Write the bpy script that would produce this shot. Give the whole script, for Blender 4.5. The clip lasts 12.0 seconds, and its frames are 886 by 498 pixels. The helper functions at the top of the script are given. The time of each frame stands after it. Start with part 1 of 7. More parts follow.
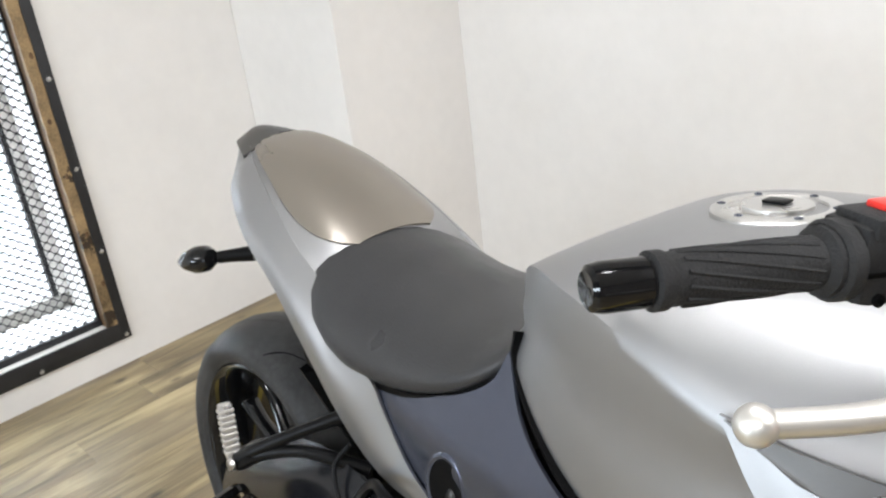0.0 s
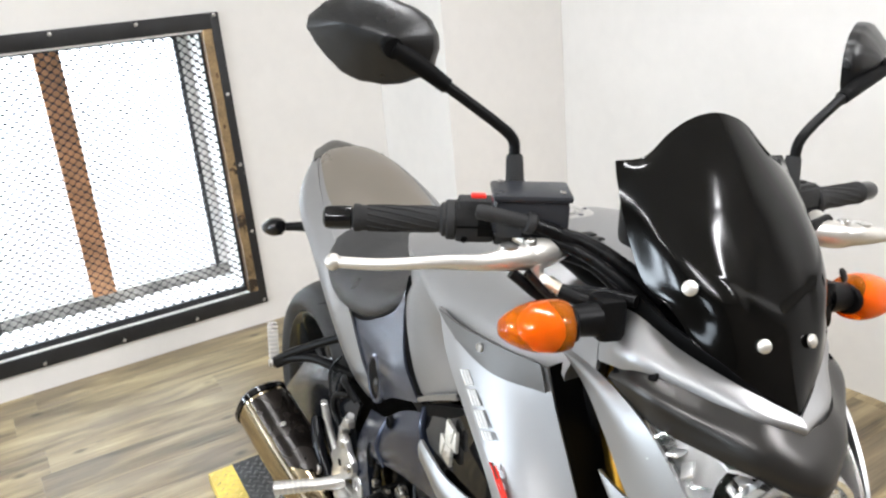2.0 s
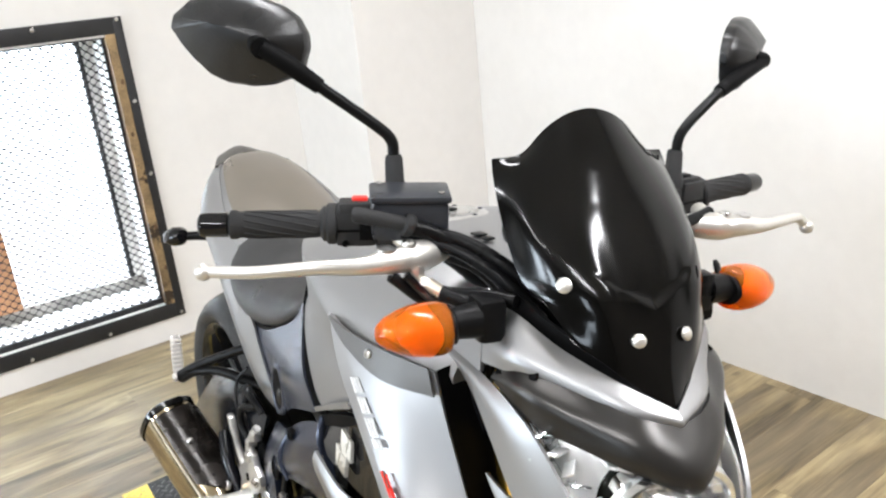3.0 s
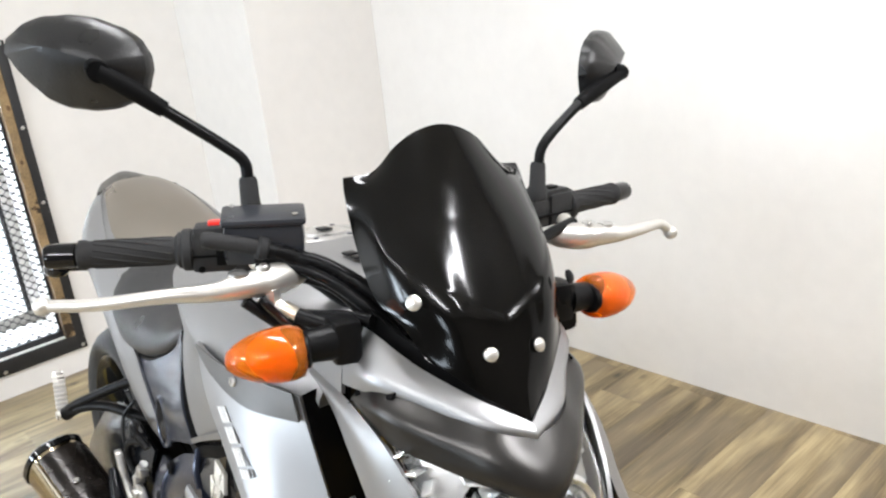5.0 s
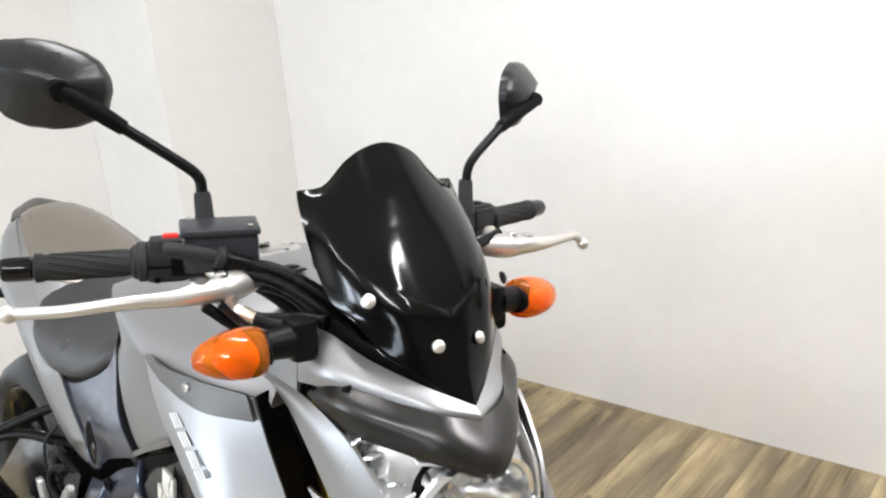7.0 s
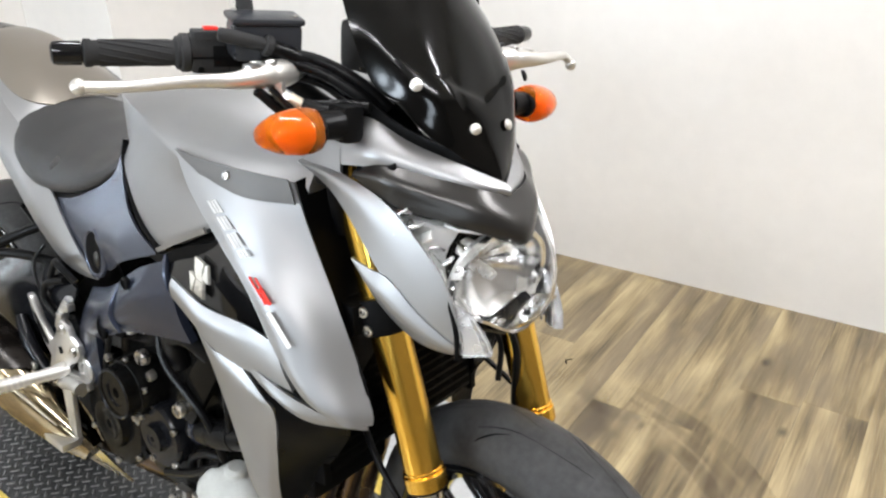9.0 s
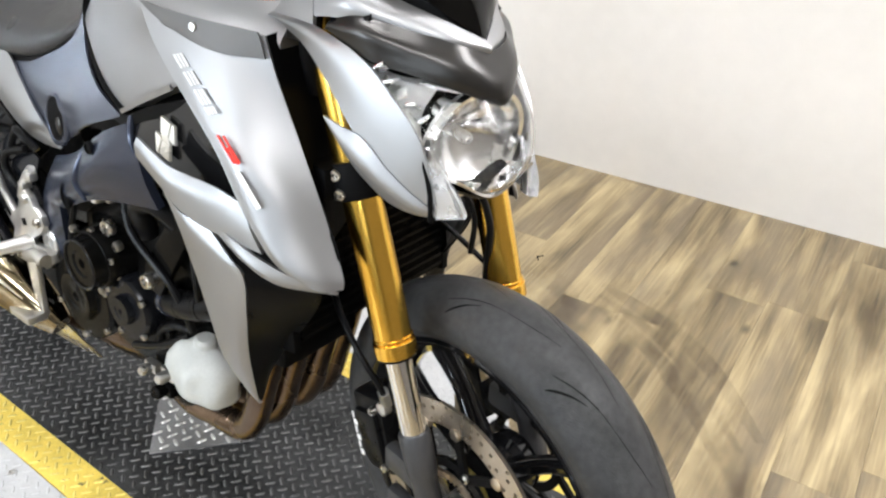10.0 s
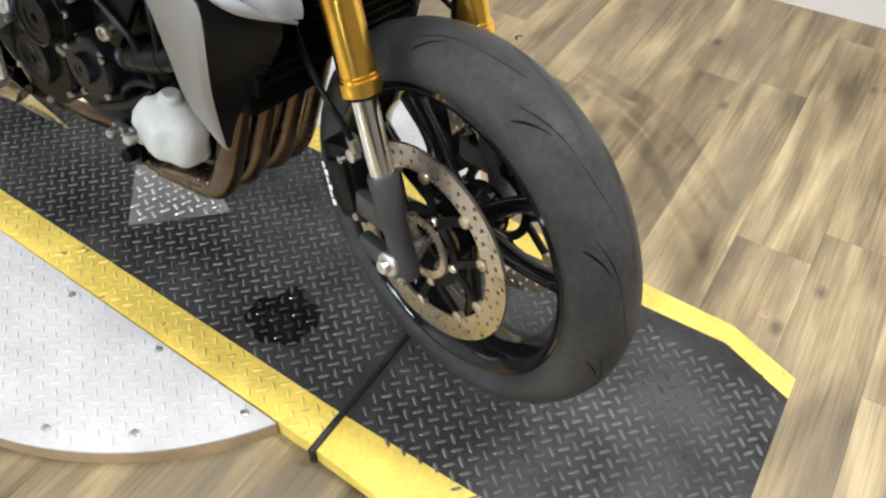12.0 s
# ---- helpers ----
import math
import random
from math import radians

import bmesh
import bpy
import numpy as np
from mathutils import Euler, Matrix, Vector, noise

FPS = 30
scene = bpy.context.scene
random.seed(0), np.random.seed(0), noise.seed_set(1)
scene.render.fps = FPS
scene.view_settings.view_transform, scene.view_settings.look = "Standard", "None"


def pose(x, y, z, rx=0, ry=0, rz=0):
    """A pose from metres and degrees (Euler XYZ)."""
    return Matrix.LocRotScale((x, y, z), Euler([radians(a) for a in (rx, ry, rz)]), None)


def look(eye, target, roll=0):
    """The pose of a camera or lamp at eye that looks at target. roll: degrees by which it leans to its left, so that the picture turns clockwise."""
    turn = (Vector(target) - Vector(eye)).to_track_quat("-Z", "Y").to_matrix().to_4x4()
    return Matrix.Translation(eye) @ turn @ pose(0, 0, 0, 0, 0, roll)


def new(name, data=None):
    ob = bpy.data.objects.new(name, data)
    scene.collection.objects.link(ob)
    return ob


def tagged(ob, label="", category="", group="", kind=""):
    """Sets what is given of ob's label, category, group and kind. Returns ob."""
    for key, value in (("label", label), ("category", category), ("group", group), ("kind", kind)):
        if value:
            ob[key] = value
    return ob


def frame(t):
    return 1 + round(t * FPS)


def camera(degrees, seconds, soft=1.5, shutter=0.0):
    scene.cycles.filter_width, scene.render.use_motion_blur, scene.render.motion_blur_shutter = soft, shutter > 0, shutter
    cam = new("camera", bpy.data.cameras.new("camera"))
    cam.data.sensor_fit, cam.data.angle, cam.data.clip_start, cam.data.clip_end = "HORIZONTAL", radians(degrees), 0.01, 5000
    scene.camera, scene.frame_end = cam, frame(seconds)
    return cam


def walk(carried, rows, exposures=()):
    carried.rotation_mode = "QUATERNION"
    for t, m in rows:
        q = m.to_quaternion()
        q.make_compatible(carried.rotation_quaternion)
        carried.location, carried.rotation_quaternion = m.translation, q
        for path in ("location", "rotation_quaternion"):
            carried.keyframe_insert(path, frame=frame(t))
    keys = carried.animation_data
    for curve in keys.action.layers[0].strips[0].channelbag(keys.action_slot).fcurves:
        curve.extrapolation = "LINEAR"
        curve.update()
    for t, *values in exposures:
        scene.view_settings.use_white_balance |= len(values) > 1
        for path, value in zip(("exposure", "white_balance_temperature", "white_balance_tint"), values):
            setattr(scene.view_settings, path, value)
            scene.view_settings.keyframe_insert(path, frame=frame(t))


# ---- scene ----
cam = camera(57.98, 12.0, soft=2.3)
PATH = [
    (0.0, 0.0010, 0.0008, 1.2653, 67.011, 6.560, -46.294),
    (0.5, -0.1165, -0.1537, 1.3196, 68.209, 5.061, -39.606),
    (1.0, -0.0937, -0.3373, 1.3187, 69.249, 5.154, -32.613),
    (1.5, -0.0404, -0.5065, 1.3288, 69.759, 4.754, -29.755),
    (2.0, -0.0288, -0.5584, 1.3365, 70.368, 5.029, -32.026),
    (2.5, -0.0065, -0.5701, 1.3356, 70.714, 5.365, -34.467),
    (3.0, 0.0238, -0.5730, 1.3261, 70.088, 5.312, -37.120),
    (3.5, 0.0435, -0.5861, 1.3221, 70.163, 5.487, -38.693),
    (5.5, 0.0852, -0.6149, 1.3200, 70.880, 6.244, -44.332),
    (6.0, 0.0893, -0.6254, 1.3239, 71.734, 6.643, -45.808),
    (6.5, 0.0574, -0.6361, 1.3239, 72.549, 5.643, -48.161),
    (8.5, -0.1826, -0.6036, 1.2990, 67.032, 2.438, -55.091),
    (9.0, -0.1844, -0.5996, 1.2761, 63.435, 1.393, -56.127),
    (9.5, -0.1846, -0.6060, 1.2482, 60.259, 0.369, -57.188),
    (10.0, -0.1941, -0.6050, 1.2210, 57.203, -0.920, -56.979),
    (10.5, -0.2162, -0.6057, 1.1964, 53.569, -1.896, -57.557),
    (11.0, -0.2378, -0.6250, 1.1740, 49.609, -2.561, -58.841),
    (11.5, -0.2413, -0.6463, 1.1527, 46.042, -3.526, -59.015),
    (12.0, -0.2297, -0.6568, 1.1399, 44.411, -1.057, -58.163),
]
walk(cam, [(t, pose(x, y, z, rx, ry, rz)) for t, x, y, z, rx, ry, rz in PATH],
     [(0.0, 0.84), (1.5, 0.87), (3.0, 1.08), (5.5, 1.02), (6.0, 0.97), (8.5, 0.95), (10.0, 1.13), (11.0, 1.08), (12.0, 0.96)])

# ---------------------------------------------------------------- light
world = bpy.data.worlds.new("world")
scene.world = world
world.use_nodes = True
wn = world.node_tree.nodes
sky = wn.new("ShaderNodeTexSky")
sky.sky_type, sky.sun_disc = "NISHITA", False
sky.sun_elevation, sky.sun_rotation = radians(40), radians(200)
world.node_tree.links.new(sky.outputs[0], wn["Background"].inputs[0])
wn["Background"].inputs[1].default_value = 0.12
scene.view_settings.exposure = 0.22


def area_lamp(name, m, sx, sy, power, color=(1, 1, 1)):
    data = bpy.data.lights.new(name, "AREA")
    data.shape, data.size, data.size_y, data.energy, data.color = "RECTANGLE", sx, sy, power, color
    ob = new(name, data)
    ob.matrix_world = m
    return ob


CEILING = 2.75
LAMPS = ((-1.55, -1.3), (1.05, -1.6), (-2.2, 0.75), (0.70, 0.30))
for (lx, ly), watts in zip(LAMPS, (30, 36, 24, 16)):
    area_lamp("tube_light", pose(lx, ly, CEILING - 0.075, 0, 0, 0), 0.16, 1.15, watts, (0.985, 0.99, 1.02))

# three unseen fill lamps added at the west wall to light the bike's side
WEST_FILLS = ((1.00, 1.25), (1.75, 1.25), (-1.25, 1.25))
for (wy, wz), watts in zip(WEST_FILLS, (21, 21, 8)):
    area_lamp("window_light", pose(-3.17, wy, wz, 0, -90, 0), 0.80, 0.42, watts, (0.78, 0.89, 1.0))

# open sky over the yard outside the caged window, above its head
area_lamp("sky_light", look((0.3, 3.22, 1.75), (0.3, 2.65, 0.15)), 1.3, 0.30, 42, (0.80, 0.90, 1.0))

# ---------------------------------------------------------------- materials


def material(name, color, rough=0.5, metal=0.0, vary=0.12, scale=6.0, rvary=0.08, bump=0.0, bscale=300.0, coat=0.0, trans=0.0, ior=1.45, spec=0.5):
    """Principled surface with two scales of tone, a roughness that wanders and an optional fine relief."""
    m = bpy.data.materials.new(name)
    m.use_nodes = True
    nt = m.node_tree
    n, l = nt.nodes, nt.links
    b = n["Principled BSDF"]
    b.inputs["Metallic"].default_value = metal
    b.inputs["Coat Weight"].default_value = coat
    b.inputs["Coat Roughness"].default_value = 0.06
    b.inputs["Transmission Weight"].default_value = trans
    b.inputs["IOR"].default_value = ior
    b.inputs["Specular IOR Level"].default_value = spec
    tc = n.new("ShaderNodeTexCoord")
    big = n.new("ShaderNodeTexNoise")
    big.inputs["Scale"].default_value, big.inputs["Detail"].default_value = scale, 6
    fine = n.new("ShaderNodeTexNoise")
    fine.inputs["Scale"].default_value, fine.inputs["Detail"].default_value = scale * 14, 4
    for t in (big, fine):
        l.new(tc.outputs["Object"], t.inputs["Vector"])
    mix = n.new("ShaderNodeMath")
    mix.operation = "MULTIPLY_ADD"
    l.new(fine.outputs["Fac"], mix.inputs[0])
    mix.inputs[1].default_value = 0.4
    l.new(big.outputs["Fac"], mix.inputs[2])
    ramp = n.new("ShaderNodeMapRange")
    ramp.inputs["From Min"].default_value, ramp.inputs["From Max"].default_value = 0.45, 0.95
    ramp.inputs["To Min"].default_value, ramp.inputs["To Max"].default_value = 1 - vary, 1 + vary
    l.new(mix.outputs[0], ramp.inputs["Value"])
    col = n.new("ShaderNodeVectorMath")
    col.operation = "SCALE"
    col.inputs[0].default_value = color
    l.new(ramp.outputs[0], col.inputs["Scale"])
    l.new(col.outputs[0], b.inputs["Base Color"])
    rr = n.new("ShaderNodeMapRange")
    rr.inputs["From Min"].default_value, rr.inputs["From Max"].default_value = 0.3, 0.7
    rr.inputs["To Min"].default_value, rr.inputs["To Max"].default_value = max(0.02, rough - rvary), min(1, rough + rvary)
    l.new(big.outputs["Fac"], rr.inputs["Value"])
    l.new(rr.outputs[0], b.inputs["Roughness"])
    if bump:
        bn = n.new("ShaderNodeTexNoise")
        bn.inputs["Scale"].default_value, bn.inputs["Detail"].default_value = bscale, 3
        l.new(tc.outputs["Object"], bn.inputs["Vector"])
        bp = n.new("ShaderNodeBump")
        bp.inputs["Strength"].default_value, bp.inputs["Distance"].default_value = bump, 0.002
        l.new(bn.outputs["Fac"], bp.inputs["Height"])
        l.new(bp.outputs[0], b.inputs["Normal"])
    return m


def wood_floor(name, tones, rough):
    """Rustic planks: long streaks along the grain, knots and a tone for each plank."""
    m = bpy.data.materials.new(name)
    m.use_nodes = True
    n, l = m.node_tree.nodes, m.node_tree.links
    b = n["Principled BSDF"]
    tc, info = n.new("ShaderNodeTexCoord"), n.new("ShaderNodeObjectInfo")
    shift = n.new("ShaderNodeVectorMath")
    shift.operation = "MULTIPLY_ADD"
    comb = n.new("ShaderNodeCombineXYZ")
    for k in range(3):
        l.new(info.outputs["Random"], comb.inputs[k])
    l.new(comb.outputs[0], shift.inputs[0])
    shift.inputs[1].default_value = (37.0, 61.0, 11.0)
    l.new(tc.outputs["Object"], shift.inputs[2])
    stretch = n.new("ShaderNodeMapping")
    stretch.inputs["Scale"].default_value = (1.9, 12.0, 1.0)
    l.new(shift.outputs[0], stretch.inputs["Vector"])
    streak = n.new("ShaderNodeTexNoise")
    streak.inputs["Scale"].default_value, streak.inputs["Detail"].default_value, streak.inputs["Distortion"].default_value = 1.0, 8, 0.6
    l.new(stretch.outputs[0], streak.inputs["Vector"])
    grain_map = n.new("ShaderNodeMapping")
    grain_map.inputs["Scale"].default_value = (6.0, 190.0, 1.0)
    l.new(shift.outputs[0], grain_map.inputs["Vector"])
    grain = n.new("ShaderNodeTexNoise")
    grain.inputs["Scale"].default_value, grain.inputs["Detail"].default_value = 1.0, 4
    l.new(grain_map.outputs[0], grain.inputs["Vector"])
    add = n.new("ShaderNodeMath")
    add.operation = "MULTIPLY_ADD"
    l.new(grain.outputs["Fac"], add.inputs[0])
    add.inputs[1].default_value = 0.34
    l.new(streak.outputs["Fac"], add.inputs[2])
    ramp = n.new("ShaderNodeValToRGB")
    e = ramp.color_ramp.elements
    e[0].position, e[0].color = 0.46, (*tones[0], 1)
    e[1].position, e[1].color = 0.86, (*tones[2], 1)
    mid = e.new(0.66)
    mid.color = (*tones[1], 1)
    l.new(add.outputs[0], ramp.inputs["Fac"])
    # scattered dark knots
    knot = n.new("ShaderNodeTexVoronoi")
    knot.inputs["Scale"].default_value = 1.0
    kmap = n.new("ShaderNodeMapping")
    kmap.inputs["Scale"].default_value = (4.6, 8.0, 1.0)
    l.new(shift.outputs[0], kmap.inputs["Vector"])
    l.new(kmap.outputs[0], knot.inputs["Vector"])
    kr = n.new("ShaderNodeMapRange")
    kr.inputs["From Min"].default_value, kr.inputs["From Max"].default_value = 0.04, 0.13
    kr.inputs["To Min"].default_value, kr.inputs["To Max"].default_value = 0.38, 1.0
    l.new(knot.outputs["Distance"], kr.inputs["Value"])
    tone = n.new("ShaderNodeMapRange")
    tone.inputs["To Min"].default_value, tone.inputs["To Max"].default_value = 0.93, 1.06
    l.new(info.outputs["Random"], tone.inputs["Value"])
    mul = n.new("ShaderNodeMath")
    mul.operation = "MULTIPLY"
    l.new(kr.outputs[0], mul.inputs[0])
    l.new(tone.outputs[0], mul.inputs[1])
    # soft grey weathering in broad patches
    pmap = n.new("ShaderNodeMapping")
    pmap.inputs["Scale"].default_value = (2.6, 8.5, 1.0)
    l.new(shift.outputs[0], pmap.inputs["Vector"])
    patch = n.new("ShaderNodeTexNoise")
    patch.inputs["Scale"].default_value, patch.inputs["Detail"].default_value = 1.0, 5
    l.new(pmap.outputs[0], patch.inputs["Vector"])
    pr = n.new("ShaderNodeMapRange")
    pr.inputs["From Min"].default_value, pr.inputs["From Max"].default_value = 0.48, 0.62
    pr.inputs["To Min"].default_value, pr.inputs["To Max"].default_value = 0.0, 0.62
    l.new(patch.outputs["Fac"], pr.inputs["Value"])
    wash = n.new("ShaderNodeMix")
    wash.data_type = "RGBA"
    l.new(pr.outputs[0], wash.inputs["Factor"])
    l.new(ramp.outputs["Color"], wash.inputs[6])
    wash.inputs[7].default_value = (0.150, 0.118, 0.080, 1)
    out = n.new("ShaderNodeVectorMath")
    out.operation = "SCALE"
    l.new(wash.outputs[2], out.inputs[0])
    l.new(mul.outputs[0], out.inputs["Scale"])
    l.new(out.outputs[0], b.inputs["Base Color"])
    b.inputs["Roughness"].default_value = rough
    bp = n.new("ShaderNodeBump")
    bp.inputs["Strength"].default_value, bp.inputs["Distance"].default_value = 0.35, 0.001
    l.new(grain.outputs["Fac"], bp.inputs["Height"])
    l.new(bp.outputs[0], b.inputs["Normal"])
    return m


def glow(name, color, strength):
    m = bpy.data.materials.new(name)
    m.use_nodes = True
    b = m.node_tree.nodes["Principled BSDF"]
    b.inputs["Base Color"].default_value = (*color, 1)
    b.inputs["Emission Color"].default_value = (*color, 1)
    b.inputs["Emission Strength"].default_value = strength
    return m


white_wall = material("white_wall", (0.775, 0.752, 0.722), 0.55, vary=0.05, scale=1.4, bump=0.12, bscale=240)
ceiling_mat = material("ceiling_white", (0.74, 0.74, 0.73), 0.8, vary=0.05, scale=2)
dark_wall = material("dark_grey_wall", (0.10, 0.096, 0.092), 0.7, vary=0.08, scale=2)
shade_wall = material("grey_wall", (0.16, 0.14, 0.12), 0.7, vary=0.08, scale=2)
floor_wood = wood_floor("rustic_planks", ((0.080, 0.059, 0.032), (0.262, 0.200, 0.108), (0.46, 0.365, 0.205)), 0.36)
frame_wood = material("dark_rustic_wood", (0.13, 0.075, 0.035), 0.6, vary=0.5, scale=14, bump=0.5, bscale=120)
board_wood = material("light_brown_board", (0.25, 0.17, 0.085), 0.55, vary=0.65, scale=12, bump=0.45, bscale=110)
mullion_wood = material("brown_mullion", (0.46, 0.23, 0.115), 0.55, vary=0.25, scale=9)
black_steel = material("black_steel", (0.018, 0.018, 0.019), 0.42, vary=0.3, scale=12, bump=0.1)
mesh_steel = material("mesh_steel", (0.014, 0.014, 0.016), 0.55, 0.1, vary=0.2, scale=20)
bolt_steel = material("bolt_steel", (0.62, 0.61, 0.59), 0.28, 1.0, vary=0.15, scale=60)
black_plate = material("black_tread_plate", (0.040, 0.0402, 0.0405), 0.38, vary=0.75, scale=6, bump=0.25, bscale=180, spec=0.25)
tread_worn = material("worn_tread_bars", (0.108, 0.108, 0.106), 0.34, 0.25, vary=0.7, scale=7, bump=0.2)
yellow_paint = material("yellow_paint", (0.74, 0.55, 0.105), 0.45, vary=0.30, scale=9, bump=0.2, bscale=120)
yellow_bars = material("worn_yellow_bars", (0.74, 0.58, 0.15), 0.40, vary=0.35, scale=16)
wet_bars = material("oily_tread_bars", (0.045, 0.045, 0.045), 0.12, vary=0.3, scale=12, coat=0.5)
silver_plate = material("aluminium_tread_plate", (0.50, 0.50, 0.50), 0.56, 0.1, vary=0.14, scale=8, bump=0.2, bscale=160)
dull_plate = material("dull_tread_plate", (0.30, 0.30, 0.30), 0.40, 0.6, vary=0.2, scale=14, bump=0.25, bscale=160)
plate_bars = material("bright_tread_bars", (0.66, 0.66, 0.65), 0.30, 0.75, vary=0.2, scale=12)
edge_wood = material("laminate_edge", (0.34, 0.24, 0.14), 0.5, vary=0.3, scale=10)
oil = material("oil_stain", (0.010, 0.010, 0.010), 0.18, vary=0.3, scale=30)

silver = material("satin_silver_paint", (0.325, 0.325, 0.328), 0.42, 0.86, vary=0.03, scale=3, rvary=0.03, bump=0.10, bscale=1100, coat=0.0)
grey = material("matt_grey_paint", (0.052, 0.050, 0.048), 0.30, 0.85, vary=0.06, scale=4, rvary=0.04, bump=0.06, bscale=1100)
insert_grey = material("grey_insert_plastic", (0.12, 0.118, 0.116), 0.42, 0.3, vary=0.06, scale=6, bump=0.1, bscale=700)
# blue tint stands in for bluish window light on the side cover
dark_cover = material("dark_grey_cover", (0.085, 0.095, 0.128), 0.22, 0.65, vary=0.08, scale=5, rvary=0.05, bump=0.05, bscale=900, spec=0.35)
taupe_gloss = material("gloss_taupe_cowl", (0.22, 0.195, 0.165), 0.27, 0.5, vary=0.03, scale=3, rvary=0.03, coat=0.06)
vinyl = material("seat_vinyl", (0.034, 0.034, 0.035), 0.34, vary=0.12, scale=8, bump=0.35, bscale=420, spec=0.36)
gloss_black = material("gloss_black", (0.006, 0.006, 0.0065), 0.08, vary=0.2, scale=20, rvary=0.03, coat=0.15, spec=0.3)
screen_mat = material("smoked_screen", (0.0020, 0.0019, 0.0017), 0.11, vary=0.4, scale=9, rvary=0.04, coat=0.04, spec=0.26)
black = material("black_plastic", (0.0052, 0.0052, 0.0055), 0.32, vary=0.25, scale=18, bump=0.12, bscale=500, spec=0.13)
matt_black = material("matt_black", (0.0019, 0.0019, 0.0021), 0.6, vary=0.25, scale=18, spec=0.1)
rubber = material("grip_rubber", (0.0255, 0.0255, 0.0259), 0.6, vary=0.2, scale=30, bump=0.4, bscale=600, spec=0.2)
tyre_mat = material("tyre_rubber", (0.040, 0.040, 0.0403), 0.46, vary=0.5, scale=8, bump=0.3, bscale=500, spec=0.18)
groove_mat = material("tread_groove", (0.003, 0.003, 0.003), 0.8, vary=0.2, spec=0.1)
mirror_plastic = material("mirror_plastic", (0.0097, 0.0097, 0.0101), 0.34, vary=0.15, scale=18, bump=0.2, bscale=500, spec=0.5)
rim_mat = material("gloss_black_rim", (0.006, 0.006, 0.0065), 0.07, 0.1, vary=0.2, scale=20, rvary=0.03, coat=0.2, spec=0.35)
gold = material("gold_anodised", (0.92, 0.56, 0.095), 0.22, 1.0, vary=0.06, scale=10, rvary=0.04)
chrome = material("chrome", (0.82, 0.82, 0.82), 0.06, 1.0, vary=0.04, rvary=0.02)
alloy = material("cast_alloy", (0.60, 0.59, 0.57), 0.33, 0.9, vary=0.12, scale=20, bump=0.1)
lever_alloy = material("lever_alloy", (0.66, 0.64, 0.60), 0.34, 0.8, vary=0.06, scale=16)
disc_steel = material("brake_disc_steel", (0.58, 0.50, 0.40), 0.32, 0.9, vary=0.12, scale=30)
engine_black = material("engine_black", (0.0045, 0.0044, 0.0042), 0.20, 0.05, vary=0.35, scale=15, bump=0.15, bscale=260, spec=0.09)
# black frame with the bluish window reflection put into its base colour
spar_mat = material("sheen_tinted_frame", (0.028, 0.034, 0.054), 0.24, 0.35, vary=0.12, scale=5, rvary=0.05, bump=0.05, bscale=900, spec=0.35)
swing_black = material("satin_black_paint", (0.009, 0.0095, 0.0115), 0.20, 0.25, vary=0.15, scale=6, rvary=0.05, bump=0.04, bscale=900, spec=0.3)
scorched = material("scorched_steel", (0.014, 0.011, 0.009), 0.26, 0.4, vary=0.85, scale=22, rvary=0.12, bump=0.3, bscale=90)
belly_steel = material("tan_polished_steel", (0.64, 0.585, 0.48), 0.28, 0.9, vary=0.12, scale=8, rvary=0.06)
header_steel = material("heat_tinted_steel", (0.135, 0.092, 0.062), 0.26, 0.9, vary=0.4, scale=9)
muffler_steel = material("bronze_muffler", (0.40, 0.33, 0.22), 0.14, 1.0, vary=0.2, scale=6, rvary=0.05)
bottle_white = material("white_plastic", (0.47, 0.48, 0.46), 0.4, vary=0.12, scale=20)
reservoir_mat = material("reservoir_plastic", (0.022, 0.024, 0.029), 0.32, vary=0.15, scale=20, bump=0.1, bscale=500)
orange_lens = material("orange_lens", (1.0, 0.25, 0.008), 0.05, vary=0.12, scale=45, rvary=0.03, bump=0.12, bscale=90, trans=0.75, ior=1.4, spec=0.4)
red_mat = material("red_decal", (0.75, 0.03, 0.02), 0.35, vary=0.08)
silver_decal = material("silver_decal", (0.72, 0.72, 0.72), 0.30, 0.0, vary=0.04)
white_decal = material("pale_decal", (0.85, 0.85, 0.85), 0.35, vary=0.04)
clear_lens = material("clear_lens", (0.95, 0.96, 0.97), 0.03, vary=0.01, rvary=0.01, trans=1.0, ior=1.18)
reflector_mat = material("reflector_chrome", (0.84, 0.84, 0.84), 0.10, 1.0, vary=0.05, rvary=0.03)
pale_chrome = material("satin_reflector", (0.90, 0.90, 0.89), 0.30, 0.8, vary=0.05, scale=40)
bowl_chrome = material("bowl_chrome", (0.90, 0.89, 0.87), 0.17, 0.95, vary=0.05, scale=40)
frosted = material("frosted_lens", (0.86, 0.87, 0.88), 0.06, vary=0.05, scale=60, trans=0.8, bump=0.9, bscale=90)
emblem_silver = material("emblem_silver", (0.74, 0.72, 0.66), 0.30, 0.25, vary=0.08, scale=40)


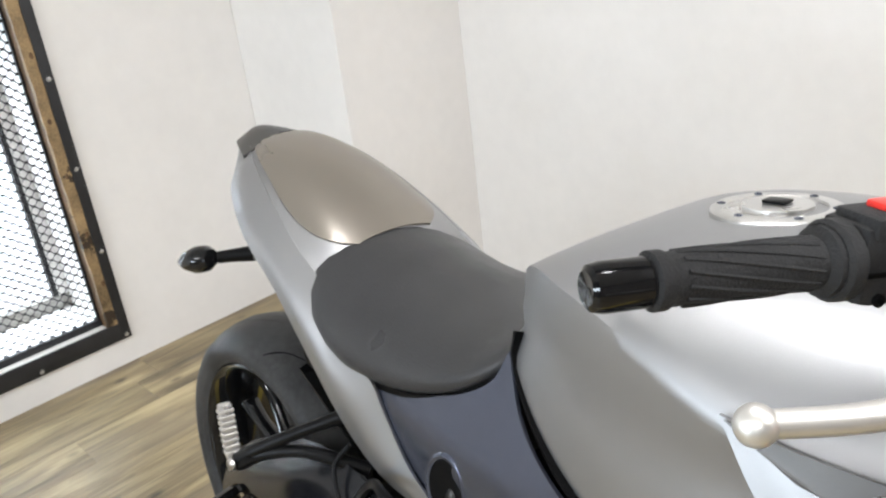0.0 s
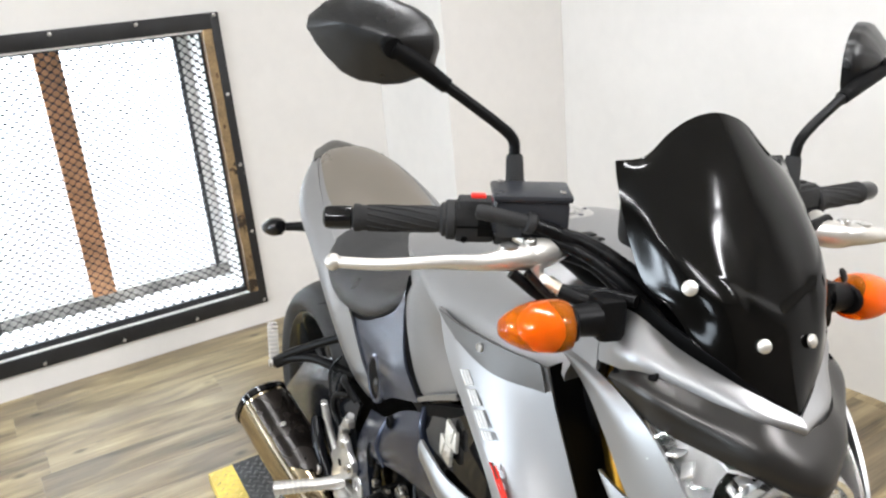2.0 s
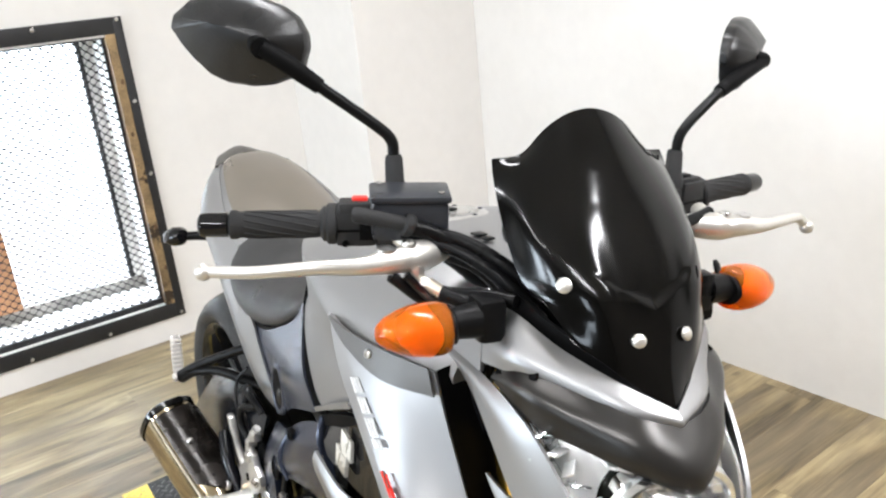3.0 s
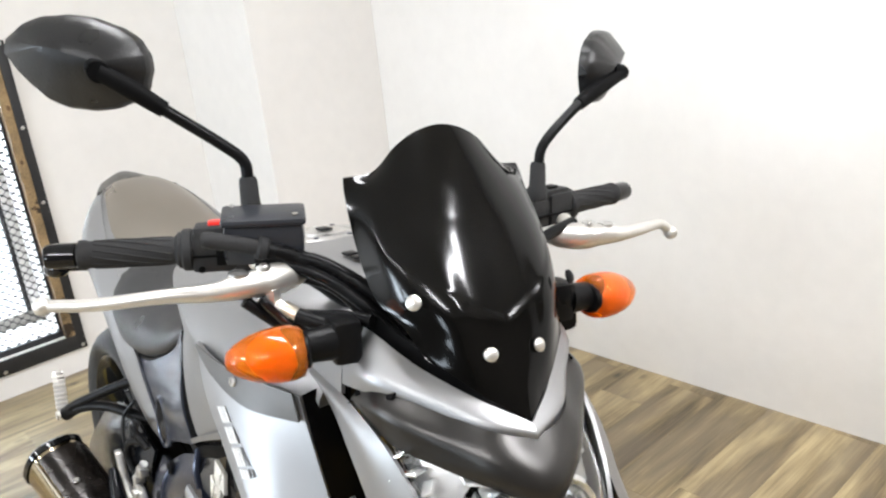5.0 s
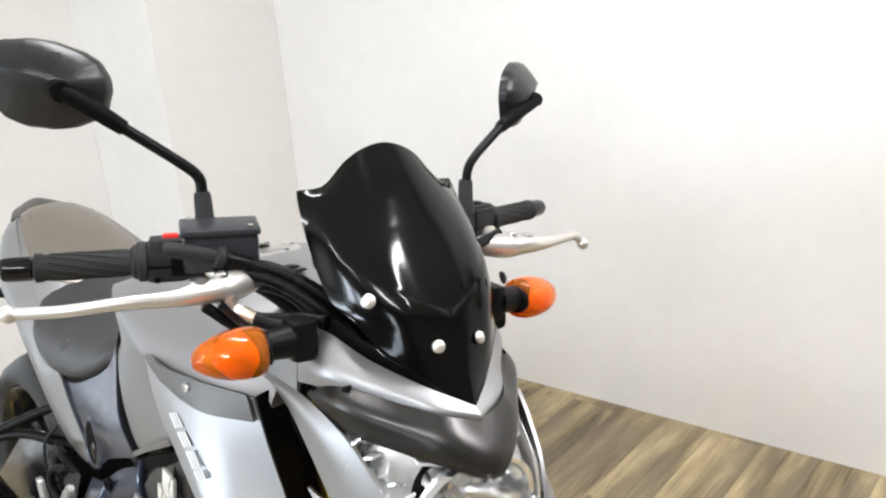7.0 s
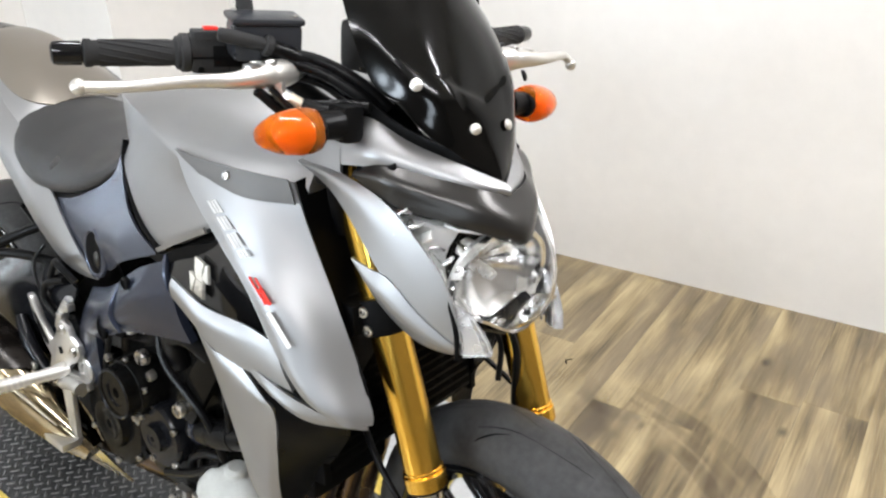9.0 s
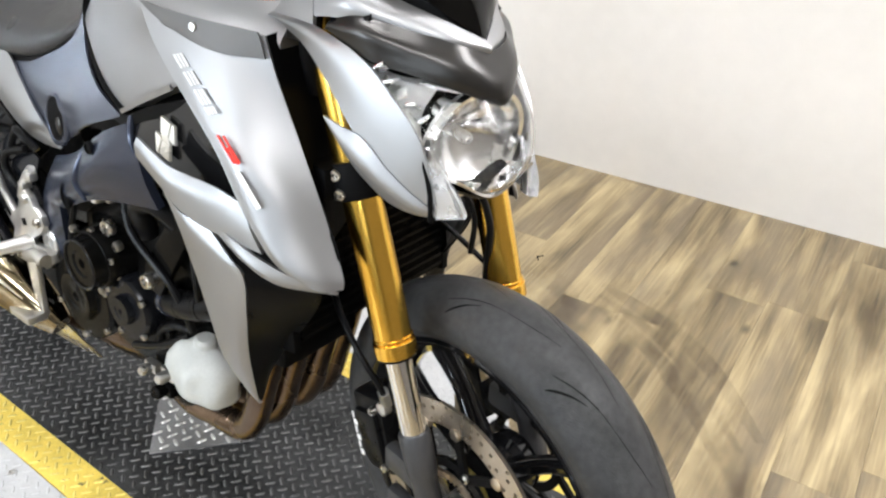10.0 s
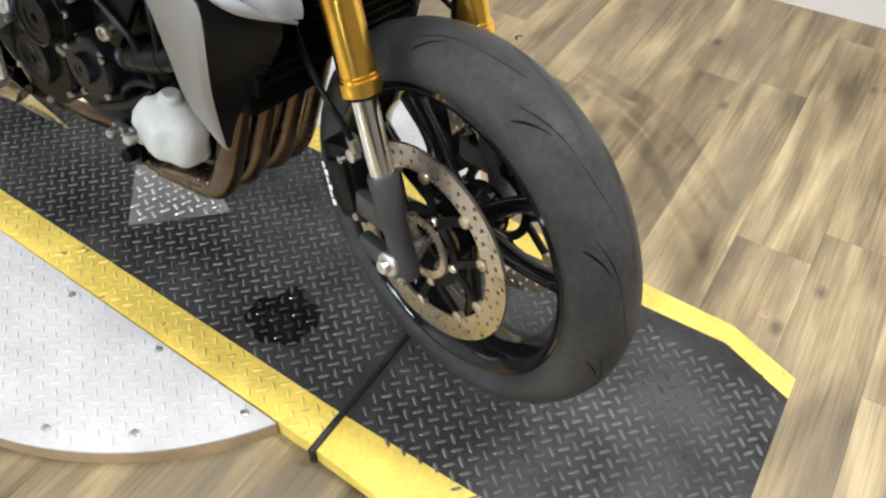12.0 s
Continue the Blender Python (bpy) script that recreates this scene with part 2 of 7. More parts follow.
def film_mark(name, color, cover, scale):
    """A thin rubbed-off film: patchy, partly see-through."""
    m = bpy.data.materials.new(name)
    m.use_nodes = True
    n, l = m.node_tree.nodes, m.node_tree.links
    b = n["Principled BSDF"]
    b.inputs["Base Color"].default_value, b.inputs["Roughness"].default_value = (*color, 1), 0.5
    tc, t = n.new("ShaderNodeTexCoord"), n.new("ShaderNodeTexNoise")
    t.inputs["Scale"].default_value, t.inputs["Detail"].default_value = scale, 5
    l.new(tc.outputs["Object"], t.inputs["Vector"])
    r = n.new("ShaderNodeMapRange")
    r.inputs["From Min"].default_value, r.inputs["From Max"].default_value = 0.35, 0.68
    r.inputs["To Min"].default_value, r.inputs["To Max"].default_value = 0.0, cover
    l.new(t.outputs["Fac"], r.inputs["Value"])
    l.new(r.outputs[0], b.inputs["Alpha"])
    return m


def faded_film(name, color, cover, scale):
    """A patchy film that fades out towards its rim."""
    m = film_mark(name, color, cover, scale)
    n, l = m.node_tree.nodes, m.node_tree.links
    b, tc = n["Principled BSDF"], n["Texture Coordinate"]
    ln = n.new("ShaderNodeVectorMath")
    ln.operation = "LENGTH"
    l.new(tc.outputs["Object"], ln.inputs[0])
    fade = n.new("ShaderNodeMapRange")
    fade.inputs["From Min"].default_value, fade.inputs["From Max"].default_value = 0.2, 0.98
    fade.inputs["To Min"].default_value, fade.inputs["To Max"].default_value = 1.0, 0.0
    l.new(ln.outputs["Value"], fade.inputs["Value"])
    mul = n.new("ShaderNodeMath")
    mul.operation = "MULTIPLY"
    l.new(n["Map Range"].outputs[0], mul.inputs[0])
    l.new(fade.outputs[0], mul.inputs[1])
    l.new(mul.outputs[0], b.inputs["Alpha"])
    return m


def chipped(mat, under, size, cover):
    """Paint worn through in small chips, with the dark plate showing."""
    n, l = mat.node_tree.nodes, mat.node_tree.links
    b, tc = n["Principled BSDF"], n["Texture Coordinate"]
    t = n.new("ShaderNodeTexNoise")
    t.inputs["Scale"].default_value, t.inputs["Detail"].default_value, t.inputs["Roughness"].default_value = size, 6, 0.7
    l.new(tc.outputs["Object"], t.inputs["Vector"])
    r = n.new("ShaderNodeMapRange")
    r.inputs["From Min"].default_value, r.inputs["From Max"].default_value = cover, cover + 0.025
    l.new(t.outputs["Fac"], r.inputs["Value"])
    mix = n.new("ShaderNodeMix")
    mix.data_type = "RGBA"
    l.new(r.outputs[0], mix.inputs["Factor"])
    l.new(b.inputs["Base Color"].links[0].from_socket, mix.inputs[6])
    mix.inputs[7].default_value = (*under, 1)
    l.new(mix.outputs[2], b.inputs["Base Color"])


chipped(yellow_paint, (0.09, 0.07, 0.03), 16, 0.655)
chipped(yellow_bars, (0.12, 0.09, 0.04), 22, 0.63)
chipped(board_wood, (0.035, 0.022, 0.012), 9, 0.575)
patch_mat = faded_film("brown_floor_film", (0.085, 0.062, 0.040), 0.42, 2.2)
skid_mat = film_mark("skid_film", (0.07, 0.05, 0.032), 0.20, 7)
amber_core = material("amber_reflector", (0.93, 0.27, 0.010), 0.35, 0.3, vary=0.3, scale=50)

# ---------------------------------------------------------------- building helpers


def finish(bm, angle=38):
    bmesh.ops.recalc_face_normals(bm, faces=bm.faces)
    for f in bm.faces:
        f.smooth = True
    limit = radians(angle)
    for e in bm.edges:
        e.smooth = e.calc_face_angle(0.0) < limit


def part(name, bm, mat, parent=None, label="", m=None, angle=38, recalc=True):
    """Links a bmesh as one mesh object, under a thing or a part."""
    if m is not None:
        bm.transform(m)
    if recalc:
        finish(bm, angle)
    me = bpy.data.meshes.new(name)
    bm.to_mesh(me)
    bm.free()
    me.materials.append(mat)
    ob = new(name, me)
    if parent is not None:
        ob.parent = parent
    if label:
        ob["label"] = label
    return ob


def curve_pts(pts, n):
    """n points on a smooth curve through pts, evenly spread over its pieces."""
    pts = [Vector(p) for p in pts]
    if len(pts) == 1:
        return [pts[0].copy() for _ in range(n)]
    if len(pts) == 2:
        return [pts[0].lerp(pts[1], i / (n - 1)) for i in range(n)]
    ext = [2 * pts[0] - pts[1]] + pts + [2 * pts[-1] - pts[-2]]
    out = []
    for i in range(n):
        u = i / (n - 1) * (len(pts) - 1)
        k = min(int(u), len(pts) - 2)
        t = u - k
        a, b, c, d = ext[k:k + 4]
        out.append(0.5 * (2 * b + (c - a) * t + (2 * a - 5 * b + 4 * c - d) * t * t + (3 * b - a - 3 * c + d) * t ** 3))
    return out


def surface(rows, nu, nv):
    rows = [curve_pts(r, nv) for r in rows]
    cols = [curve_pts([r[j] for r in rows], nu) for j in range(nv)]
    return [[cols[j][i] for j in range(nv)] for i in range(nu)]


def flipped(rows):
    return [[(p[0], -p[1], p[2]) for p in r] for r in rows]


def shell(rows, nu=14, nv=14, thick=0.004, side=(0, -1, 0)):
    """A panel with thickness: a smooth sheet through rows of points, its back offset away from side, and its rim."""
    g = surface(rows, nu, nv)
    side = Vector(side)
    nrm = [[None] * nv for _ in range(nu)]
    for i in range(nu):
        for j in range(nv):
            du = g[min(i + 1, nu - 1)][j] - g[max(i - 1, 0)][j]
            dv = g[i][min(j + 1, nv - 1)] - g[i][max(j - 1, 0)]
            c = du.cross(dv)
            if c.length < 1e-12:
                c = side.copy()
            c.normalize()
            nrm[i][j] = c if c.dot(side) > 0 else -c
    bm = bmesh.new()
    a = [[bm.verts.new(p) for p in r] for r in g]
    b = [[bm.verts.new(g[i][j] - nrm[i][j] * thick) for j in range(nv)] for i in range(nu)]
    for i in range(nu - 1):
        for j in range(nv - 1):
            bm.faces.new((a[i][j], a[i + 1][j], a[i + 1][j + 1], a[i][j + 1]))
            bm.faces.new((b[i][j], b[i][j + 1], b[i + 1][j + 1], b[i + 1][j]))
    for j in range(nv - 1):
        for i in (0, nu - 1):
            bm.faces.new((a[i][j], a[i][j + 1], b[i][j + 1], b[i][j]))
    for i in range(nu - 1):
        for j in (0, nv - 1):
            bm.faces.new((a[i][j], a[i + 1][j], b[i + 1][j], b[i][j]))
    bmesh.ops.remove_doubles(bm, verts=bm.verts, dist=1e-5)
    return bm


def loft(rings, nu=24, closed_ends=True):
    """A body through rings of equally many points, smooth along its length."""
    k = len(rings[0])
    cols = [curve_pts([r[j] for r in rings], nu) for j in range(k)]
    bm = bmesh.new()
    v = [[bm.verts.new(cols[j][i]) for j in range(k)] for i in range(nu)]
    for i in range(nu - 1):
        for j in range(k):
            q = (v[i][j], v[i + 1][j], v[i + 1][(j + 1) % k], v[i][(j + 1) % k])
            bm.faces.new(q)
    if closed_ends:
        bm.faces.new(v[0])
        bm.faces.new(list(reversed(v[-1])))
    bmesh.ops.remove_doubles(bm, verts=bm.verts, dist=1e-5)
    return bm


def pipe(pts, r, n=None, seg=12, caps=True):
    """A round tube along a smooth curve; r is one radius, or one for each point."""
    n = n or (2 if len(pts) == 2 else 6 * (len(pts) - 1) + 1)
    rad = r if isinstance(r, (list, tuple)) else [r] * len(pts)
    rr = [p.x for p in curve_pts([(q, 0, 0) for q in rad], n)]
    c = curve_pts(pts, n)
    bm = bmesh.new()
    rings = []
    up = None
    for i in range(n):
        d = (c[min(i + 1, n - 1)] - c[max(i - 1, 0)]).normalized()
        if up is None:
            up = d.orthogonal().normalized()
        up = (up - d * up.dot(d)).normalized()
        w = d.cross(up)
        rings.append([bm.verts.new(c[i] + rr[i] * (math.cos(a) * up + math.sin(a) * w)) for a in (math.tau * k / seg for k in range(seg))])
    for i in range(n - 1):
        for k in range(seg):
            bm.faces.new((rings[i][k], rings[i][(k + 1) % seg], rings[i + 1][(k + 1) % seg], rings[i + 1][k]))
    if caps:
        bm.faces.new(list(reversed(rings[0])))
        bm.faces.new(rings[-1])
    return bm


def lathe(profile, m=None, seg=32, closed=False):
    """Turns (radius, height) pairs round the z axis."""
    bm = bmesh.new()
    rings = [[bm.verts.new((r * math.cos(a), r * math.sin(a), z)) for a in (math.tau * k / seg for k in range(seg))] for r, z in profile]
    n = len(rings)
    for i in range(n if closed else n - 1):
        for k in range(seg):
            bm.faces.new((rings[i][k], rings[i][(k + 1) % seg], rings[(i + 1) % n][(k + 1) % seg], rings[(i + 1) % n][k]))
    if not closed:
        bm.faces.new(list(reversed(rings[0])))
        bm.faces.new(rings[-1])
    bmesh.ops.remove_doubles(bm, verts=bm.verts, dist=1e-6)
    if m is not None:
        bm.transform(m)
    return bm


def slab(poly, thick, m=None, bevel=0.0):
    """A flat plate: a polygon in x, y extruded along z."""
    bm = bmesh.new()
    f = bm.faces.new([bm.verts.new((x, y, 0)) for x, y in poly])
    r = bmesh.ops.extrude_face_region(bm, geom=[f])
    bmesh.ops.translate(bm, vec=(0, 0, thick), verts=[v for v in r["geom"] if isinstance(v, bmesh.types.BMVert)])
    if bevel:
        bmesh.ops.bevel(bm, geom=bm.edges[:], offset=bevel, segments=2, affect="EDGES", profile=0.6)
    if m is not None:
        bm.transform(m)
    return bm


def block(x0, y0, z0, x1, y1, z1, bevel=0.0, m=None, seg=2):
    bm = bmesh.new()
    bmesh.ops.create_cube(bm, size=1, matrix=Matrix.LocRotScale(((x0 + x1) / 2, (y0 + y1) / 2, (z0 + z1) / 2), None, (abs(x1 - x0), abs(y1 - y0), abs(z1 - z0))))
    if bevel:
        bmesh.ops.bevel(bm, geom=bm.edges[:], offset=bevel, segments=seg, affect="EDGES", profile=0.6)
    if m is not None:
        bm.transform(m)
    return bm


def blob(c, rx, ry, rz, seg=20, m=None):
    bm = bmesh.new()
    bmesh.ops.create_uvsphere(bm, u_segments=seg, v_segments=seg // 2 + 2, radius=1, matrix=Matrix.LocRotScale(c, None, (rx, ry, rz)))
    if m is not None:
        bm.transform(m)
    return bm


def along(a, b):
    """The pose at a whose z axis points to b."""
    a, b = Vector(a), Vector(b)
    return Matrix.Translation(a) @ (b - a).to_track_quat("Z", "Y").to_matrix().to_4x4()


def joined(*parts_):
    bm = bmesh.new()
    me = bpy.data.meshes.new("joining")
    for p in parts_:
        p.to_mesh(me)
        bm.from_mesh(me)
        p.free()
    bpy.data.meshes.remove(me)
    return bm


def bolt(c, way, r=0.006, h=0.004, hole=True):
    """A cap screw's head with its socket."""
    c, way = Vector(c), Vector(way).normalized()
    prof = [(r, 0), (r, h * 0.75), (r * 0.85, h)]
    prof += [(r * 0.5, h), (r * 0.42, h * 0.45), (0.0001, h * 0.45)] if hole else [(0.0001, h)]
    return lathe(prof, along(c, c + way), 14)

# ---------------------------------------------------------------- the room


def plain(name, bm, mat, label, category):
    ob = part(name, bm, mat, angle=30)
    return tagged(ob, label, category, kind="structure")


NORTH, DEEP = 2.47, 2.86
WX0, WX1, WZ0, WZ1 = -0.225, 0.835, 0.13, 1.20
floor = plain("floor", block(-3.2, -3.2, -0.12, 2.6, 3.0, -0.006), edge_wood, "rustic brown wood plank floor in a small showroom", "floor")
wall = [block(-3.2, NORTH, 0, WX0, DEEP, CEILING), block(WX1, NORTH, 0, 2.3, DEEP, CEILING),
        block(WX0, NORTH, WZ1, WX1, DEEP, CEILING), block(WX0, NORTH, 0, WX1, DEEP, WZ0)]
plain("wall_north", joined(*wall), white_wall, "cream white painted wall around a low caged window", "wall")
EAST = [(2.035, NORTH), (2.205, -3.2), (2.45, -3.2), (2.45, NORTH)]
plain("wall_east", slab(EAST, CEILING), white_wall, "smooth white painted wall behind the motorcycle", "wall")
plain("wall_chase", block(1.508, 1.935, 0, 2.05, NORTH - 0.002, CEILING), white_wall, "boxed-in white corner pillar between two walls", "pillar")
# unseen walls, kept dark to deepen what the bike reflects
plain("wall_west", block(-3.35, -3.2, 0, -3.2, DEEP, CEILING), dark_wall, "unseen wall closing the room, dark to deepen reflections", "wall")
plain("wall_south", block(-3.35, -3.35, 0, 2.45, -3.2, CEILING), shade_wall, "unseen wall closing the room, dark to deepen reflections", "wall")
plain("ceiling", block(-3.35, -3.35, CEILING, 2.45, DEEP, CEILING + 0.1), ceiling_mat, "plain white ceiling of the room", "ceiling")

# bright overcast outside the window
outside = plain("backdrop", block(-1.6, 3.35, -0.3, 2.2, 3.36, 2.2), glow("bright_outdoors", (0.90, 0.95, 1.0), 0.56), "blown-out white daylight outside the window", "sky")

# the window: glass and mullion deep in the wall, a steel frame and mesh on the room's side
window = tagged(new("window_1"), "deep window behind expanded steel mesh in black frame", "window", kind="structure")
GY = 2.815
for x0, x1 in ((WX0, 0.268), (0.358, 0.792)):
    pane = part("pane", block(x0 + 0.012, GY + 0.012, WZ0 + 0.02, x1 - 0.012, GY + 0.018, WZ1 - 0.02), material("window_glass", (0.97, 0.98, 0.98), 0.02, trans=1.0, ior=1.05, vary=0.0, rvary=0.0), window)
    pane.visible_shadow = False
part("mullion", block(0.268, GY - 0.01, 0.180, 0.358, GY + 0.03, WZ1 + 0.002, 0.004), mullion_wood, window, "reddish brown wooden mullion")
part("sash", joined(block(WX0 - 0.004, GY - 0.004, WZ0 - 0.004, WX1 + 0.004, GY + 0.03, WZ0 + 0.052, 0.003), block(WX0 - 0.004, GY, WZ1 - 0.022, WX1 + 0.004, GY + 0.03, WZ1 + 0.004, 0.003)), material("weathered_sash", (0.30, 0.285, 0.265), 0.7, vary=0.5, scale=8, bump=0.4, bscale=100), window, "weathered grey window sash")
part("stile", block(0.797, GY - 0.006, WZ0 + 0.053, WX1 + 0.003, GY + 0.03, WZ1 - 0.023, 0.003), white_wall, window, "white painted window stile")
part("stile_bead", joined(block(0.783, GY - 0.008, WZ0 + 0.053, 0.7885, GY + 0.02, WZ1 - 0.023), block(0.792, GY - 0.008, WZ0 + 0.053, 0.7968, GY + 0.02, WZ1 - 0.023)), mesh_steel, window, "dark twin bead")
part("window_sill", block(WX0, 2.575, WZ0 - 0.002, WX1, GY, WZ0 + 0.004), material("dusty_sill", (0.72, 0.71, 0.69), 0.7, vary=0.30, scale=7, bump=0.3, bscale=90), window, "dusty pale sill with dark grime")


def rough_board(x0, y0, z0, x1, y1, z1, amount=0.003, n=26):
    """A hewn board, its faces wavy."""
    bm = block(x0, y0, z0, x1, y1, z1)
    long_axis = max(range(3), key=lambda k: (x1 - x0, y1 - y0, z1 - z0)[k])
    cut = [e for e in bm.edges if abs((e.verts[0].co - e.verts[1].co)[long_axis]) > 1e-4]
    bmesh.ops.subdivide_edges(bm, edges=cut, cuts=n, use_grid_fill=True)
    for v in bm.verts:
        p = v.co.copy()
        v.co += Vector((noise.noise(p * 23), noise.noise(p * 23 + Vector((5, 3, 1))), noise.noise(p * 21 + Vector((1, 7, 9))))) * amount * 2
    return bm


part("jamb_board", rough_board(WX1 - 0.012, NORTH - 0.002, WZ0, WX1 + 0.003, 2.572, WZ1), frame_wood, window, "rough dark brown jamb board")
part("jamb_board", rough_board(WX0 - 0.003, NORTH - 0.002, WZ0, WX0 + 0.012, 2.572, WZ1), frame_wood, window, "rough dark brown jamb board")
steel = part("steel_frame", joined(
    block(WX0 - 0.045, NORTH - 0.012, WZ0 - 0.038, WX1 + 0.04, NORTH - 0.0005, WZ0 + 0.020, 0.002),
    block(WX0 - 0.045, NORTH - 0.0125, WZ1 - 0.012, WX1 + 0.04, NORTH - 0.0005, WZ1 + 0.045, 0.002),
    block(WX1 + 0.008, NORTH - 0.013, WZ0 - 0.037, WX1 + 0.04, NORTH - 0.0005, WZ1 + 0.044, 0.002),
    block(WX0 - 0.045, NORTH - 0.013, WZ0 - 0.037, WX0 + 0.004, NORTH - 0.0005, WZ1 + 0.044, 0.002)), black_steel, window, "black flat steel frame with bright bolts")
part("face_board", rough_board(WX1 - 0.024, NORTH - 0.009, WZ0 + 0.002, WX1 + 0.0085, NORTH + 0.01, WZ1 - 0.011, 0.0018, 40), board_wood, window, "light brown rough board with small knots")
for kz in (0.30, 0.47, 0.66, 0.83, 1.02):
    part("knot", lathe([(0.006, 0), (0.0045, 0.0016), (0.0001, 0.002)], Matrix.Translation((WX1 - 0.002 - 0.006 * math.sin(kz * 40), NORTH - 0.0085, kz)) @ pose(0, 0, 0, 90) @ Matrix.Diagonal((1, 1.7, 1, 1)), 12), frame_wood, window)
part("head_strip", block(WX0, NORTH - 0.004, WZ1 - 0.020, WX1 - 0.026, NORTH + 0.004, WZ1 - 0.0125), white_wall, window, "thin white strip under the top bar")
part("frame_lip", joined(block(WX0, 2.545, WZ1 - 0.03, WX1, 2.562, WZ1 - 0.002), block(WX0, 2.545, WZ0, WX1, 2.562, WZ0 + 0.022), block(WX0 + 0.011, 2.545, WZ0 + 0.02, WX0 + 0.03, 2.562, WZ1 - 0.03), block(WX1 - 0.02, 2.548, WZ0 + 0.02, WX1 - 0.012, 2.562, WZ1 - 0.03)), black_steel, window)


def stud():
    return lathe([(0.0075, 0), (0.0075, 0.002), (0.006, 0.0055), (0.0025, 0.007), (0.0001, 0.0072)], pose(0, 0, 0, 90), 14)


spots = [(0.858, z) for z in (1.236, 0.948, 0.676, 0.405, 0.107)] + [(0.58 - 0.2775 * k, 0.107) for k in range(4)] + [(0.58 - 0.2775 * k, 1.232) for k in range(4)]
first = None
for x, z in spots:
    if first is None:
        first = part("frame_bolt", stud(), bolt_steel, steel)
        ob = first
    else:
        ob = new("frame_bolt", first.data)
        ob.parent = steel
    ob.location = (x, NORTH - 0.0132, z)


def expanded_mesh(x0, x1, z0, z1, y, w=0.036, h=0.0150, strand=0.0024, depth=0.005, bond=0.0045):
    """Expanded steel: strands zigzag between flat bonds, each a tilted ribbon."""
    verts, faces = [], []
    rows, cols = int((z1 - z0) / h), int((x1 - x0) / (w / 2))
    for i in range(rows + 1):
        base = len(verts)
        for j in range(cols + 1):
            up = 1 if (i + j) % 2 == 0 else -1
            z = z0 + i * h + up * (h / 2 - strand * 0.7)
            for x in (x0 + j * w / 2 - bond, x0 + j * w / 2 + bond):
                t = strand * 1.2
                verts += [(x, y + depth / 2, z - t), (x, y - depth / 2, z - t * 0.1), (x, y - depth / 2, z + t), (x, y + depth / 2, z + t * 0.1)]
        for j in range(2 * cols + 1):
            a, b = base + 4 * j, base + 4 * j + 4
            for k in range(4):
                faces.append((a + k, a + (k + 1) % 4, b + (k + 1) % 4, b + k))
    me = bpy.data.meshes.new("expanded_mesh")
    me.from_pydata(verts, [], faces)
    me.materials.append(mesh_steel)
    return me


part("head_rail", block(WX0 + 0.012, 2.564, WZ1 - 0.028, WX1 - 0.014, 2.590, WZ1 - 0.004, 0.002), black_steel, window, "black rail behind the top of the mesh")
net = new("expanded_mesh", expanded_mesh(WX0 + 0.01, WX1 - 0.012, WZ0 + 0.006, WZ1 - 0.006, 2.556))
net.parent = window
tagged(net, "dark expanded steel mesh with flat diamonds", kind="stuff")

# the latch on the mesh door
latch = part("latch_plate", block(-0.225, 2.49, 0.245, -0.075, 2.502, 0.365, 0.002), black_steel, window, "black steel latch plate")
part("hasp", joined(block(-0.225, 2.478, 0.275, -0.165, 2.49, 0.315, 0.002), pipe([(-0.165, 2.482, 0.298), (-0.147, 2.480, 0.298), (-0.137, 2.480, 0.288), (-0.13, 2.480, 0.245)], 0.0035, seg=8)), bolt_steel, latch, "bright steel hasp and pin")

# frames put round the added west lamps; no windows are known there
for k, (wy, wz) in enumerate(WEST_FILLS):
    wf = tagged(new("window_%d" % (k + 2)), "plain dark frame round an added west fill lamp", "window", kind="structure")
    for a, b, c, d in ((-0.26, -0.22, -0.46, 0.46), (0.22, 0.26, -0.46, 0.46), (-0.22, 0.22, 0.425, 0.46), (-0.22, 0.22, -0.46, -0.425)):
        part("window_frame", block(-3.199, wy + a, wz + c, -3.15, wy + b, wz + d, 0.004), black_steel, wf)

# ---------------------------------------------------------------- the turntable, the lane and its ramp
DECK = 0.035
SL = 0.06


def lane_x(x, y):
    """The lane runs askew: x along its width at the line y = 0.171."""
    return x + SL * (y - 0.171)


def strip(corners, z_of, thick, skirt=False):
    """A plate over corners in x, y whose top follows z_of."""
    bm = bmesh.new()
    top = [bm.verts.new((x, y, z_of(y))) for x, y in corners]
    bot = [bm.verts.new((x, y, max(z_of(y) - thick, 0.0))) for x, y in corners]
    bm.faces.new(top)
    bm.faces.new(list(reversed(bot)))
    n = len(corners)
    for i in range(n):
        bm.faces.new((top[i], bot[i], bot[(i + 1) % n], top[(i + 1) % n]))
    return bm


def deck_z(y):
    return DECK


SLIT = -0.163
END = -0.767


def ramp_z(y):
    return DECK + (y - SLIT) / (SLIT - END) * (DECK - 0.004)


def quad(xa, xb, y0, y1):
    return [(lane_x(xa, y0), y0), (lane_x(xb, y0), y0), (lane_x(xb, y1), y1), (lane_x(xa, y1), y1)]


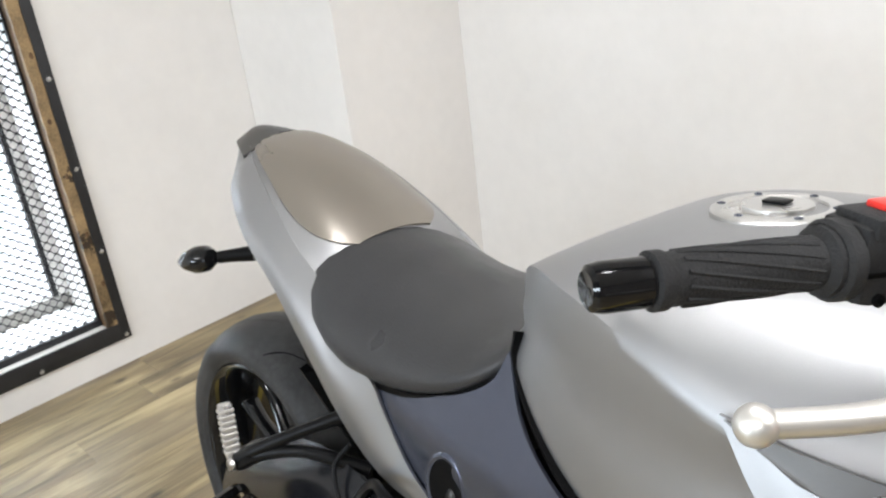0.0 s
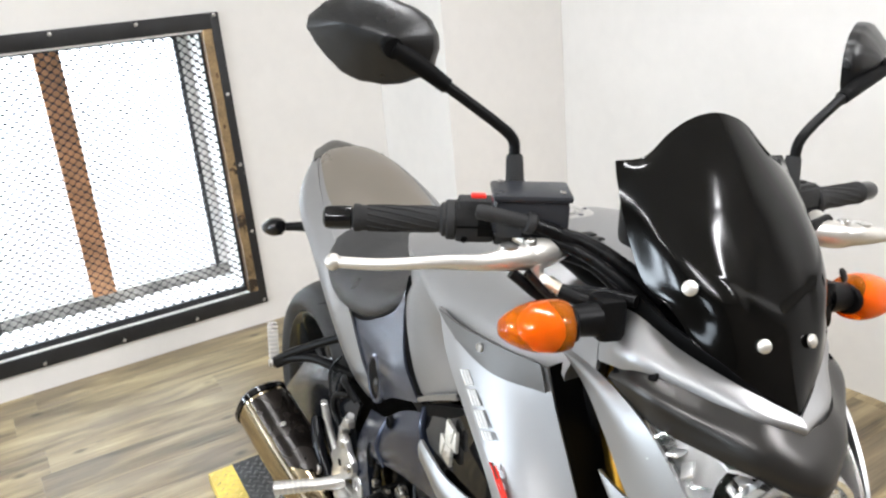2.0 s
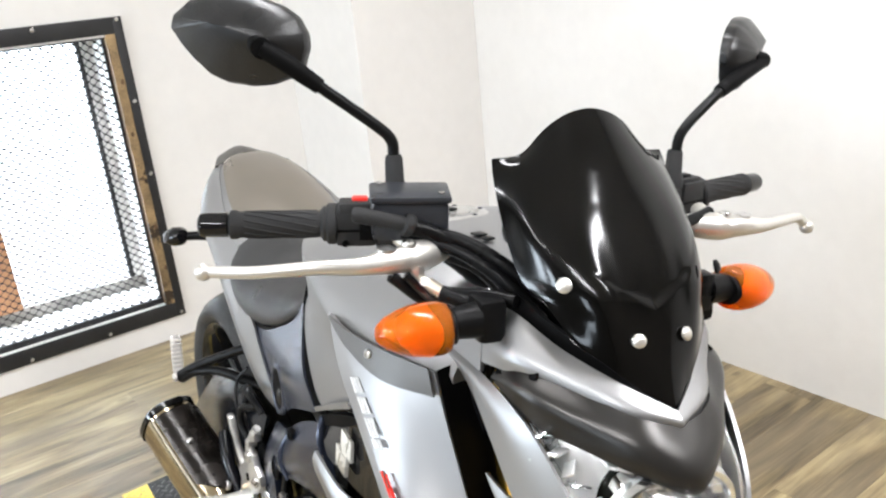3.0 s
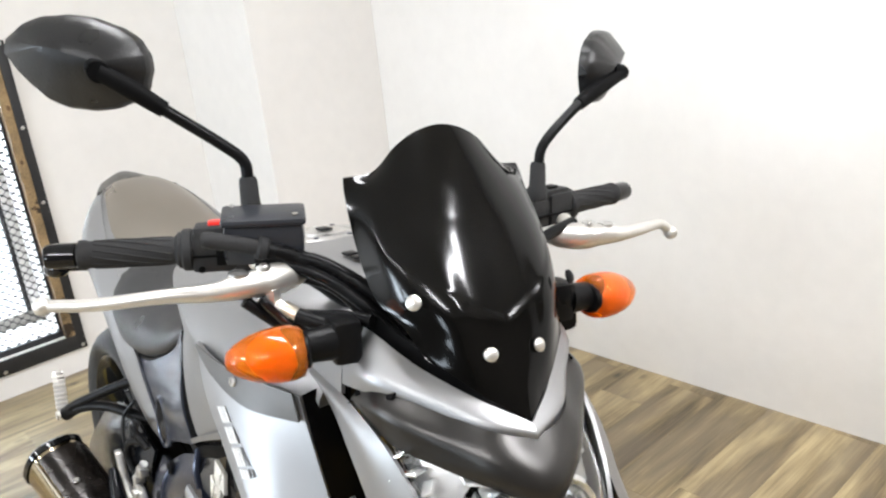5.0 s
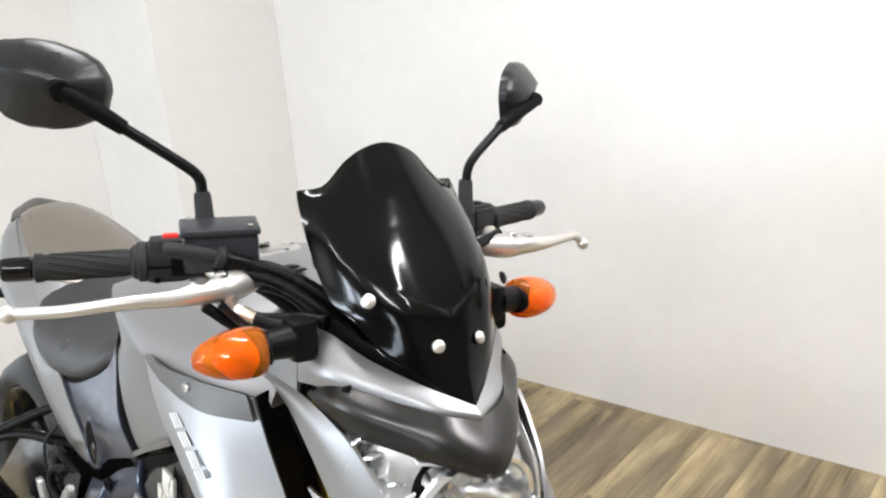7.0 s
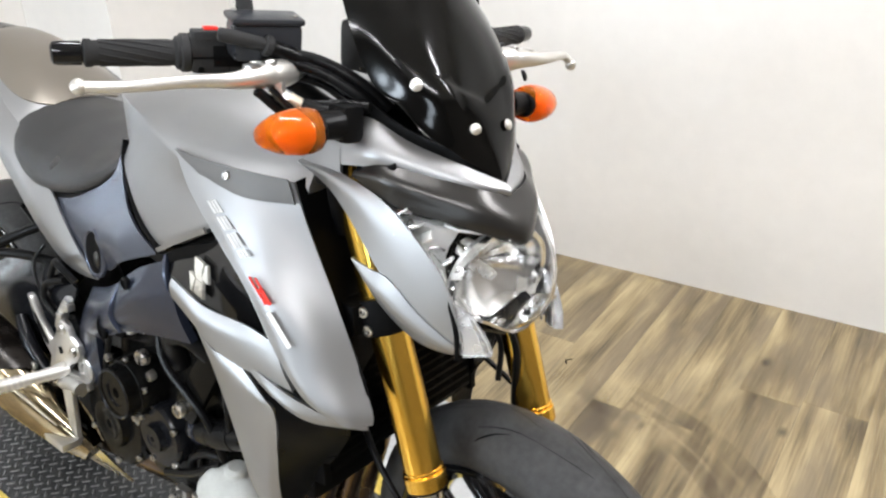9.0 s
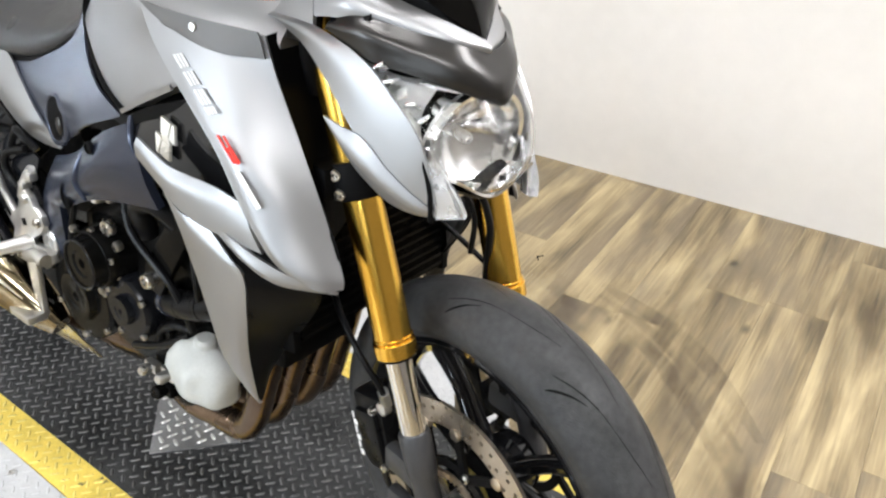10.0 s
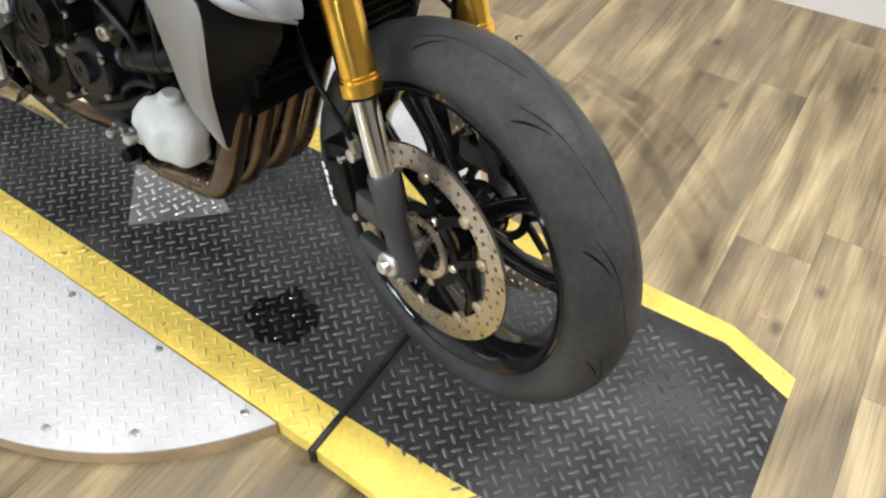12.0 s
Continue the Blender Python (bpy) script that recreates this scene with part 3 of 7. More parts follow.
def lozenges(inside, z_of, x0, x1, y0, y1, pitch=0.0205, long=0.0112, wide=0.0030, high=0.0017, turn=0.0, seed=3):
    """Raised tread bars in basket weave, each end facing the next bar's middle, joined into one mesh."""
    rnd = random.Random(seed)
    verts, faces = [], []
    slant = turn + radians(45)
    c, s = math.cos(slant), math.sin(slant)
    mx, my = (x0 + x1) / 2, (y0 + y1) / 2
    half = int(math.hypot(x1 - x0, y1 - y0) / 2 / pitch) + 1
    for i in range(-half, half + 1):
        for j in range(-half, half + 1):
            x, y = mx + (i * c - j * s) * pitch, my + (i * s + j * c) * pitch
            if not (x0 <= x <= x1 and y0 <= y <= y1 and inside(x, y)):
                continue
            a = slant + (radians(90) if (i + j) % 2 else 0.0) + rnd.uniform(-0.05, 0.05)
            ca, sa = math.cos(a), math.sin(a)
            L = long * rnd.uniform(0.92, 1.05)
            b = len(verts)
            for u, v, h in ((-L, 0, 0), (-L * 0.55, -wide, 0), (L * 0.55, -wide, 0), (L, 0, 0), (L * 0.55, wide, 0), (-L * 0.55, wide, 0),
                            (-L * 0.62, 0, 1), (-L * 0.4, -wide * 0.45, 1), (L * 0.4, -wide * 0.45, 1), (L * 0.62, 0, 1), (L * 0.4, wide * 0.45, 1), (-L * 0.4, wide * 0.45, 1)):
                X, Y = x + u * ca - v * sa, y + u * sa + v * ca
                verts.append((X, Y, z_of(Y) + h * high - 0.0001))
            for k in range(6):
                faces.append((b + k, b + (k + 1) % 6, b + 6 + (k + 1) % 6, b + 6 + k))
            faces.append(tuple(b + 6 + k for k in range(6)))
    me = bpy.data.meshes.new("tread_relief")
    me.from_pydata(verts, [], faces)
    return me


def tread(parent, mat, me, label):
    me.materials.append(mat)
    ob = new("tread_relief", me)
    ob.parent = parent
    return tagged(ob, label, kind="stuff")


CX, CY, CR = 0.56, 0.42, 0.603
XN0, XN1, XF1, XF0 = 0.248, 0.318, 0.80, 0.866   # the lane's edges and its yellow bands
turntable = tagged(new("turntable"), "round aluminium tread plate turntable with laminate edge", "turntable")


def half_disc(sign):
    """The silver plate on one side of the lane."""
    edge = (lambda y: lane_x(XN0, y)) if sign < 0 else (lambda y: lane_x(XF0, y))
    keep = []
    for k in range(400):
        a = math.tau * k / 400
        x, y = CX + CR * math.cos(a), CY + CR * math.sin(a)
        if (x - edge(y)) * sign > 0:
            keep.append((a, x, y))
    mid = math.pi if sign < 0 else 0.0
    keep.sort(key=lambda q: (q[0] - mid + math.pi) % math.tau)
    return [(x, y) for a, x, y in keep[::3]] + [(keep[-1][1], keep[-1][2])]


for sign in (-1, 1):
    poly = half_disc(sign)
    plate = part("top_plate", slab(poly, 0.004, Matrix.Translation((0, 0, DECK - 0.0045))), silver_plate, turntable, "bright aluminium tread plate")
    part("edge_band", slab(poly, DECK - 0.006, Matrix.Translation((0, 0, 0.001))), edge_wood, turntable, "light wood laminate edge")
    edge = (lambda x, y: x < lane_x(XN0, y) - 0.008) if sign < 0 else (lambda x, y: x > lane_x(XF0, y) + 0.008)
    me = lozenges(lambda x, y: edge(x, y) and math.hypot(x - CX, y - CY) < CR - 0.014, lambda y: DECK - 0.0004, CX - CR, CX + CR, CY - CR, CY + CR, 0.0205, 0.0100, 0.0026, 0.0012, turn=0.1, seed=5)
    tread(plate, silver_plate, me, "raised bright tread bars")
for x, y in ((0.238, 0.402), (0.233, 0.178), (0.216, -0.03), (0.027, 0.213), (0.095, 0.09), (-0.01, 0.40), (0.0, 0.62), (0.245, 0.63)):
    part("plate_screw", bolt((x, y, DECK - 0.0005), (0, 0, 1), 0.007, 0.003), bolt_steel, turntable)

lane = tagged(new("display_lane"), "black tread plate lane with yellow painted borders", "platform")
REAR = 1.49
deck = part("deck", strip(quad(XN1, XF1, SLIT + 0.004, REAR), deck_z, 0.034), black_plate, lane, "black painted tread plate")
ramp = part("ramp", strip([(lane_x(XN1, SLIT), SLIT - 0.004), (lane_x(XF1, SLIT), SLIT - 0.004), (0.796, -0.64), (0.742, END), (0.30, END)], ramp_z, 0.03), black_plate, lane, "black painted ramp sloping to the floor")
near_deck = part("border", strip(quad(XN0, XN1, SLIT + 0.004, REAR), deck_z, 0.0345), yellow_paint, lane, "yellow painted border")
far_deck = part("border", strip(quad(XF1, XF0, SLIT + 0.004, REAR), deck_z, 0.0345), yellow_paint, lane, "yellow painted border")
part("border", strip([(lane_x(XN0, SLIT) - 0.004, SLIT - 0.004), (lane_x(XN1, SLIT), SLIT - 0.004), (0.30, END), (0.175, END)], ramp_z, 0.0305), yellow_paint, lane, "yellow painted ramp border")
part("border", strip([(lane_x(XF1, SLIT), SLIT - 0.004), (lane_x(XF0, SLIT), SLIT - 0.004), (0.842, -0.64), (0.79, END), (0.742, END), (0.796, -0.64)], ramp_z, 0.0305), yellow_paint, lane, "yellow painted ramp border")
in_x = lambda x, y, a, b: lane_x(a, y) + 0.006 < x < lane_x(b, y) - 0.006
tread(deck, tread_worn, lozenges(lambda x, y: in_x(x, y, XN1, XF1) and math.hypot(x - 0.405, y - 0.045) > 0.058 and SLIT + 0.016 < y < REAR - 0.012, deck_z, 0.2, 1.0, SLIT, REAR, turn=0.06), "worn raised tread bars")
tread(ramp, tread_worn, lozenges(lambda x, y: lane_x(XN1, y) + 0.004 < x < min(lane_x(XF1, y), 0.79) - 0.008 and END + 0.01 < y < SLIT - 0.016 and x < 0.735 + (y - END) * 0.42, ramp_z, 0.2, 1.0, END, SLIT, turn=0.06, seed=8), "worn raised tread bars")
tread(near_deck, yellow_bars, lozenges(lambda x, y: in_x(x, y, XN0, XN1), deck_z, 0.15, 0.5, SLIT, REAR, turn=0.06, seed=9, high=0.0012), "yellow painted tread bars")
tread(far_deck, yellow_bars, lozenges(lambda x, y: in_x(x, y, XF1, XF0), deck_z, 0.7, 1.0, SLIT, REAR, turn=0.06, seed=10, high=0.0012), "yellow painted tread bars")
part("hinge_gap", strip([(lane_x(XN0, SLIT) - 0.008, SLIT - 0.0045), (lane_x(XF0, SLIT), SLIT - 0.0045), (lane_x(XF0, SLIT), SLIT + 0.0045), (lane_x(XN0, SLIT) - 0.008, SLIT + 0.0045)], lambda y: DECK - 0.006, 0.028), matt_black, lane, "dark gap at the ramp hinge")
part("hinge_rod", joined(pipe([(lane_x(XN0, SLIT) - 0.012, SLIT, DECK + 0.001), (lane_x(XF0, SLIT), SLIT, DECK + 0.001)], 0.006, seg=10), pipe([(lane_x(XN0, SLIT) - 0.011, SLIT, DECK + 0.003), (lane_x(XN0, SLIT) - 0.012, SLIT - 0.002, DECK - 0.022)], 0.0045, seg=8)), black_steel, lane, "black bent hinge rod")

# dark oil spot on the deck
def spot_outline(cx, cy, rx, ry, n=36, seed=2.0, rough=0.16):
    out = []
    for k in range(n):
        a = math.tau * k / n
        q = 1 + rough * noise.noise(Vector((math.cos(a) * 1.7, math.sin(a) * 1.7, seed)))
        out.append((cx + rx * q * math.cos(a), cy + ry * q * math.sin(a)))
    return out


stain = part("oil_stain", slab(spot_outline(0.405, 0.045, 0.064, 0.060, 44, 2.0, 0.34), 0.0006, Matrix.Translation((0, 0, DECK + 0.0001))), oil, None)
tread(stain, wet_bars, lozenges(lambda x, y: math.hypot(x - 0.405, y - 0.045) <= 0.058, deck_z, 0.2, 1.0, SLIT, REAR, turn=0.06), "oily black tread bars")
tagged(stain, "dark wet oil spot on the black tread plate", "stain")

# loose triangular plate under the engine
plate = tagged(new("tread_plate_offcut"), "triangular aluminium tread plate lying on the lane", "metal plate")
tri = [(0.418, 0.449), (0.554, 0.308), (0.63, 0.44), (0.555, 0.575)]
body = part("plate", slab(tri, 0.004, Matrix.Translation((0, 0, DECK + 0.0017)), 0.0008), dull_plate, plate)


def in_tri(x, y):
    ok = True
    for i in range(4):
        (ax, ay), (bx, by) = tri[i], tri[(i + 1) % 4]
        ok &= (bx - ax) * (y - ay) - (by - ay) * (x - ax) > 0.009 * math.hypot(bx - ax, by - ay)
    return ok


tread(body, plate_bars, lozenges(in_tri, lambda y: DECK + 0.0057, 0.4, 0.65, 0.3, 0.6, 0.0225, 0.0120, 0.0034, 0.0022, turn=0.35, seed=4), "raised bright tread bars")
for x, y in ((0.54, 0.325), (0.542, 0.552)):
    part("screw", bolt((x, y, DECK + 0.0055), (0, 0, 1), 0.006, 0.003), bolt_steel, plate)

# ---------------------------------------------------------------- the motorcycle
# Built upright: x ahead, y to its left, z up, the front axle over the origin. It leans on its stand with the bars turned to its right.
BIKE = pose(0.474, -0.253, 0.03, -6, 0, -94.7)
FORK = Matrix.Translation((-0.005, 0, 0.312)) @ Matrix.Rotation(radians(-11), 4, (-math.sin(radians(21)), 0, math.cos(radians(21))))
HEAD = FORK @ pose(0, -0.037, 0.68, -5.1)
bike = tagged(new("motorcycle"), "silver naked sport motorcycle with gold fork and smoked screen", "motorcycle")
bike.matrix_world = BIKE


def both(name, rows, mat, label="", m=None, **kw):
    """A panel and its twin on the other side."""
    a = part(name, shell(rows, **kw), mat, bike, label, m)
    kw["side"] = (kw.get("side", (0, -1, 0))[0], -kw.get("side", (0, -1, 0))[1], kw.get("side", (0, -1, 0))[2])
    b = part(name, shell(flipped(rows), **kw), mat, bike, label, m)
    return a, b


def half_ring(x, pts):
    """A closed ring at x from the right half's (y, z) points, top to bottom."""
    right = [(x, -y, z) for y, z in pts]
    left = [(x, y, z) for y, z in reversed(pts) if y > 1e-6]
    return right + left


# --- fuel tank: stations of x, top, ridge half-width and height, lower half-width and height
STATIONS = [(-0.700, 0.872, 0.070, 0.866, 0.085, 0.845), (-0.688, 0.910, 0.112, 0.900, 0.130, 0.838), (-0.650, 0.945, 0.148, 0.940, 0.156, 0.812),
            (-0.585, 0.971, 0.180, 0.944, 0.180, 0.778), (-0.512, 0.985, 0.198, 0.932, 0.198, 0.760), (-0.445, 0.991, 0.207, 0.912, 0.205, 0.792),
            (-0.375, 0.990, 0.206, 0.898, 0.202, 0.825), (-0.310, 0.983, 0.188, 0.896, 0.186, 0.850), (-0.255, 0.968, 0.160, 0.893, 0.158, 0.868)]
rings = []
for x, zt, wr, zr, wl, zl in STATIONS:
    h = zt - zr
    pts = [(0.0, zt), (wr * 0.30, zt - 0.04 * h), (wr * 0.58, zt - 0.18 * h), (wr * 0.80, zt - 0.45 * h), (wr * 0.93, zr + 0.22 * h), (wr, zr), (wr * 1.002, zr - 0.012),
           ((wr + wl) / 2 - 0.005, zr * 0.7 + zl * 0.3), ((wr + wl) / 2 - 0.007, zr * 0.4 + zl * 0.6), (wl, zl + 0.012), (wl - 0.002, zl), (wl - 0.03, zl - 0.004), (0.0, zl)]
    rings.append(half_ring(x, pts))
tank = part("fuel_tank", loft(rings, 44), silver, bike, "satin silver fuel tank", angle=50)
cap_m = Matrix.Translation((-0.512, 0, 0.9795)) @ Matrix.Rotation(radians(-4), 4, "Y") @ Matrix.Scale(0.86, 4)
cap = part("filler_cap", lathe([(0.062, 0), (0.062, 0.006), (0.058, 0.009), (0.046, 0.009), (0.045, 0.006), (0.034, 0.006), (0.033, 0.011), (0.0001, 0.012)], cap_m, 40), alloy, tank, "brushed round filler cap")
part("cap_lock", block(-0.012, -0.009, 0.012, 0.012, 0.009, 0.0155, 0.002, cap_m), black, cap)
for k in range(6):
    a = math.tau * k / 6 + 0.3
    part("cap_screw", bolt(cap_m @ Vector((0.052 * math.cos(a), 0.052 * math.sin(a), 0.0088)), cap_m.to_3x3() @ Vector((0, 0, 1)), 0.0035, 0.0012), dark_cover, cap)
part("tank_tag", joined(block(-0.395, -0.045, 0.9905, -0.380, -0.030, 0.993, 0.001), block(-0.375, -0.045, 0.990, -0.362, -0.032, 0.9925, 0.001)), black, tank, "small dark tag on the tank")
# black rubber seam between tank and side cover
both("tank_seam", [[(-0.682, -0.137, 0.865), (-0.676, -0.146, 0.838), (-0.640, -0.163, 0.802), (-0.582, -0.185, 0.771), (-0.508, -0.203, 0.752)],
                   [(-0.679, -0.1375, 0.866), (-0.6725, -0.1475, 0.8400), (-0.6375, -0.1642, 0.8045), (-0.580, -0.1862, 0.7738), (-0.507, -0.2042, 0.755)]], matt_black, nu=4, nv=20, thick=0.010)
both("tank_trim", [[(-0.508, -0.207, 0.760), (-0.449, -0.212, 0.792), (-0.380, -0.219, 0.826)], [(-0.506, -0.2055, 0.7545), (-0.446, -0.2115, 0.786), (-0.376, -0.218, 0.820)]], silver, "silver trim under the tank", nu=4, nv=12, thick=0.003)
both("under_tank_gap", [[(-0.66, -0.170, 0.700), (-0.60, -0.184, 0.742), (-0.506, -0.203, 0.752), (-0.440, -0.208, 0.782), (-0.33, -0.205, 0.822)],
                        [(-0.66, -0.171, 0.690), (-0.60, -0.184, 0.730), (-0.506, -0.203, 0.738), (-0.440, -0.207, 0.765), (-0.33, -0.204, 0.80)]], matt_black, nu=4, nv=14, thick=0.01)

# --- seat
SEAT = [(-1.096, 0.845, 0.012, 0.832), (-1.084, 0.854, 0.066, 0.818), (-1.058, 0.858, 0.122, 0.796), (-1.020, 0.854, 0.146, 0.765), (-0.97, 0.845, 0.153, 0.744), (-0.92, 0.836, 0.155, 0.737),
        (-0.83, 0.829, 0.155, 0.750), (-0.755, 0.836, 0.150, 0.777), (-0.705, 0.850, 0.135, 0.811), (-0.678, 0.860, 0.095, 0.836)]
rings = []
for x, zt, w, zb in SEAT:
    h = zt - zb
    near = [(0, zt), (w * 0.30, zt - 0.03 * h), (w * 0.55, zt - 0.12 * h), (w * 0.75, zt - 0.26 * h), (w * 0.89, zt - 0.42 * h), (w * 0.98, zt - 0.60 * h), (w * 1.02, zt - 0.76 * h), (w * 1.015, zb + 0.08 * h), (w * 0.99, zb + 0.01 * h), (w * 0.9, zb - 0.004), (0, zb - 0.004)]
    far = half_ring(x, [(0, zt), (w * 0.24, zt - 0.05 * h), (w * 0.46, zt - 0.17 * h), (w * 0.64, zt - 0.32 * h), (w * 0.79, zt - 0.47 * h), (w * 0.91, zt - 0.63 * h), (w * 0.98, zt - 0.78 * h), (w, zb + 0.08 * h), (w * 0.985, zb + 0.01 * h), (w * 0.9, zb - 0.004), (0, zb - 0.004)])
    rings.append([(x, -y, z) for y, z in near] + far[len(near):])
seat = part("seat", loft(rings, 40), vinyl, bike, "black vinyl rider seat", angle=60)
# shade under the seat's lower edge, put in as a matt black strip
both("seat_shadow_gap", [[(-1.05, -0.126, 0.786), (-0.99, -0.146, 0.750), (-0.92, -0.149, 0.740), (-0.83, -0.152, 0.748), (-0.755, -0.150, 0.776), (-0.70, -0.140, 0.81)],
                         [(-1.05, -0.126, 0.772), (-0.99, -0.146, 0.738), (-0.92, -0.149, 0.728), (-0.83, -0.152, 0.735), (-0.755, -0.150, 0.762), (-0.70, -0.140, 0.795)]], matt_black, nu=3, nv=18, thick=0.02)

# --- tail: gloss single-seat cowl, silver flanks, grey tip
cowl = [[(-1.352, 0, 0.955), (-1.352, -0.018, 0.952), (-1.345, -0.036, 0.944)],
        [(-1.28, 0, 0.951), (-1.277, -0.045, 0.946), (-1.264, -0.078, 0.930)],
        [(-1.20, 0, 0.932), (-1.195, -0.060, 0.923), (-1.180, -0.104, 0.896)],
        [(-1.13, 0, 0.907), (-1.126, -0.068, 0.895), (-1.115, -0.118, 0.862)],
        [(-1.07, 0, 0.879), (-1.068, -0.072, 0.866), (-1.060, -0.124, 0.832)],
        [(-1.02, 0, 0.846), (-1.02, -0.070, 0.836), (-1.018, -0.122, 0.806)]]
full = [list(reversed([(x, -y, z) for x, y, z in r[1:]])) + r for r in cowl]
part("tail_top", shell(full, 26, 26, 0.004, side=(0, 0, 1)), silver, bike, "silver tail top around the seat cowl")
grid = surface(full, 61, 61)


def on_tail(u, v):
    """A point of the tail's top, u from its tip to the seat and v across."""
    i, j = min(max(u, 0), 1) * 60, min(max(v, 0), 1) * 60
    i0, j0 = min(int(i), 59), min(int(j), 59)
    a = grid[i0][j0].lerp(grid[i0][j0 + 1], j - j0)
    return a.lerp(grid[i0 + 1][j0].lerp(grid[i0 + 1][j0 + 1], j - j0), i - i0)


inset = []
for k in range(22):
    u = 0.16 + 0.79 * k / 21
    f = 0.87 * (1 - max(0.0, (u - 0.42) / 0.60) ** 2.2) ** 0.5
    inset.append([on_tail(u, 0.5 + 0.5 * f * (2 * j / 12 - 1)) + Vector((0, 0, 0.0035)) for j in range(13)])
part("seat_cowl", shell(inset, 50, 30, 0.005, side=(0, 0, 1)), taupe_gloss, bike, "glossy taupe single-seat cowl")
both("tail_panel", [[(-1.350, -0.034, 0.948), (-1.262, -0.079, 0.932), (-1.173, -0.106, 0.895), (-1.09, -0.121, 0.850), (-1.020, -0.127, 0.810), (-0.955, -0.152, 0.748), (-0.893, -0.156, 0.742), (-0.868, -0.156, 0.708), (-0.832, -0.153, 0.652), (-0.783, -0.150, 0.613)],
                    [(-1.352, -0.052, 0.935), (-1.262, -0.106, 0.908), (-1.175, -0.137, 0.868), (-1.098, -0.150, 0.826), (-1.035, -0.158, 0.784), (-0.975, -0.163, 0.728), (-0.925, -0.164, 0.690), (-0.885, -0.162, 0.655), (-0.840, -0.157, 0.628), (-0.783, -0.151, 0.611)],
                    [(-1.350, -0.058, 0.912), (-1.285, -0.108, 0.888), (-1.182, -0.148, 0.850), (-1.105, -0.153, 0.797), (-1.045, -0.154, 0.738), (-0.985, -0.152, 0.672), (-0.935, -0.150, 0.630), (-0.885, -0.150, 0.609), (-0.835, -0.150, 0.604), (-0.783, -0.150, 0.609)]], silver, "silver tail side panel", nu=12, nv=40, thick=0.004)
both("tail_edge", [[(-1.180, -0.146, 0.850), (-1.10, -0.151, 0.795), (-1.02, -0.149, 0.706), (-0.935, -0.147, 0.628), (-0.85, -0.147, 0.602)],
                   [(-1.17, -0.10, 0.835), (-1.09, -0.10, 0.775), (-1.01, -0.10, 0.69), (-0.93, -0.10, 0.615), (-0.85, -0.10, 0.592)]], matt_black, nu=4, nv=18, thick=0.004, side=(0, 0, -1))
tip = [[(-1.393, -0.022, 0.922), (-1.397, 0, 0.926), (-1.393, 0.022, 0.922)], [(-1.387, -0.037, 0.938), (-1.391, 0, 0.953), (-1.387, 0.037, 0.938)],
       [(-1.350, -0.057, 0.9375), (-1.352, 0, 0.9595), (-1.350, 0.057, 0.9375)], [(-1.285, -0.082, 0.9335), (-1.300, 0, 0.9570), (-1.285, 0.082, 0.9335)]]
part("tail_tip", shell(tip, 10, 10, 0.004, side=(0, 0, 1)), grey, bike, "grey tail tip")
part("tail_back", shell([[(-1.392, -0.022, 0.925), (-1.394, 0.022, 0.925)], [(-1.37, -0.05, 0.90), (-1.37, 0.05, 0.90)], [(-1.27, -0.10, 0.84), (-1.27, 0.10, 0.84)], [(-1.12, -0.12, 0.76), (-1.12, 0.12, 0.76)]], 10, 6, 0.004, side=(-1, 0, -1)), black, bike)
part("under_seat_tray", block(-1.12, -0.115, 0.66, -0.74, 0.115, 0.735, 0.02), matt_black, bike)

# --- side cover between seat and frame
both("side_cover", [[(-0.893, -0.150, 0.738), (-0.835, -0.151, 0.746), (-0.760, -0.151, 0.772), (-0.705, -0.147, 0.806), (-0.684, -0.140, 0.845)],
                    [(-0.868, -0.151, 0.702), (-0.815, -0.157, 0.715), (-0.745, -0.163, 0.738), (-0.690, -0.164, 0.768), (-0.650, -0.162, 0.795)],
                    [(-0.835, -0.148, 0.655), (-0.785, -0.160, 0.680), (-0.715, -0.173, 0.705), (-0.655, -0.182, 0.735), (-0.592, -0.186, 0.768)],
                    [(-0.790, -0.145, 0.618), (-0.745, -0.152, 0.640), (-0.690, -0.176, 0.664), (-0.630, -0.190, 0.700), (-0.515, -0.202, 0.748)]], dark_cover, "dark grey side cover, blue sheen put into its colour", nu=18, nv=22, thick=0.004)
for s in (1, -1):
    hm = Matrix.Translation((-0.752, -0.166 * s, 0.672)) @ pose(0, 0, 0, 90 * s, 0, -6 * s) @ Matrix.Rotation(radians(-25 * s), 4, "Z") @ Matrix.Diagonal((1.05, 1.45, 1, 1))
    ring = part("cover_opening", lathe([(0.034, -0.004), (0.032, 0.0025), (0.0285, 0.0035), (0.026, 0.001), (0.024, -0.006)], hm, 32), dark_cover, bike, "rounded rim of the side cover opening", angle=70)
    part("opening_hollow", lathe([(0.0268, 0.0015), (0.0001, 0.0012)], hm, 30), matt_black, ring, "dark hollow")
    part("spring_top", blob((-0.741, -0.168 * s, 0.664), 0.008, 0.005, 0.015), grey, ring, "pale damper top inside")
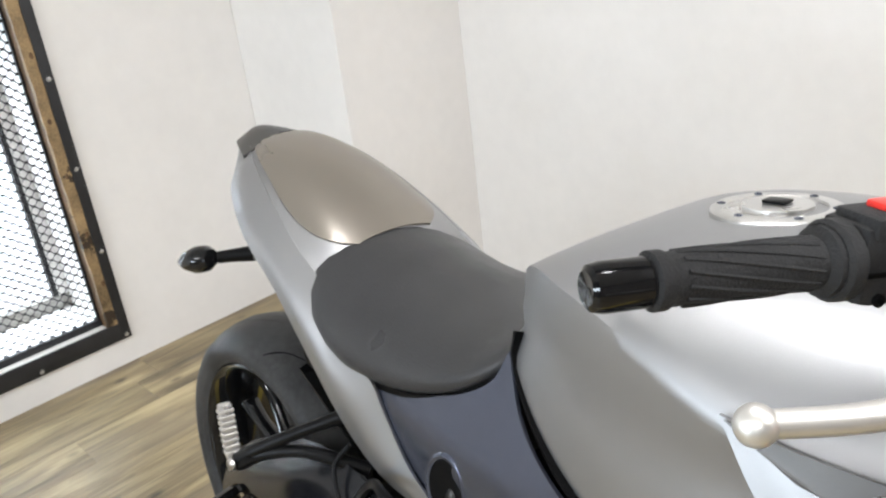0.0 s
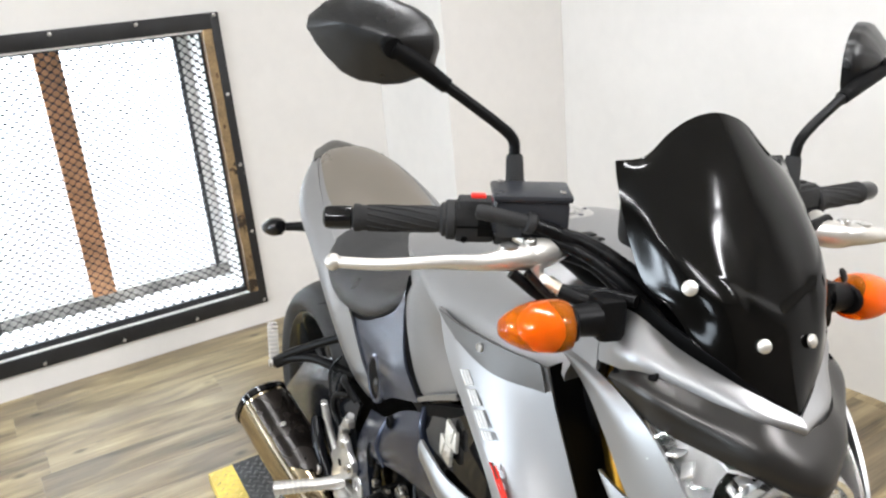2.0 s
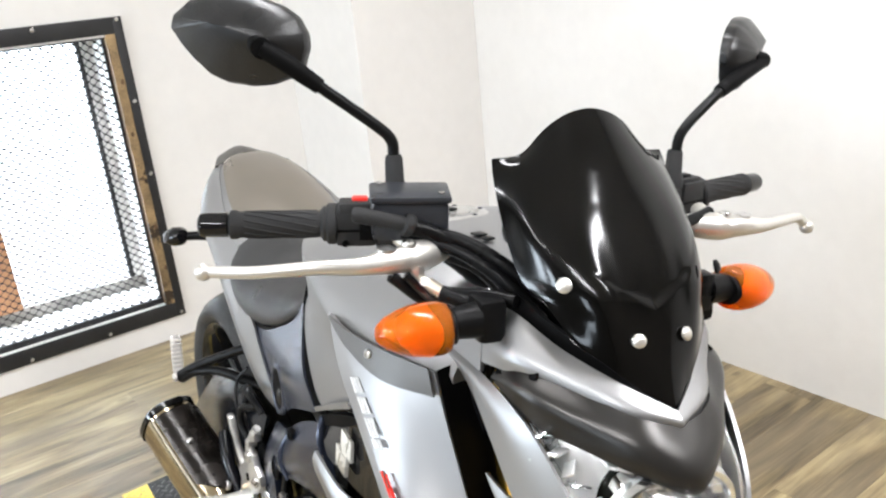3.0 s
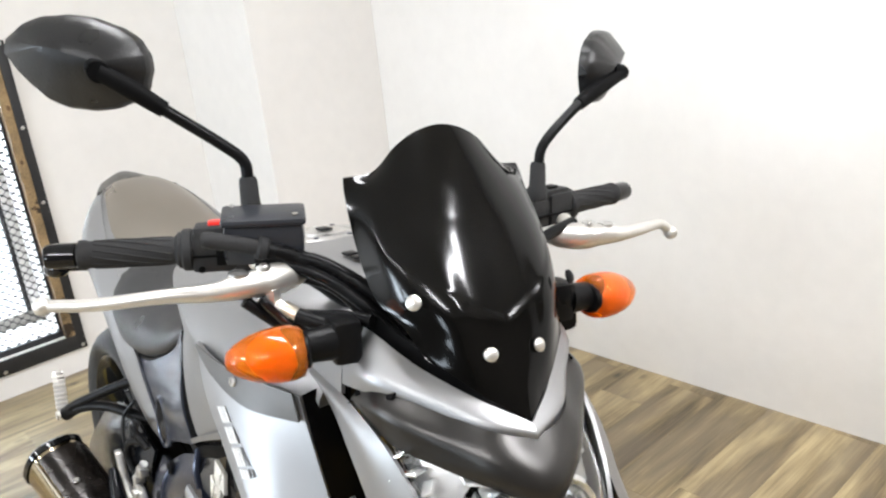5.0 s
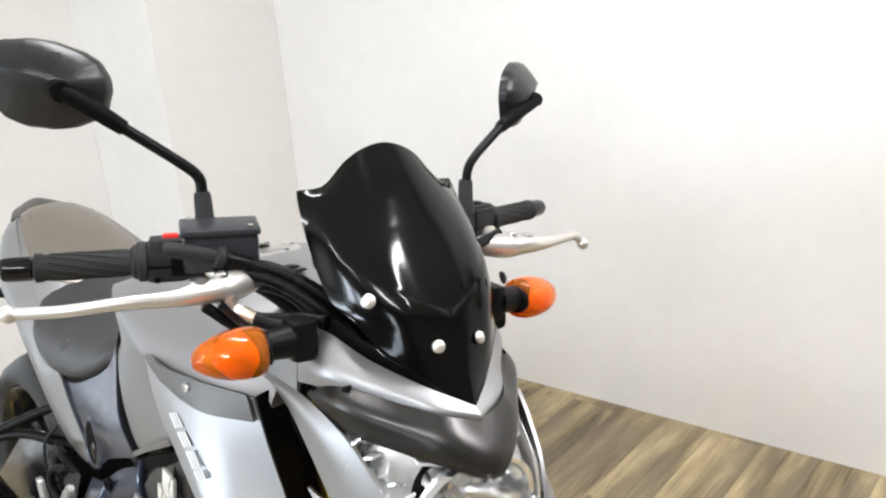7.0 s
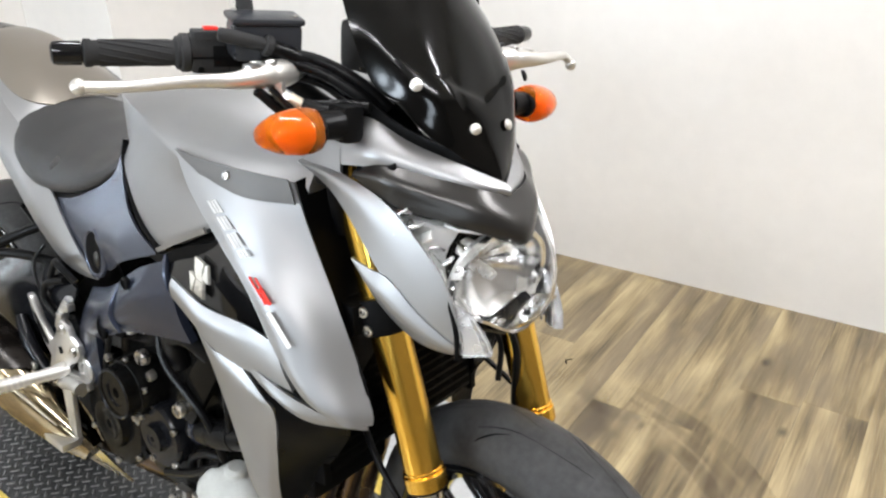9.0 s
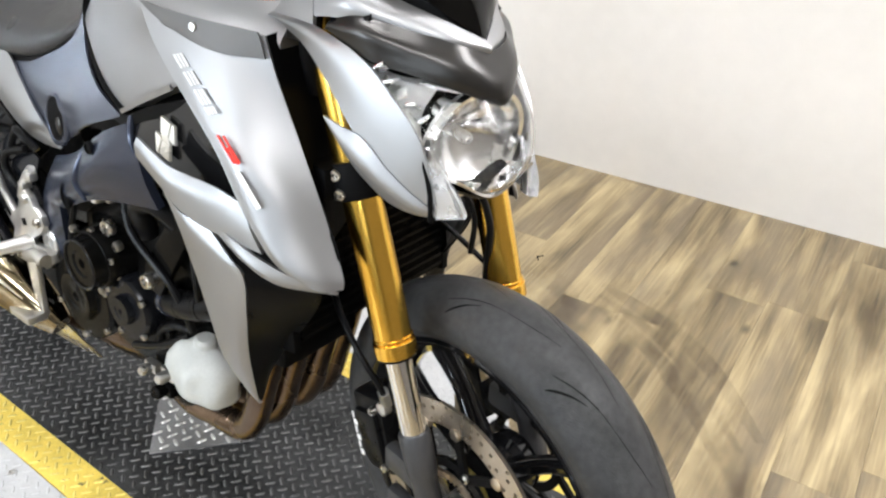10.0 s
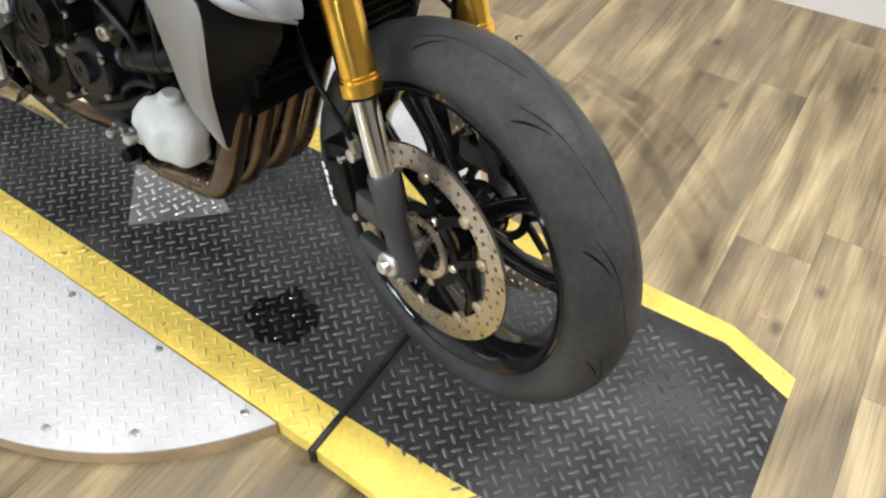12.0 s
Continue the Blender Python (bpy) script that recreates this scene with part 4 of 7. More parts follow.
both("frame_spar", [[(-0.775, -0.164, 0.605), (-0.700, -0.181, 0.634), (-0.640, -0.195, 0.664), (-0.560, -0.203, 0.715), (-0.484, -0.206, 0.750)],
                    [(-0.792, -0.174, 0.565), (-0.722, -0.192, 0.592), (-0.640, -0.207, 0.630), (-0.56, -0.214, 0.680), (-0.468, -0.214, 0.712)],
                    [(-0.806, -0.180, 0.525), (-0.735, -0.194, 0.555), (-0.635, -0.208, 0.606), (-0.55, -0.214, 0.648), (-0.456, -0.214, 0.675)],
                    [(-0.815, -0.172, 0.500), (-0.745, -0.184, 0.528), (-0.626, -0.198, 0.588), (-0.54, -0.204, 0.616), (-0.445, -0.206, 0.638)]], spar_mat, "dark painted frame spar", nu=16, nv=24, thick=0.012)
both("pivot_plate", [[(-0.815, -0.176, 0.515), (-0.775, -0.186, 0.530), (-0.742, -0.188, 0.540)], [(-0.834, -0.176, 0.465), (-0.790, -0.184, 0.475), (-0.752, -0.182, 0.485)], [(-0.842, -0.170, 0.400), (-0.800, -0.176, 0.405), (-0.765, -0.172, 0.42)], [(-0.83, -0.150, 0.330), (-0.80, -0.155, 0.335), (-0.77, -0.152, 0.345)]], spar_mat, "dark cast pivot plate", nu=14, nv=8, thick=0.012)
for s in (1, -1):
    part("spar_bolt", lathe([(0.0095, -0.004), (0.0095, 0.002), (0.007, 0.0035), (0.006, 0.0005), (0.0001, 0.0005)], Matrix.Translation((-0.589, -0.2105 * s, 0.684)) @ pose(0, 0, 0, 90 * s), 18), matt_black, bike)
    slot = lathe([(0.0125, -0.004), (0.0125, 0.002), (0.0100, 0.0035), (0.0085, 0.0008), (0.0001, 0.0008)], Matrix.Translation((-0.695, -0.1985 * s, 0.572)) @ pose(0, 0, 0, 90 * s, 0, 12 * s) @ Matrix.Diagonal((0.78, 1.75, 1, 1)), 24)
    part("spar_slot", slot, matt_black, bike, "dark oval slot in the spar")
    part("spar_rib", pipe([(-0.634, -0.196 * s, 0.662), (-0.640, -0.2065 * s, 0.635), (-0.643, -0.2085 * s, 0.612), (-0.626, -0.2060 * s, 0.590)], [0.003, 0.0045, 0.0045, 0.003], seg=8), spar_mat, bike)
    part("spar_rib", pipe([(-0.486, -0.205 * s, 0.757), (-0.480, -0.2125 * s, 0.735), (-0.472, -0.2150 * s, 0.712)], [0.004, 0.005, 0.003], seg=8), spar_mat, bike)
    part("pivot_bolt", lathe([(0.024, -0.004), (0.024, 0.003), (0.020, 0.006), (0.012, 0.006), (0.010, 0.002), (0.0001, 0.002)], Matrix.Translation((-0.802, -0.180 * s, 0.445)) @ pose(0, 0, 0, 90 * s) @ Matrix.Diagonal((0.9, 1.15, 1, 1)), 26), alloy, bike, "bright pivot bolt")

# --- radiator shrouds
both("shroud_blade", [[(-0.434, -0.212, 0.914), (-0.395, -0.212, 0.908), (-0.335, -0.205, 0.904), (-0.258, -0.180, 0.902)],
                      [(-0.398, -0.221, 0.871), (-0.350, -0.219, 0.868), (-0.295, -0.207, 0.862), (-0.240, -0.178, 0.856)],
                      [(-0.338, -0.227, 0.820), (-0.302, -0.225, 0.815), (-0.255, -0.211, 0.806), (-0.206, -0.177, 0.792)],
                      [(-0.284, -0.232, 0.776), (-0.252, -0.229, 0.768), (-0.212, -0.213, 0.752), (-0.174, -0.177, 0.732)],
                      [(-0.240, -0.233, 0.717), (-0.213, -0.229, 0.706), (-0.182, -0.213, 0.696), (-0.149, -0.178, 0.683)],
                      [(-0.198, -0.228, 0.668), (-0.178, -0.224, 0.664), (-0.156, -0.210, 0.660), (-0.133, -0.181, 0.654)],
                      [(-0.158, -0.214, 0.645), (-0.150, -0.210, 0.643), (-0.140, -0.200, 0.641), (-0.130, -0.184, 0.641)]], silver, "long silver shroud blade", nu=34, nv=18, thick=0.004)
both("shroud_insert", [[(-0.428, -0.2165, 0.9145), (-0.375, -0.2165, 0.9125), (-0.315, -0.2055, 0.910), (-0.262, -0.186, 0.906)],
                       [(-0.405, -0.2195, 0.906), (-0.36, -0.2185, 0.899), (-0.31, -0.209, 0.893), (-0.256, -0.186, 0.893)],
                       [(-0.378, -0.2215, 0.898), (-0.338, -0.2195, 0.888), (-0.302, -0.2100, 0.880), (-0.2515, -0.1855, 0.879)]], insert_grey, "grey plastic corner insert", nu=8, nv=16, thick=0.003)
both("shroud_lower_lip", [[(-0.297, -0.236, 0.684), (-0.262, -0.238, 0.680), (-0.222, -0.234, 0.668), (-0.180, -0.222, 0.655), (-0.143, -0.203, 0.645)],
                          [(-0.270, -0.239, 0.672), (-0.235, -0.239, 0.659), (-0.203, -0.231, 0.648), (-0.170, -0.218, 0.643), (-0.139, -0.198, 0.638)],
                          [(-0.247, -0.236, 0.656), (-0.215, -0.232, 0.644), (-0.188, -0.224, 0.638), (-0.160, -0.208, 0.636), (-0.134, -0.188, 0.634)]], silver, "silver lower lip of the shroud", nu=8, nv=20, thick=0.004)
both("shroud_wing", [[(-0.409, -0.249, 0.761), (-0.365, -0.245, 0.741), (-0.335, -0.2395, 0.735), (-0.308, -0.2350, 0.733), (-0.280, -0.2325, 0.731), (-0.250, -0.2290, 0.724)],
                     [(-0.412, -0.2510, 0.752), (-0.366, -0.2500, 0.729), (-0.335, -0.2460, 0.721), (-0.306, -0.2410, 0.718), (-0.273, -0.2360, 0.715), (-0.238, -0.2300, 0.708)],
                     [(-0.413, -0.2505, 0.743), (-0.366, -0.2500, 0.718), (-0.340, -0.2470, 0.706), (-0.313, -0.2430, 0.700), (-0.274, -0.2380, 0.695), (-0.228, -0.2310, 0.692)],
                     [(-0.414, -0.2490, 0.735), (-0.366, -0.2490, 0.708), (-0.345, -0.2470, 0.692), (-0.322, -0.2440, 0.683), (-0.284, -0.2390, 0.676), (-0.214, -0.2300, 0.672)]], silver, "silver wing of the shroud", nu=10, nv=24, thick=0.004)
both("shroud_spear", [[(-0.366, -0.249, 0.708), (-0.340, -0.247, 0.688), (-0.318, -0.243, 0.683), (-0.297, -0.239, 0.680)],
                      [(-0.346, -0.246, 0.668), (-0.313, -0.246, 0.660), (-0.283, -0.243, 0.655), (-0.262, -0.237, 0.650)],
                      [(-0.331, -0.237, 0.604), (-0.298, -0.241, 0.616), (-0.264, -0.238, 0.627), (-0.244, -0.233, 0.629)],
                      [(-0.321, -0.227, 0.538), (-0.292, -0.232, 0.551), (-0.267, -0.231, 0.565), (-0.250, -0.226, 0.572)],
                      [(-0.307, -0.220, 0.479), (-0.290, -0.223, 0.489), (-0.274, -0.222, 0.498), (-0.261, -0.216, 0.507)],
                      [(-0.278, -0.208, 0.433), (-0.273, -0.209, 0.437), (-0.268, -0.208, 0.441), (-0.264, -0.205, 0.446)],
                      [(-0.263, -0.200, 0.414), (-0.262, -0.200, 0.414), (-0.262, -0.200, 0.414), (-0.262, -0.200, 0.414)]], silver, "silver spear pointing down", nu=30, nv=12, thick=0.004)
both("shroud_inner", [[(-0.297, -0.236, 0.678), (-0.245, -0.205, 0.660), (-0.19, -0.17, 0.650)],
                      [(-0.2435, -0.232, 0.627), (-0.215, -0.195, 0.605), (-0.190, -0.158, 0.595)],
                      [(-0.250, -0.225, 0.570), (-0.232, -0.190, 0.555), (-0.215, -0.155, 0.545)],
                      [(-0.261, -0.215, 0.507), (-0.256, -0.185, 0.500), (-0.25, -0.155, 0.495)],
                      [(-0.264, -0.204, 0.446), (-0.27, -0.18, 0.445), (-0.275, -0.165, 0.445)],
                      [(-0.262, -0.199, 0.414), (-0.265, -0.19, 0.418), (-0.268, -0.185, 0.42)]], black, "dark inner face of the shroud", nu=22, nv=10, thick=0.003, side=(1, -0.5, 0))
both("emblem_panel", [[(-0.492, -0.203, 0.747), (-0.445, -0.204, 0.772), (-0.392, -0.205, 0.800), (-0.345, -0.207, 0.815)],
                      [(-0.470, -0.212, 0.735), (-0.425, -0.212, 0.748), (-0.368, -0.211, 0.763), (-0.312, -0.211, 0.770)],
                      [(-0.445, -0.219, 0.727), (-0.400, -0.218, 0.722), (-0.345, -0.214, 0.716), (-0.275, -0.209, 0.712)]], gloss_black, "gloss black side panel with a bright emblem", nu=10, nv=14, thick=0.004)
em = Matrix.Translation((-0.395, -0.2155, 0.755)) @ pose(0, 0, 0, 80, 0, 0) @ pose(0, 0, 0, 0, 0, -14)
EMBLEM = ([(-0.017, 0.022), (0.003, 0.022), (0.0045, 0.003), (-0.010, 0.003)], [(0.006, 0.023), (0.010, 0.022), (0.020, 0.001), (0.0062, 0.003)])
for s in (1, -1):
    m = em if s == 1 else Matrix.Diagonal((1, -1, 1, 1)) @ em
    part("emblem", joined(*[slab([(f * x, f * y) for x, y in q], 0.005, m, 0.0008) for q in EMBLEM for f in (1, -1)], slab([(-0.011, 0.004), (0.005, 0.004), (0.011, -0.004), (-0.005, -0.004)], 0.004, m)), emblem_silver, bike, "bright angular emblem")


def decal(corners, mat, label="", name="decal"):
    """A thin mark lying on the shroud blade."""
    return part(name, shell(corners, 3, 8, 0.0008), mat, bike, label)


RED_A, RED_D, RED_U = Vector((-0.2835, -0.2300, 0.7945)), Vector((0.0315, -0.0025, -0.0260)), Vector((0.0100, 0.0010, 0.0060))
for d0, d1, u0, u1 in ((0.0, 0.95, 0.0, 0.26), (0.10, 0.52, 0.66, 0.94), (0.44, 0.56, 0.26, 0.94), (0.56, 1.0, 0.44, 0.94), (0.72, 0.95, 0.26, 0.44)):
    decal([[RED_A + RED_D * d0 + RED_U * u0, RED_A + RED_D * d1 + RED_U * u0], [RED_A + RED_D * d0 + RED_U * u1, RED_A + RED_D * d1 + RED_U * u1]], red_mat, "red stroke on the shroud blade")
for k, wide in enumerate((0.92, 0.92, 1.0, 0.5)):
    q = 0.250 * k
    a = Vector((-0.3625 + 0.076 * q, -0.2228 - 0.0068 * q, 0.866 - 0.061 * q))
    d = Vector((0.0165, -0.0015, -0.0132)) * wide
    up = Vector((0.0125, 0.0030, 0.0042))
    for f0, f1 in ((0.0, 0.26), (0.38, 0.62), (0.74, 1.0)):
        decal([[a + up * f0, a + d + up * f0], [a + up * f1, a + d + up * f1]], silver_decal, "pale raised bar")
decal([[(-0.2500, -0.2335, 0.7610), (-0.2180, -0.2318, 0.7268)], [(-0.2440, -0.2330, 0.7652), (-0.2120, -0.2312, 0.7310)]], white_decal, "pale unreadable line on the shroud blade")
for s in (1, -1):
    part("insert_screw", bolt((-0.335, -0.213 * s, 0.901), (0.2, -s, 0.1), 0.005, 0.003), bolt_steel, bike)
# black inner ducting behind the fork
both("inner_duct", [[(-0.262, -0.178, 0.900), (-0.262, -0.13, 0.905), (-0.25, -0.06, 0.90)], [(-0.215, -0.174, 0.80), (-0.222, -0.13, 0.80), (-0.24, -0.06, 0.80)], [(-0.150, -0.176, 0.69), (-0.20, -0.14, 0.70), (-0.235, -0.06, 0.71)], [(-0.133, -0.178, 0.645), (-0.19, -0.15, 0.65), (-0.235, -0.06, 0.66)]], matt_black, nu=10, nv=8, thick=0.004, side=(1, 0, 0))

# --- radiator
rad_m = Matrix.Translation((-0.245, 0, 0.56)) @ pose(0, 0, 0, 0, -8, 0)
rad = part("radiator", joined(block(-0.02, -0.155, -0.065, 0.0, 0.155, 0.16, 0.004), block(-0.022, -0.166, -0.07, 0.006, -0.152, 0.165, 0.004), block(-0.022, 0.152, -0.07, 0.006, 0.166, 0.165, 0.004)), matt_black, bike, "black radiator", m=rad_m)
fins = bmesh.new()
for k in range(60):
    y = -0.1475 + k * 0.005
    bmesh.ops.create_cube(fins, size=1, matrix=rad_m @ Matrix.LocRotScale((0.0025, y, 0.047), None, (0.005, 0.0012, 0.21)))
tagged(part("radiator_core", fins, engine_black, rad, recalc=False), "fine black cooling fins", kind="stuff")
tagged(part("radiator_grille", joined(*[block(0.0, -0.15, -0.056 + 0.014 * k, 0.0055, 0.15, -0.052 + 0.014 * k, 0, rad_m) for k in range(16)]), engine_black, rad), "thin black cooling rows", kind="stuff")

# added block, stands in for the shade that hides the header tops
part("dark_filler", block(-0.315, -0.155, 0.440, -0.262, -0.01, 0.500, 0.012), matt_black, bike, "black filler block for the dark space under the radiator")

# --- engine
eng = [half_ring(x, [(0, zt), (w * 0.6, zt), (w * 0.95, zt - 0.02), (w, (zt + zb) / 2), (w * 0.95, zb + 0.02), (w * 0.6, zb), (0, zb)]) for x, zt, zb, w in
       ((-0.80, 0.50, 0.34, 0.12), (-0.74, 0.53, 0.28, 0.142), (-0.62, 0.56, 0.255, 0.148), (-0.52, 0.58, 0.275, 0.138), (-0.43, 0.60, 0.36, 0.128), (-0.37, 0.60, 0.44, 0.12))]
engine = part("crankcase", loft(eng, 26), engine_black, bike, "black engine crankcase", angle=45)
part("cylinder_block", block(-0.52, -0.165, 0.54, -0.32, 0.165, 0.74, 0.015), engine_black, engine)
part("cylinder_head", block(-0.56, -0.172, 0.70, -0.34, 0.172, 0.80, 0.02), engine_black, engine)


def cover(name, c, r, y, depth, mat=engine_black, inner=0.6, label=""):
    """A round engine cover with its rim, step and hub."""
    prof = [(r, -0.022), (r, depth * 0.40), (r * 0.975, depth * 0.48), (r * 0.93, depth * 0.6), (r * inner * 1.1, depth * 0.62), (r * inner, depth), (r * inner * 0.55, depth), (r * inner * 0.5, depth * 0.95), (r * inner * 0.2, depth * 0.95), (r * inner * 0.16, depth * 0.85), (0.0001, depth * 0.85)]
    return part(name, lathe(prof, Matrix.Translation((c[0], y, c[1])) @ pose(0, 0, 0, 90), 36), mat, engine, label)


def bolts_round(c, y, r, n, parent, mat=bolt_steel, size=0.006, start=0.2):
    for k in range(n):
        a = math.tau * k / n + start
        part("cover_bolt", bolt((c[0] + r * math.cos(a), y, c[1] + r * math.sin(a)), (0, -1, 0), size, 0.007), mat, parent)


cov = cover("clutch_cover", (-0.738, 0.368), 0.084, -0.158, 0.030, inner=0.50, label="large round black clutch cover")
bolts_round((-0.738, 0.368), -0.174, 0.081, 6, cov, bolt_steel, 0.006, 0.5)
cov2 = cover("crank_cover", (-0.662, 0.470), 0.052, -0.160, 0.050, inner=0.80, label="round black crank cover, its lit rim put in as a paler ring")
# lit edge of the cover, put in as a slightly paler ring
part("cover_rim", lathe([(0.0405, 0), (0.0425, 0.0015), (0.0405, 0.003), (0.0385, 0.0015)], Matrix.Translation((-0.662, -0.2105, 0.470)) @ pose(0, 0, 0, 90), 36, closed=True), swing_black, cov2)
bolts_round((-0.662, 0.470), -0.182, 0.050, 5, cov2, bolt_steel, 0.006, 0.3)
cov3 = cover("pump_cover", (-0.606, 0.398), 0.056, -0.158, 0.030, mat=swing_black, inner=0.42, label="round black water pump cover")
bolts_round((-0.606, 0.398), -0.172, 0.055, 5, cov3, bolt_steel, 0.0058, 0.55)
for x, z, y, r in ((-0.624, 0.537, -0.172, 0.0135), (-0.601, 0.514, -0.174, 0.0085), (-0.527, 0.485, -0.176, 0.0125), (-0.717, 0.503, -0.176, 0.007)):
    part("engine_bolt", bolt((x, y, z), (0, -1, 0), r, 0.012), bolt_steel, engine)
part("cylinder_bracket", slab([(-0.452, 0.625), (-0.425, 0.590), (-0.505, 0.465), (-0.545, 0.470), (-0.540, 0.505)], 0.012, Matrix(((1, 0, 0, 0), (0, 0, -1, -0.166), (0, 1, 0, 0), (0, 0, 0, 1))), 0.003), engine_black, engine, "dark triangular engine bracket")
part("air_hose", pipe([(-0.545, -0.16, 0.55), (-0.535, -0.178, 0.605), (-0.485, -0.182, 0.625), (-0.46, -0.165, 0.60)], 0.016, seg=14), black, engine, "black looped breather hose")
part("side_casting", shell([[(-0.50, -0.160, 0.62), (-0.42, -0.160, 0.64), (-0.35, -0.150, 0.64)], [(-0.47, -0.160, 0.55), (-0.42, -0.158, 0.56), (-0.36, -0.145, 0.58)], [(-0.46, -0.146, 0.47), (-0.42, -0.146, 0.48), (-0.37, -0.138, 0.51)]], 10, 10, 0.01), engine_black, engine)
part("hose", pipe([(-0.53, -0.150, 0.438), (-0.480, -0.160, 0.456), (-0.43, -0.165, 0.475), (-0.37, -0.155, 0.50), (-0.30, -0.13, 0.52)], 0.021, seg=14), black, engine, "ribbed black coolant hose")
part("hose_clamp", pipe([(-0.517, -0.1525, 0.443), (-0.505, -0.1550, 0.447)], 0.0235, seg=18), dark_cover, engine, "bluish hose clamp")
part("hose_ribs", joined(*[pipe([(-0.470 + 0.0105 * k, -0.1612 - 0.0005 * k, 0.4595 + 0.0042 * k), (-0.466 + 0.0105 * k, -0.1614 - 0.0005 * k, 0.4611 + 0.0042 * k)], 0.0222, seg=16) for k in range(6)]), black, engine)
part("sump", block(-0.66, -0.07, 0.17, -0.46, 0.07, 0.26, 0.03), engine_black, engine)
for pts, r in (([(-0.58, -0.17, 0.62), (-0.55, -0.185, 0.56), (-0.47, -0.18, 0.50), (-0.44, -0.17, 0.43)], 0.006), ([(-0.43, -0.17, 0.60), (-0.41, -0.18, 0.52), (-0.44, -0.16, 0.45), (-0.50, -0.14, 0.43)], 0.005),
               ([(-0.60, -0.17, 0.33), (-0.53, -0.165, 0.36), (-0.47, -0.155, 0.40)], 0.007), ([(-0.70, -0.165, 0.62), (-0.72, -0.175, 0.54), (-0.76, -0.17, 0.46)], 0.005), ([(-0.56, -0.13, 0.23), (-0.50, -0.145, 0.25), (-0.46, -0.14, 0.29)], 0.006)):
    part("cable", pipe(pts, r, seg=8), black, engine)
for c, rr in (((-0.56, -0.15, 0.25), 0.012), ((-0.53, -0.16, 0.30), 0.010), ((-0.585, -0.155, 0.285), 0.009), ((-0.62, -0.16, 0.62), 0.010), ((-0.64, -0.165, 0.58), 0.008)):
    part("fitting", joined(lathe([(rr, 0), (rr, 0.02), (rr * 0.7, 0.024), (0.0001, 0.024)], along(c, Vector(c) + Vector((0.1, -1, 0.1))), 8), block(c[0] - rr * 1.6, c[1] - 0.004, c[2] - rr, c[0] + rr * 1.6, c[1] + 0.01, c[2] + rr, 0.002)), alloy if rr < 0.0101 else engine_black, engine)

# --- exhaust: four headers under the engine and the short muffler
for k, y in enumerate((-0.123, -0.069, -0.006, 0.038)):
    part("header_pipe", pipe([(-0.36, y * 0.9, 0.56), (-0.315, y, 0.505), (-0.325, y, 0.428), (-0.346, y, 0.350), (-0.366, y, 0.285), (-0.397, y * 0.99, 0.246), (-0.465, y * 0.95, 0.230), (-0.545, y * 0.85 - 0.01, 0.220), (-0.68, y * 0.45 - 0.03, 0.22)], 0.0222, seg=18), header_steel, bike, "heat-tinted brown header pipe")
part("collector", pipe([(-0.66, -0.03, 0.225), (-0.78, -0.06, 0.225), (-0.90, -0.13, 0.26)], [0.055, 0.05, 0.032], seg=20), header_steel, bike)
part("exhaust_shield", shell([[(-1.000, -0.215, 0.360), (-0.93, -0.200, 0.335), (-0.880, -0.180, 0.300), (-0.835, -0.155, 0.240), (-0.800, -0.124, 0.178)], [(-1.01, -0.222, 0.31), (-0.955, -0.205, 0.285), (-0.905, -0.184, 0.258), (-0.858, -0.152, 0.215), (-0.808, -0.124, 0.174)], [(-1.02, -0.210, 0.265), (-0.965, -0.180, 0.228), (-0.915, -0.155, 0.200), (-0.868, -0.138, 0.182), (-0.812, -0.120, 0.170)]], 10, 22, 0.003, side=(0, -1, 0.2)), belly_steel, bike, "bright tan pointed belly shield")
part("shield_screw", bolt((-0.892, -0.1705, 0.232), (-0.1, -1, 0.2), 0.008, 0.004), bolt_steel, bike)
mt, mf = Vector((-1.150, -0.262, 0.470)), Vector((-0.885, -0.190, 0.300))
mz = (mt - mf).normalized()
mu = (Vector((0, 0, 1)) - mz * mz.z).normalized()
mo = mz.cross(mu)
mo = mo if mo.y < 0 else -mo
L = (mt - mf).length


def can_ring(d, ro, ru, n=40, grow=0.0):
    """The muffler's squarish oval section at d along its axis."""
    out = []
    for k in range(n):
        a = math.tau * k / n
        c, s = math.cos(a), math.sin(a)
        q = (abs(c) ** 2.7 + abs(s) ** 2.7) ** (-1 / 2.7)
        out.append(mf + mz * d + mo * ((ro + grow) * c * q) + mu * ((ru + grow) * s * q))
    return out


CAN = ((-0.07, 0.020, 0.022), (-0.03, 0.031, 0.034), (0.03, 0.041, 0.045), (0.10, 0.048, 0.052), (L * 0.6, 0.0505, 0.055), (L - 0.012, 0.0505, 0.055))
muff = part("muffler", loft([can_ring(*q) for q in CAN], 36), muffler_steel, bike, "short bronze-tinted steel muffler", angle=60)
cap_rings = [can_ring(L - 0.012, 0.0505, 0.055, grow=0.003), can_ring(L - 0.002, 0.0505, 0.055, grow=0.0035), can_ring(L + 0.004, 0.0505, 0.055, grow=-0.002), can_ring(L + 0.005, 0.0505, 0.055, grow=-0.010), can_ring(L - 0.001, 0.0505, 0.055, grow=-0.024), can_ring(L - 0.012, 0.0505, 0.055, grow=-0.028)]
part("end_cap", loft(cap_rings, 6), gloss_black, muff, "black muffler end cap", angle=30)


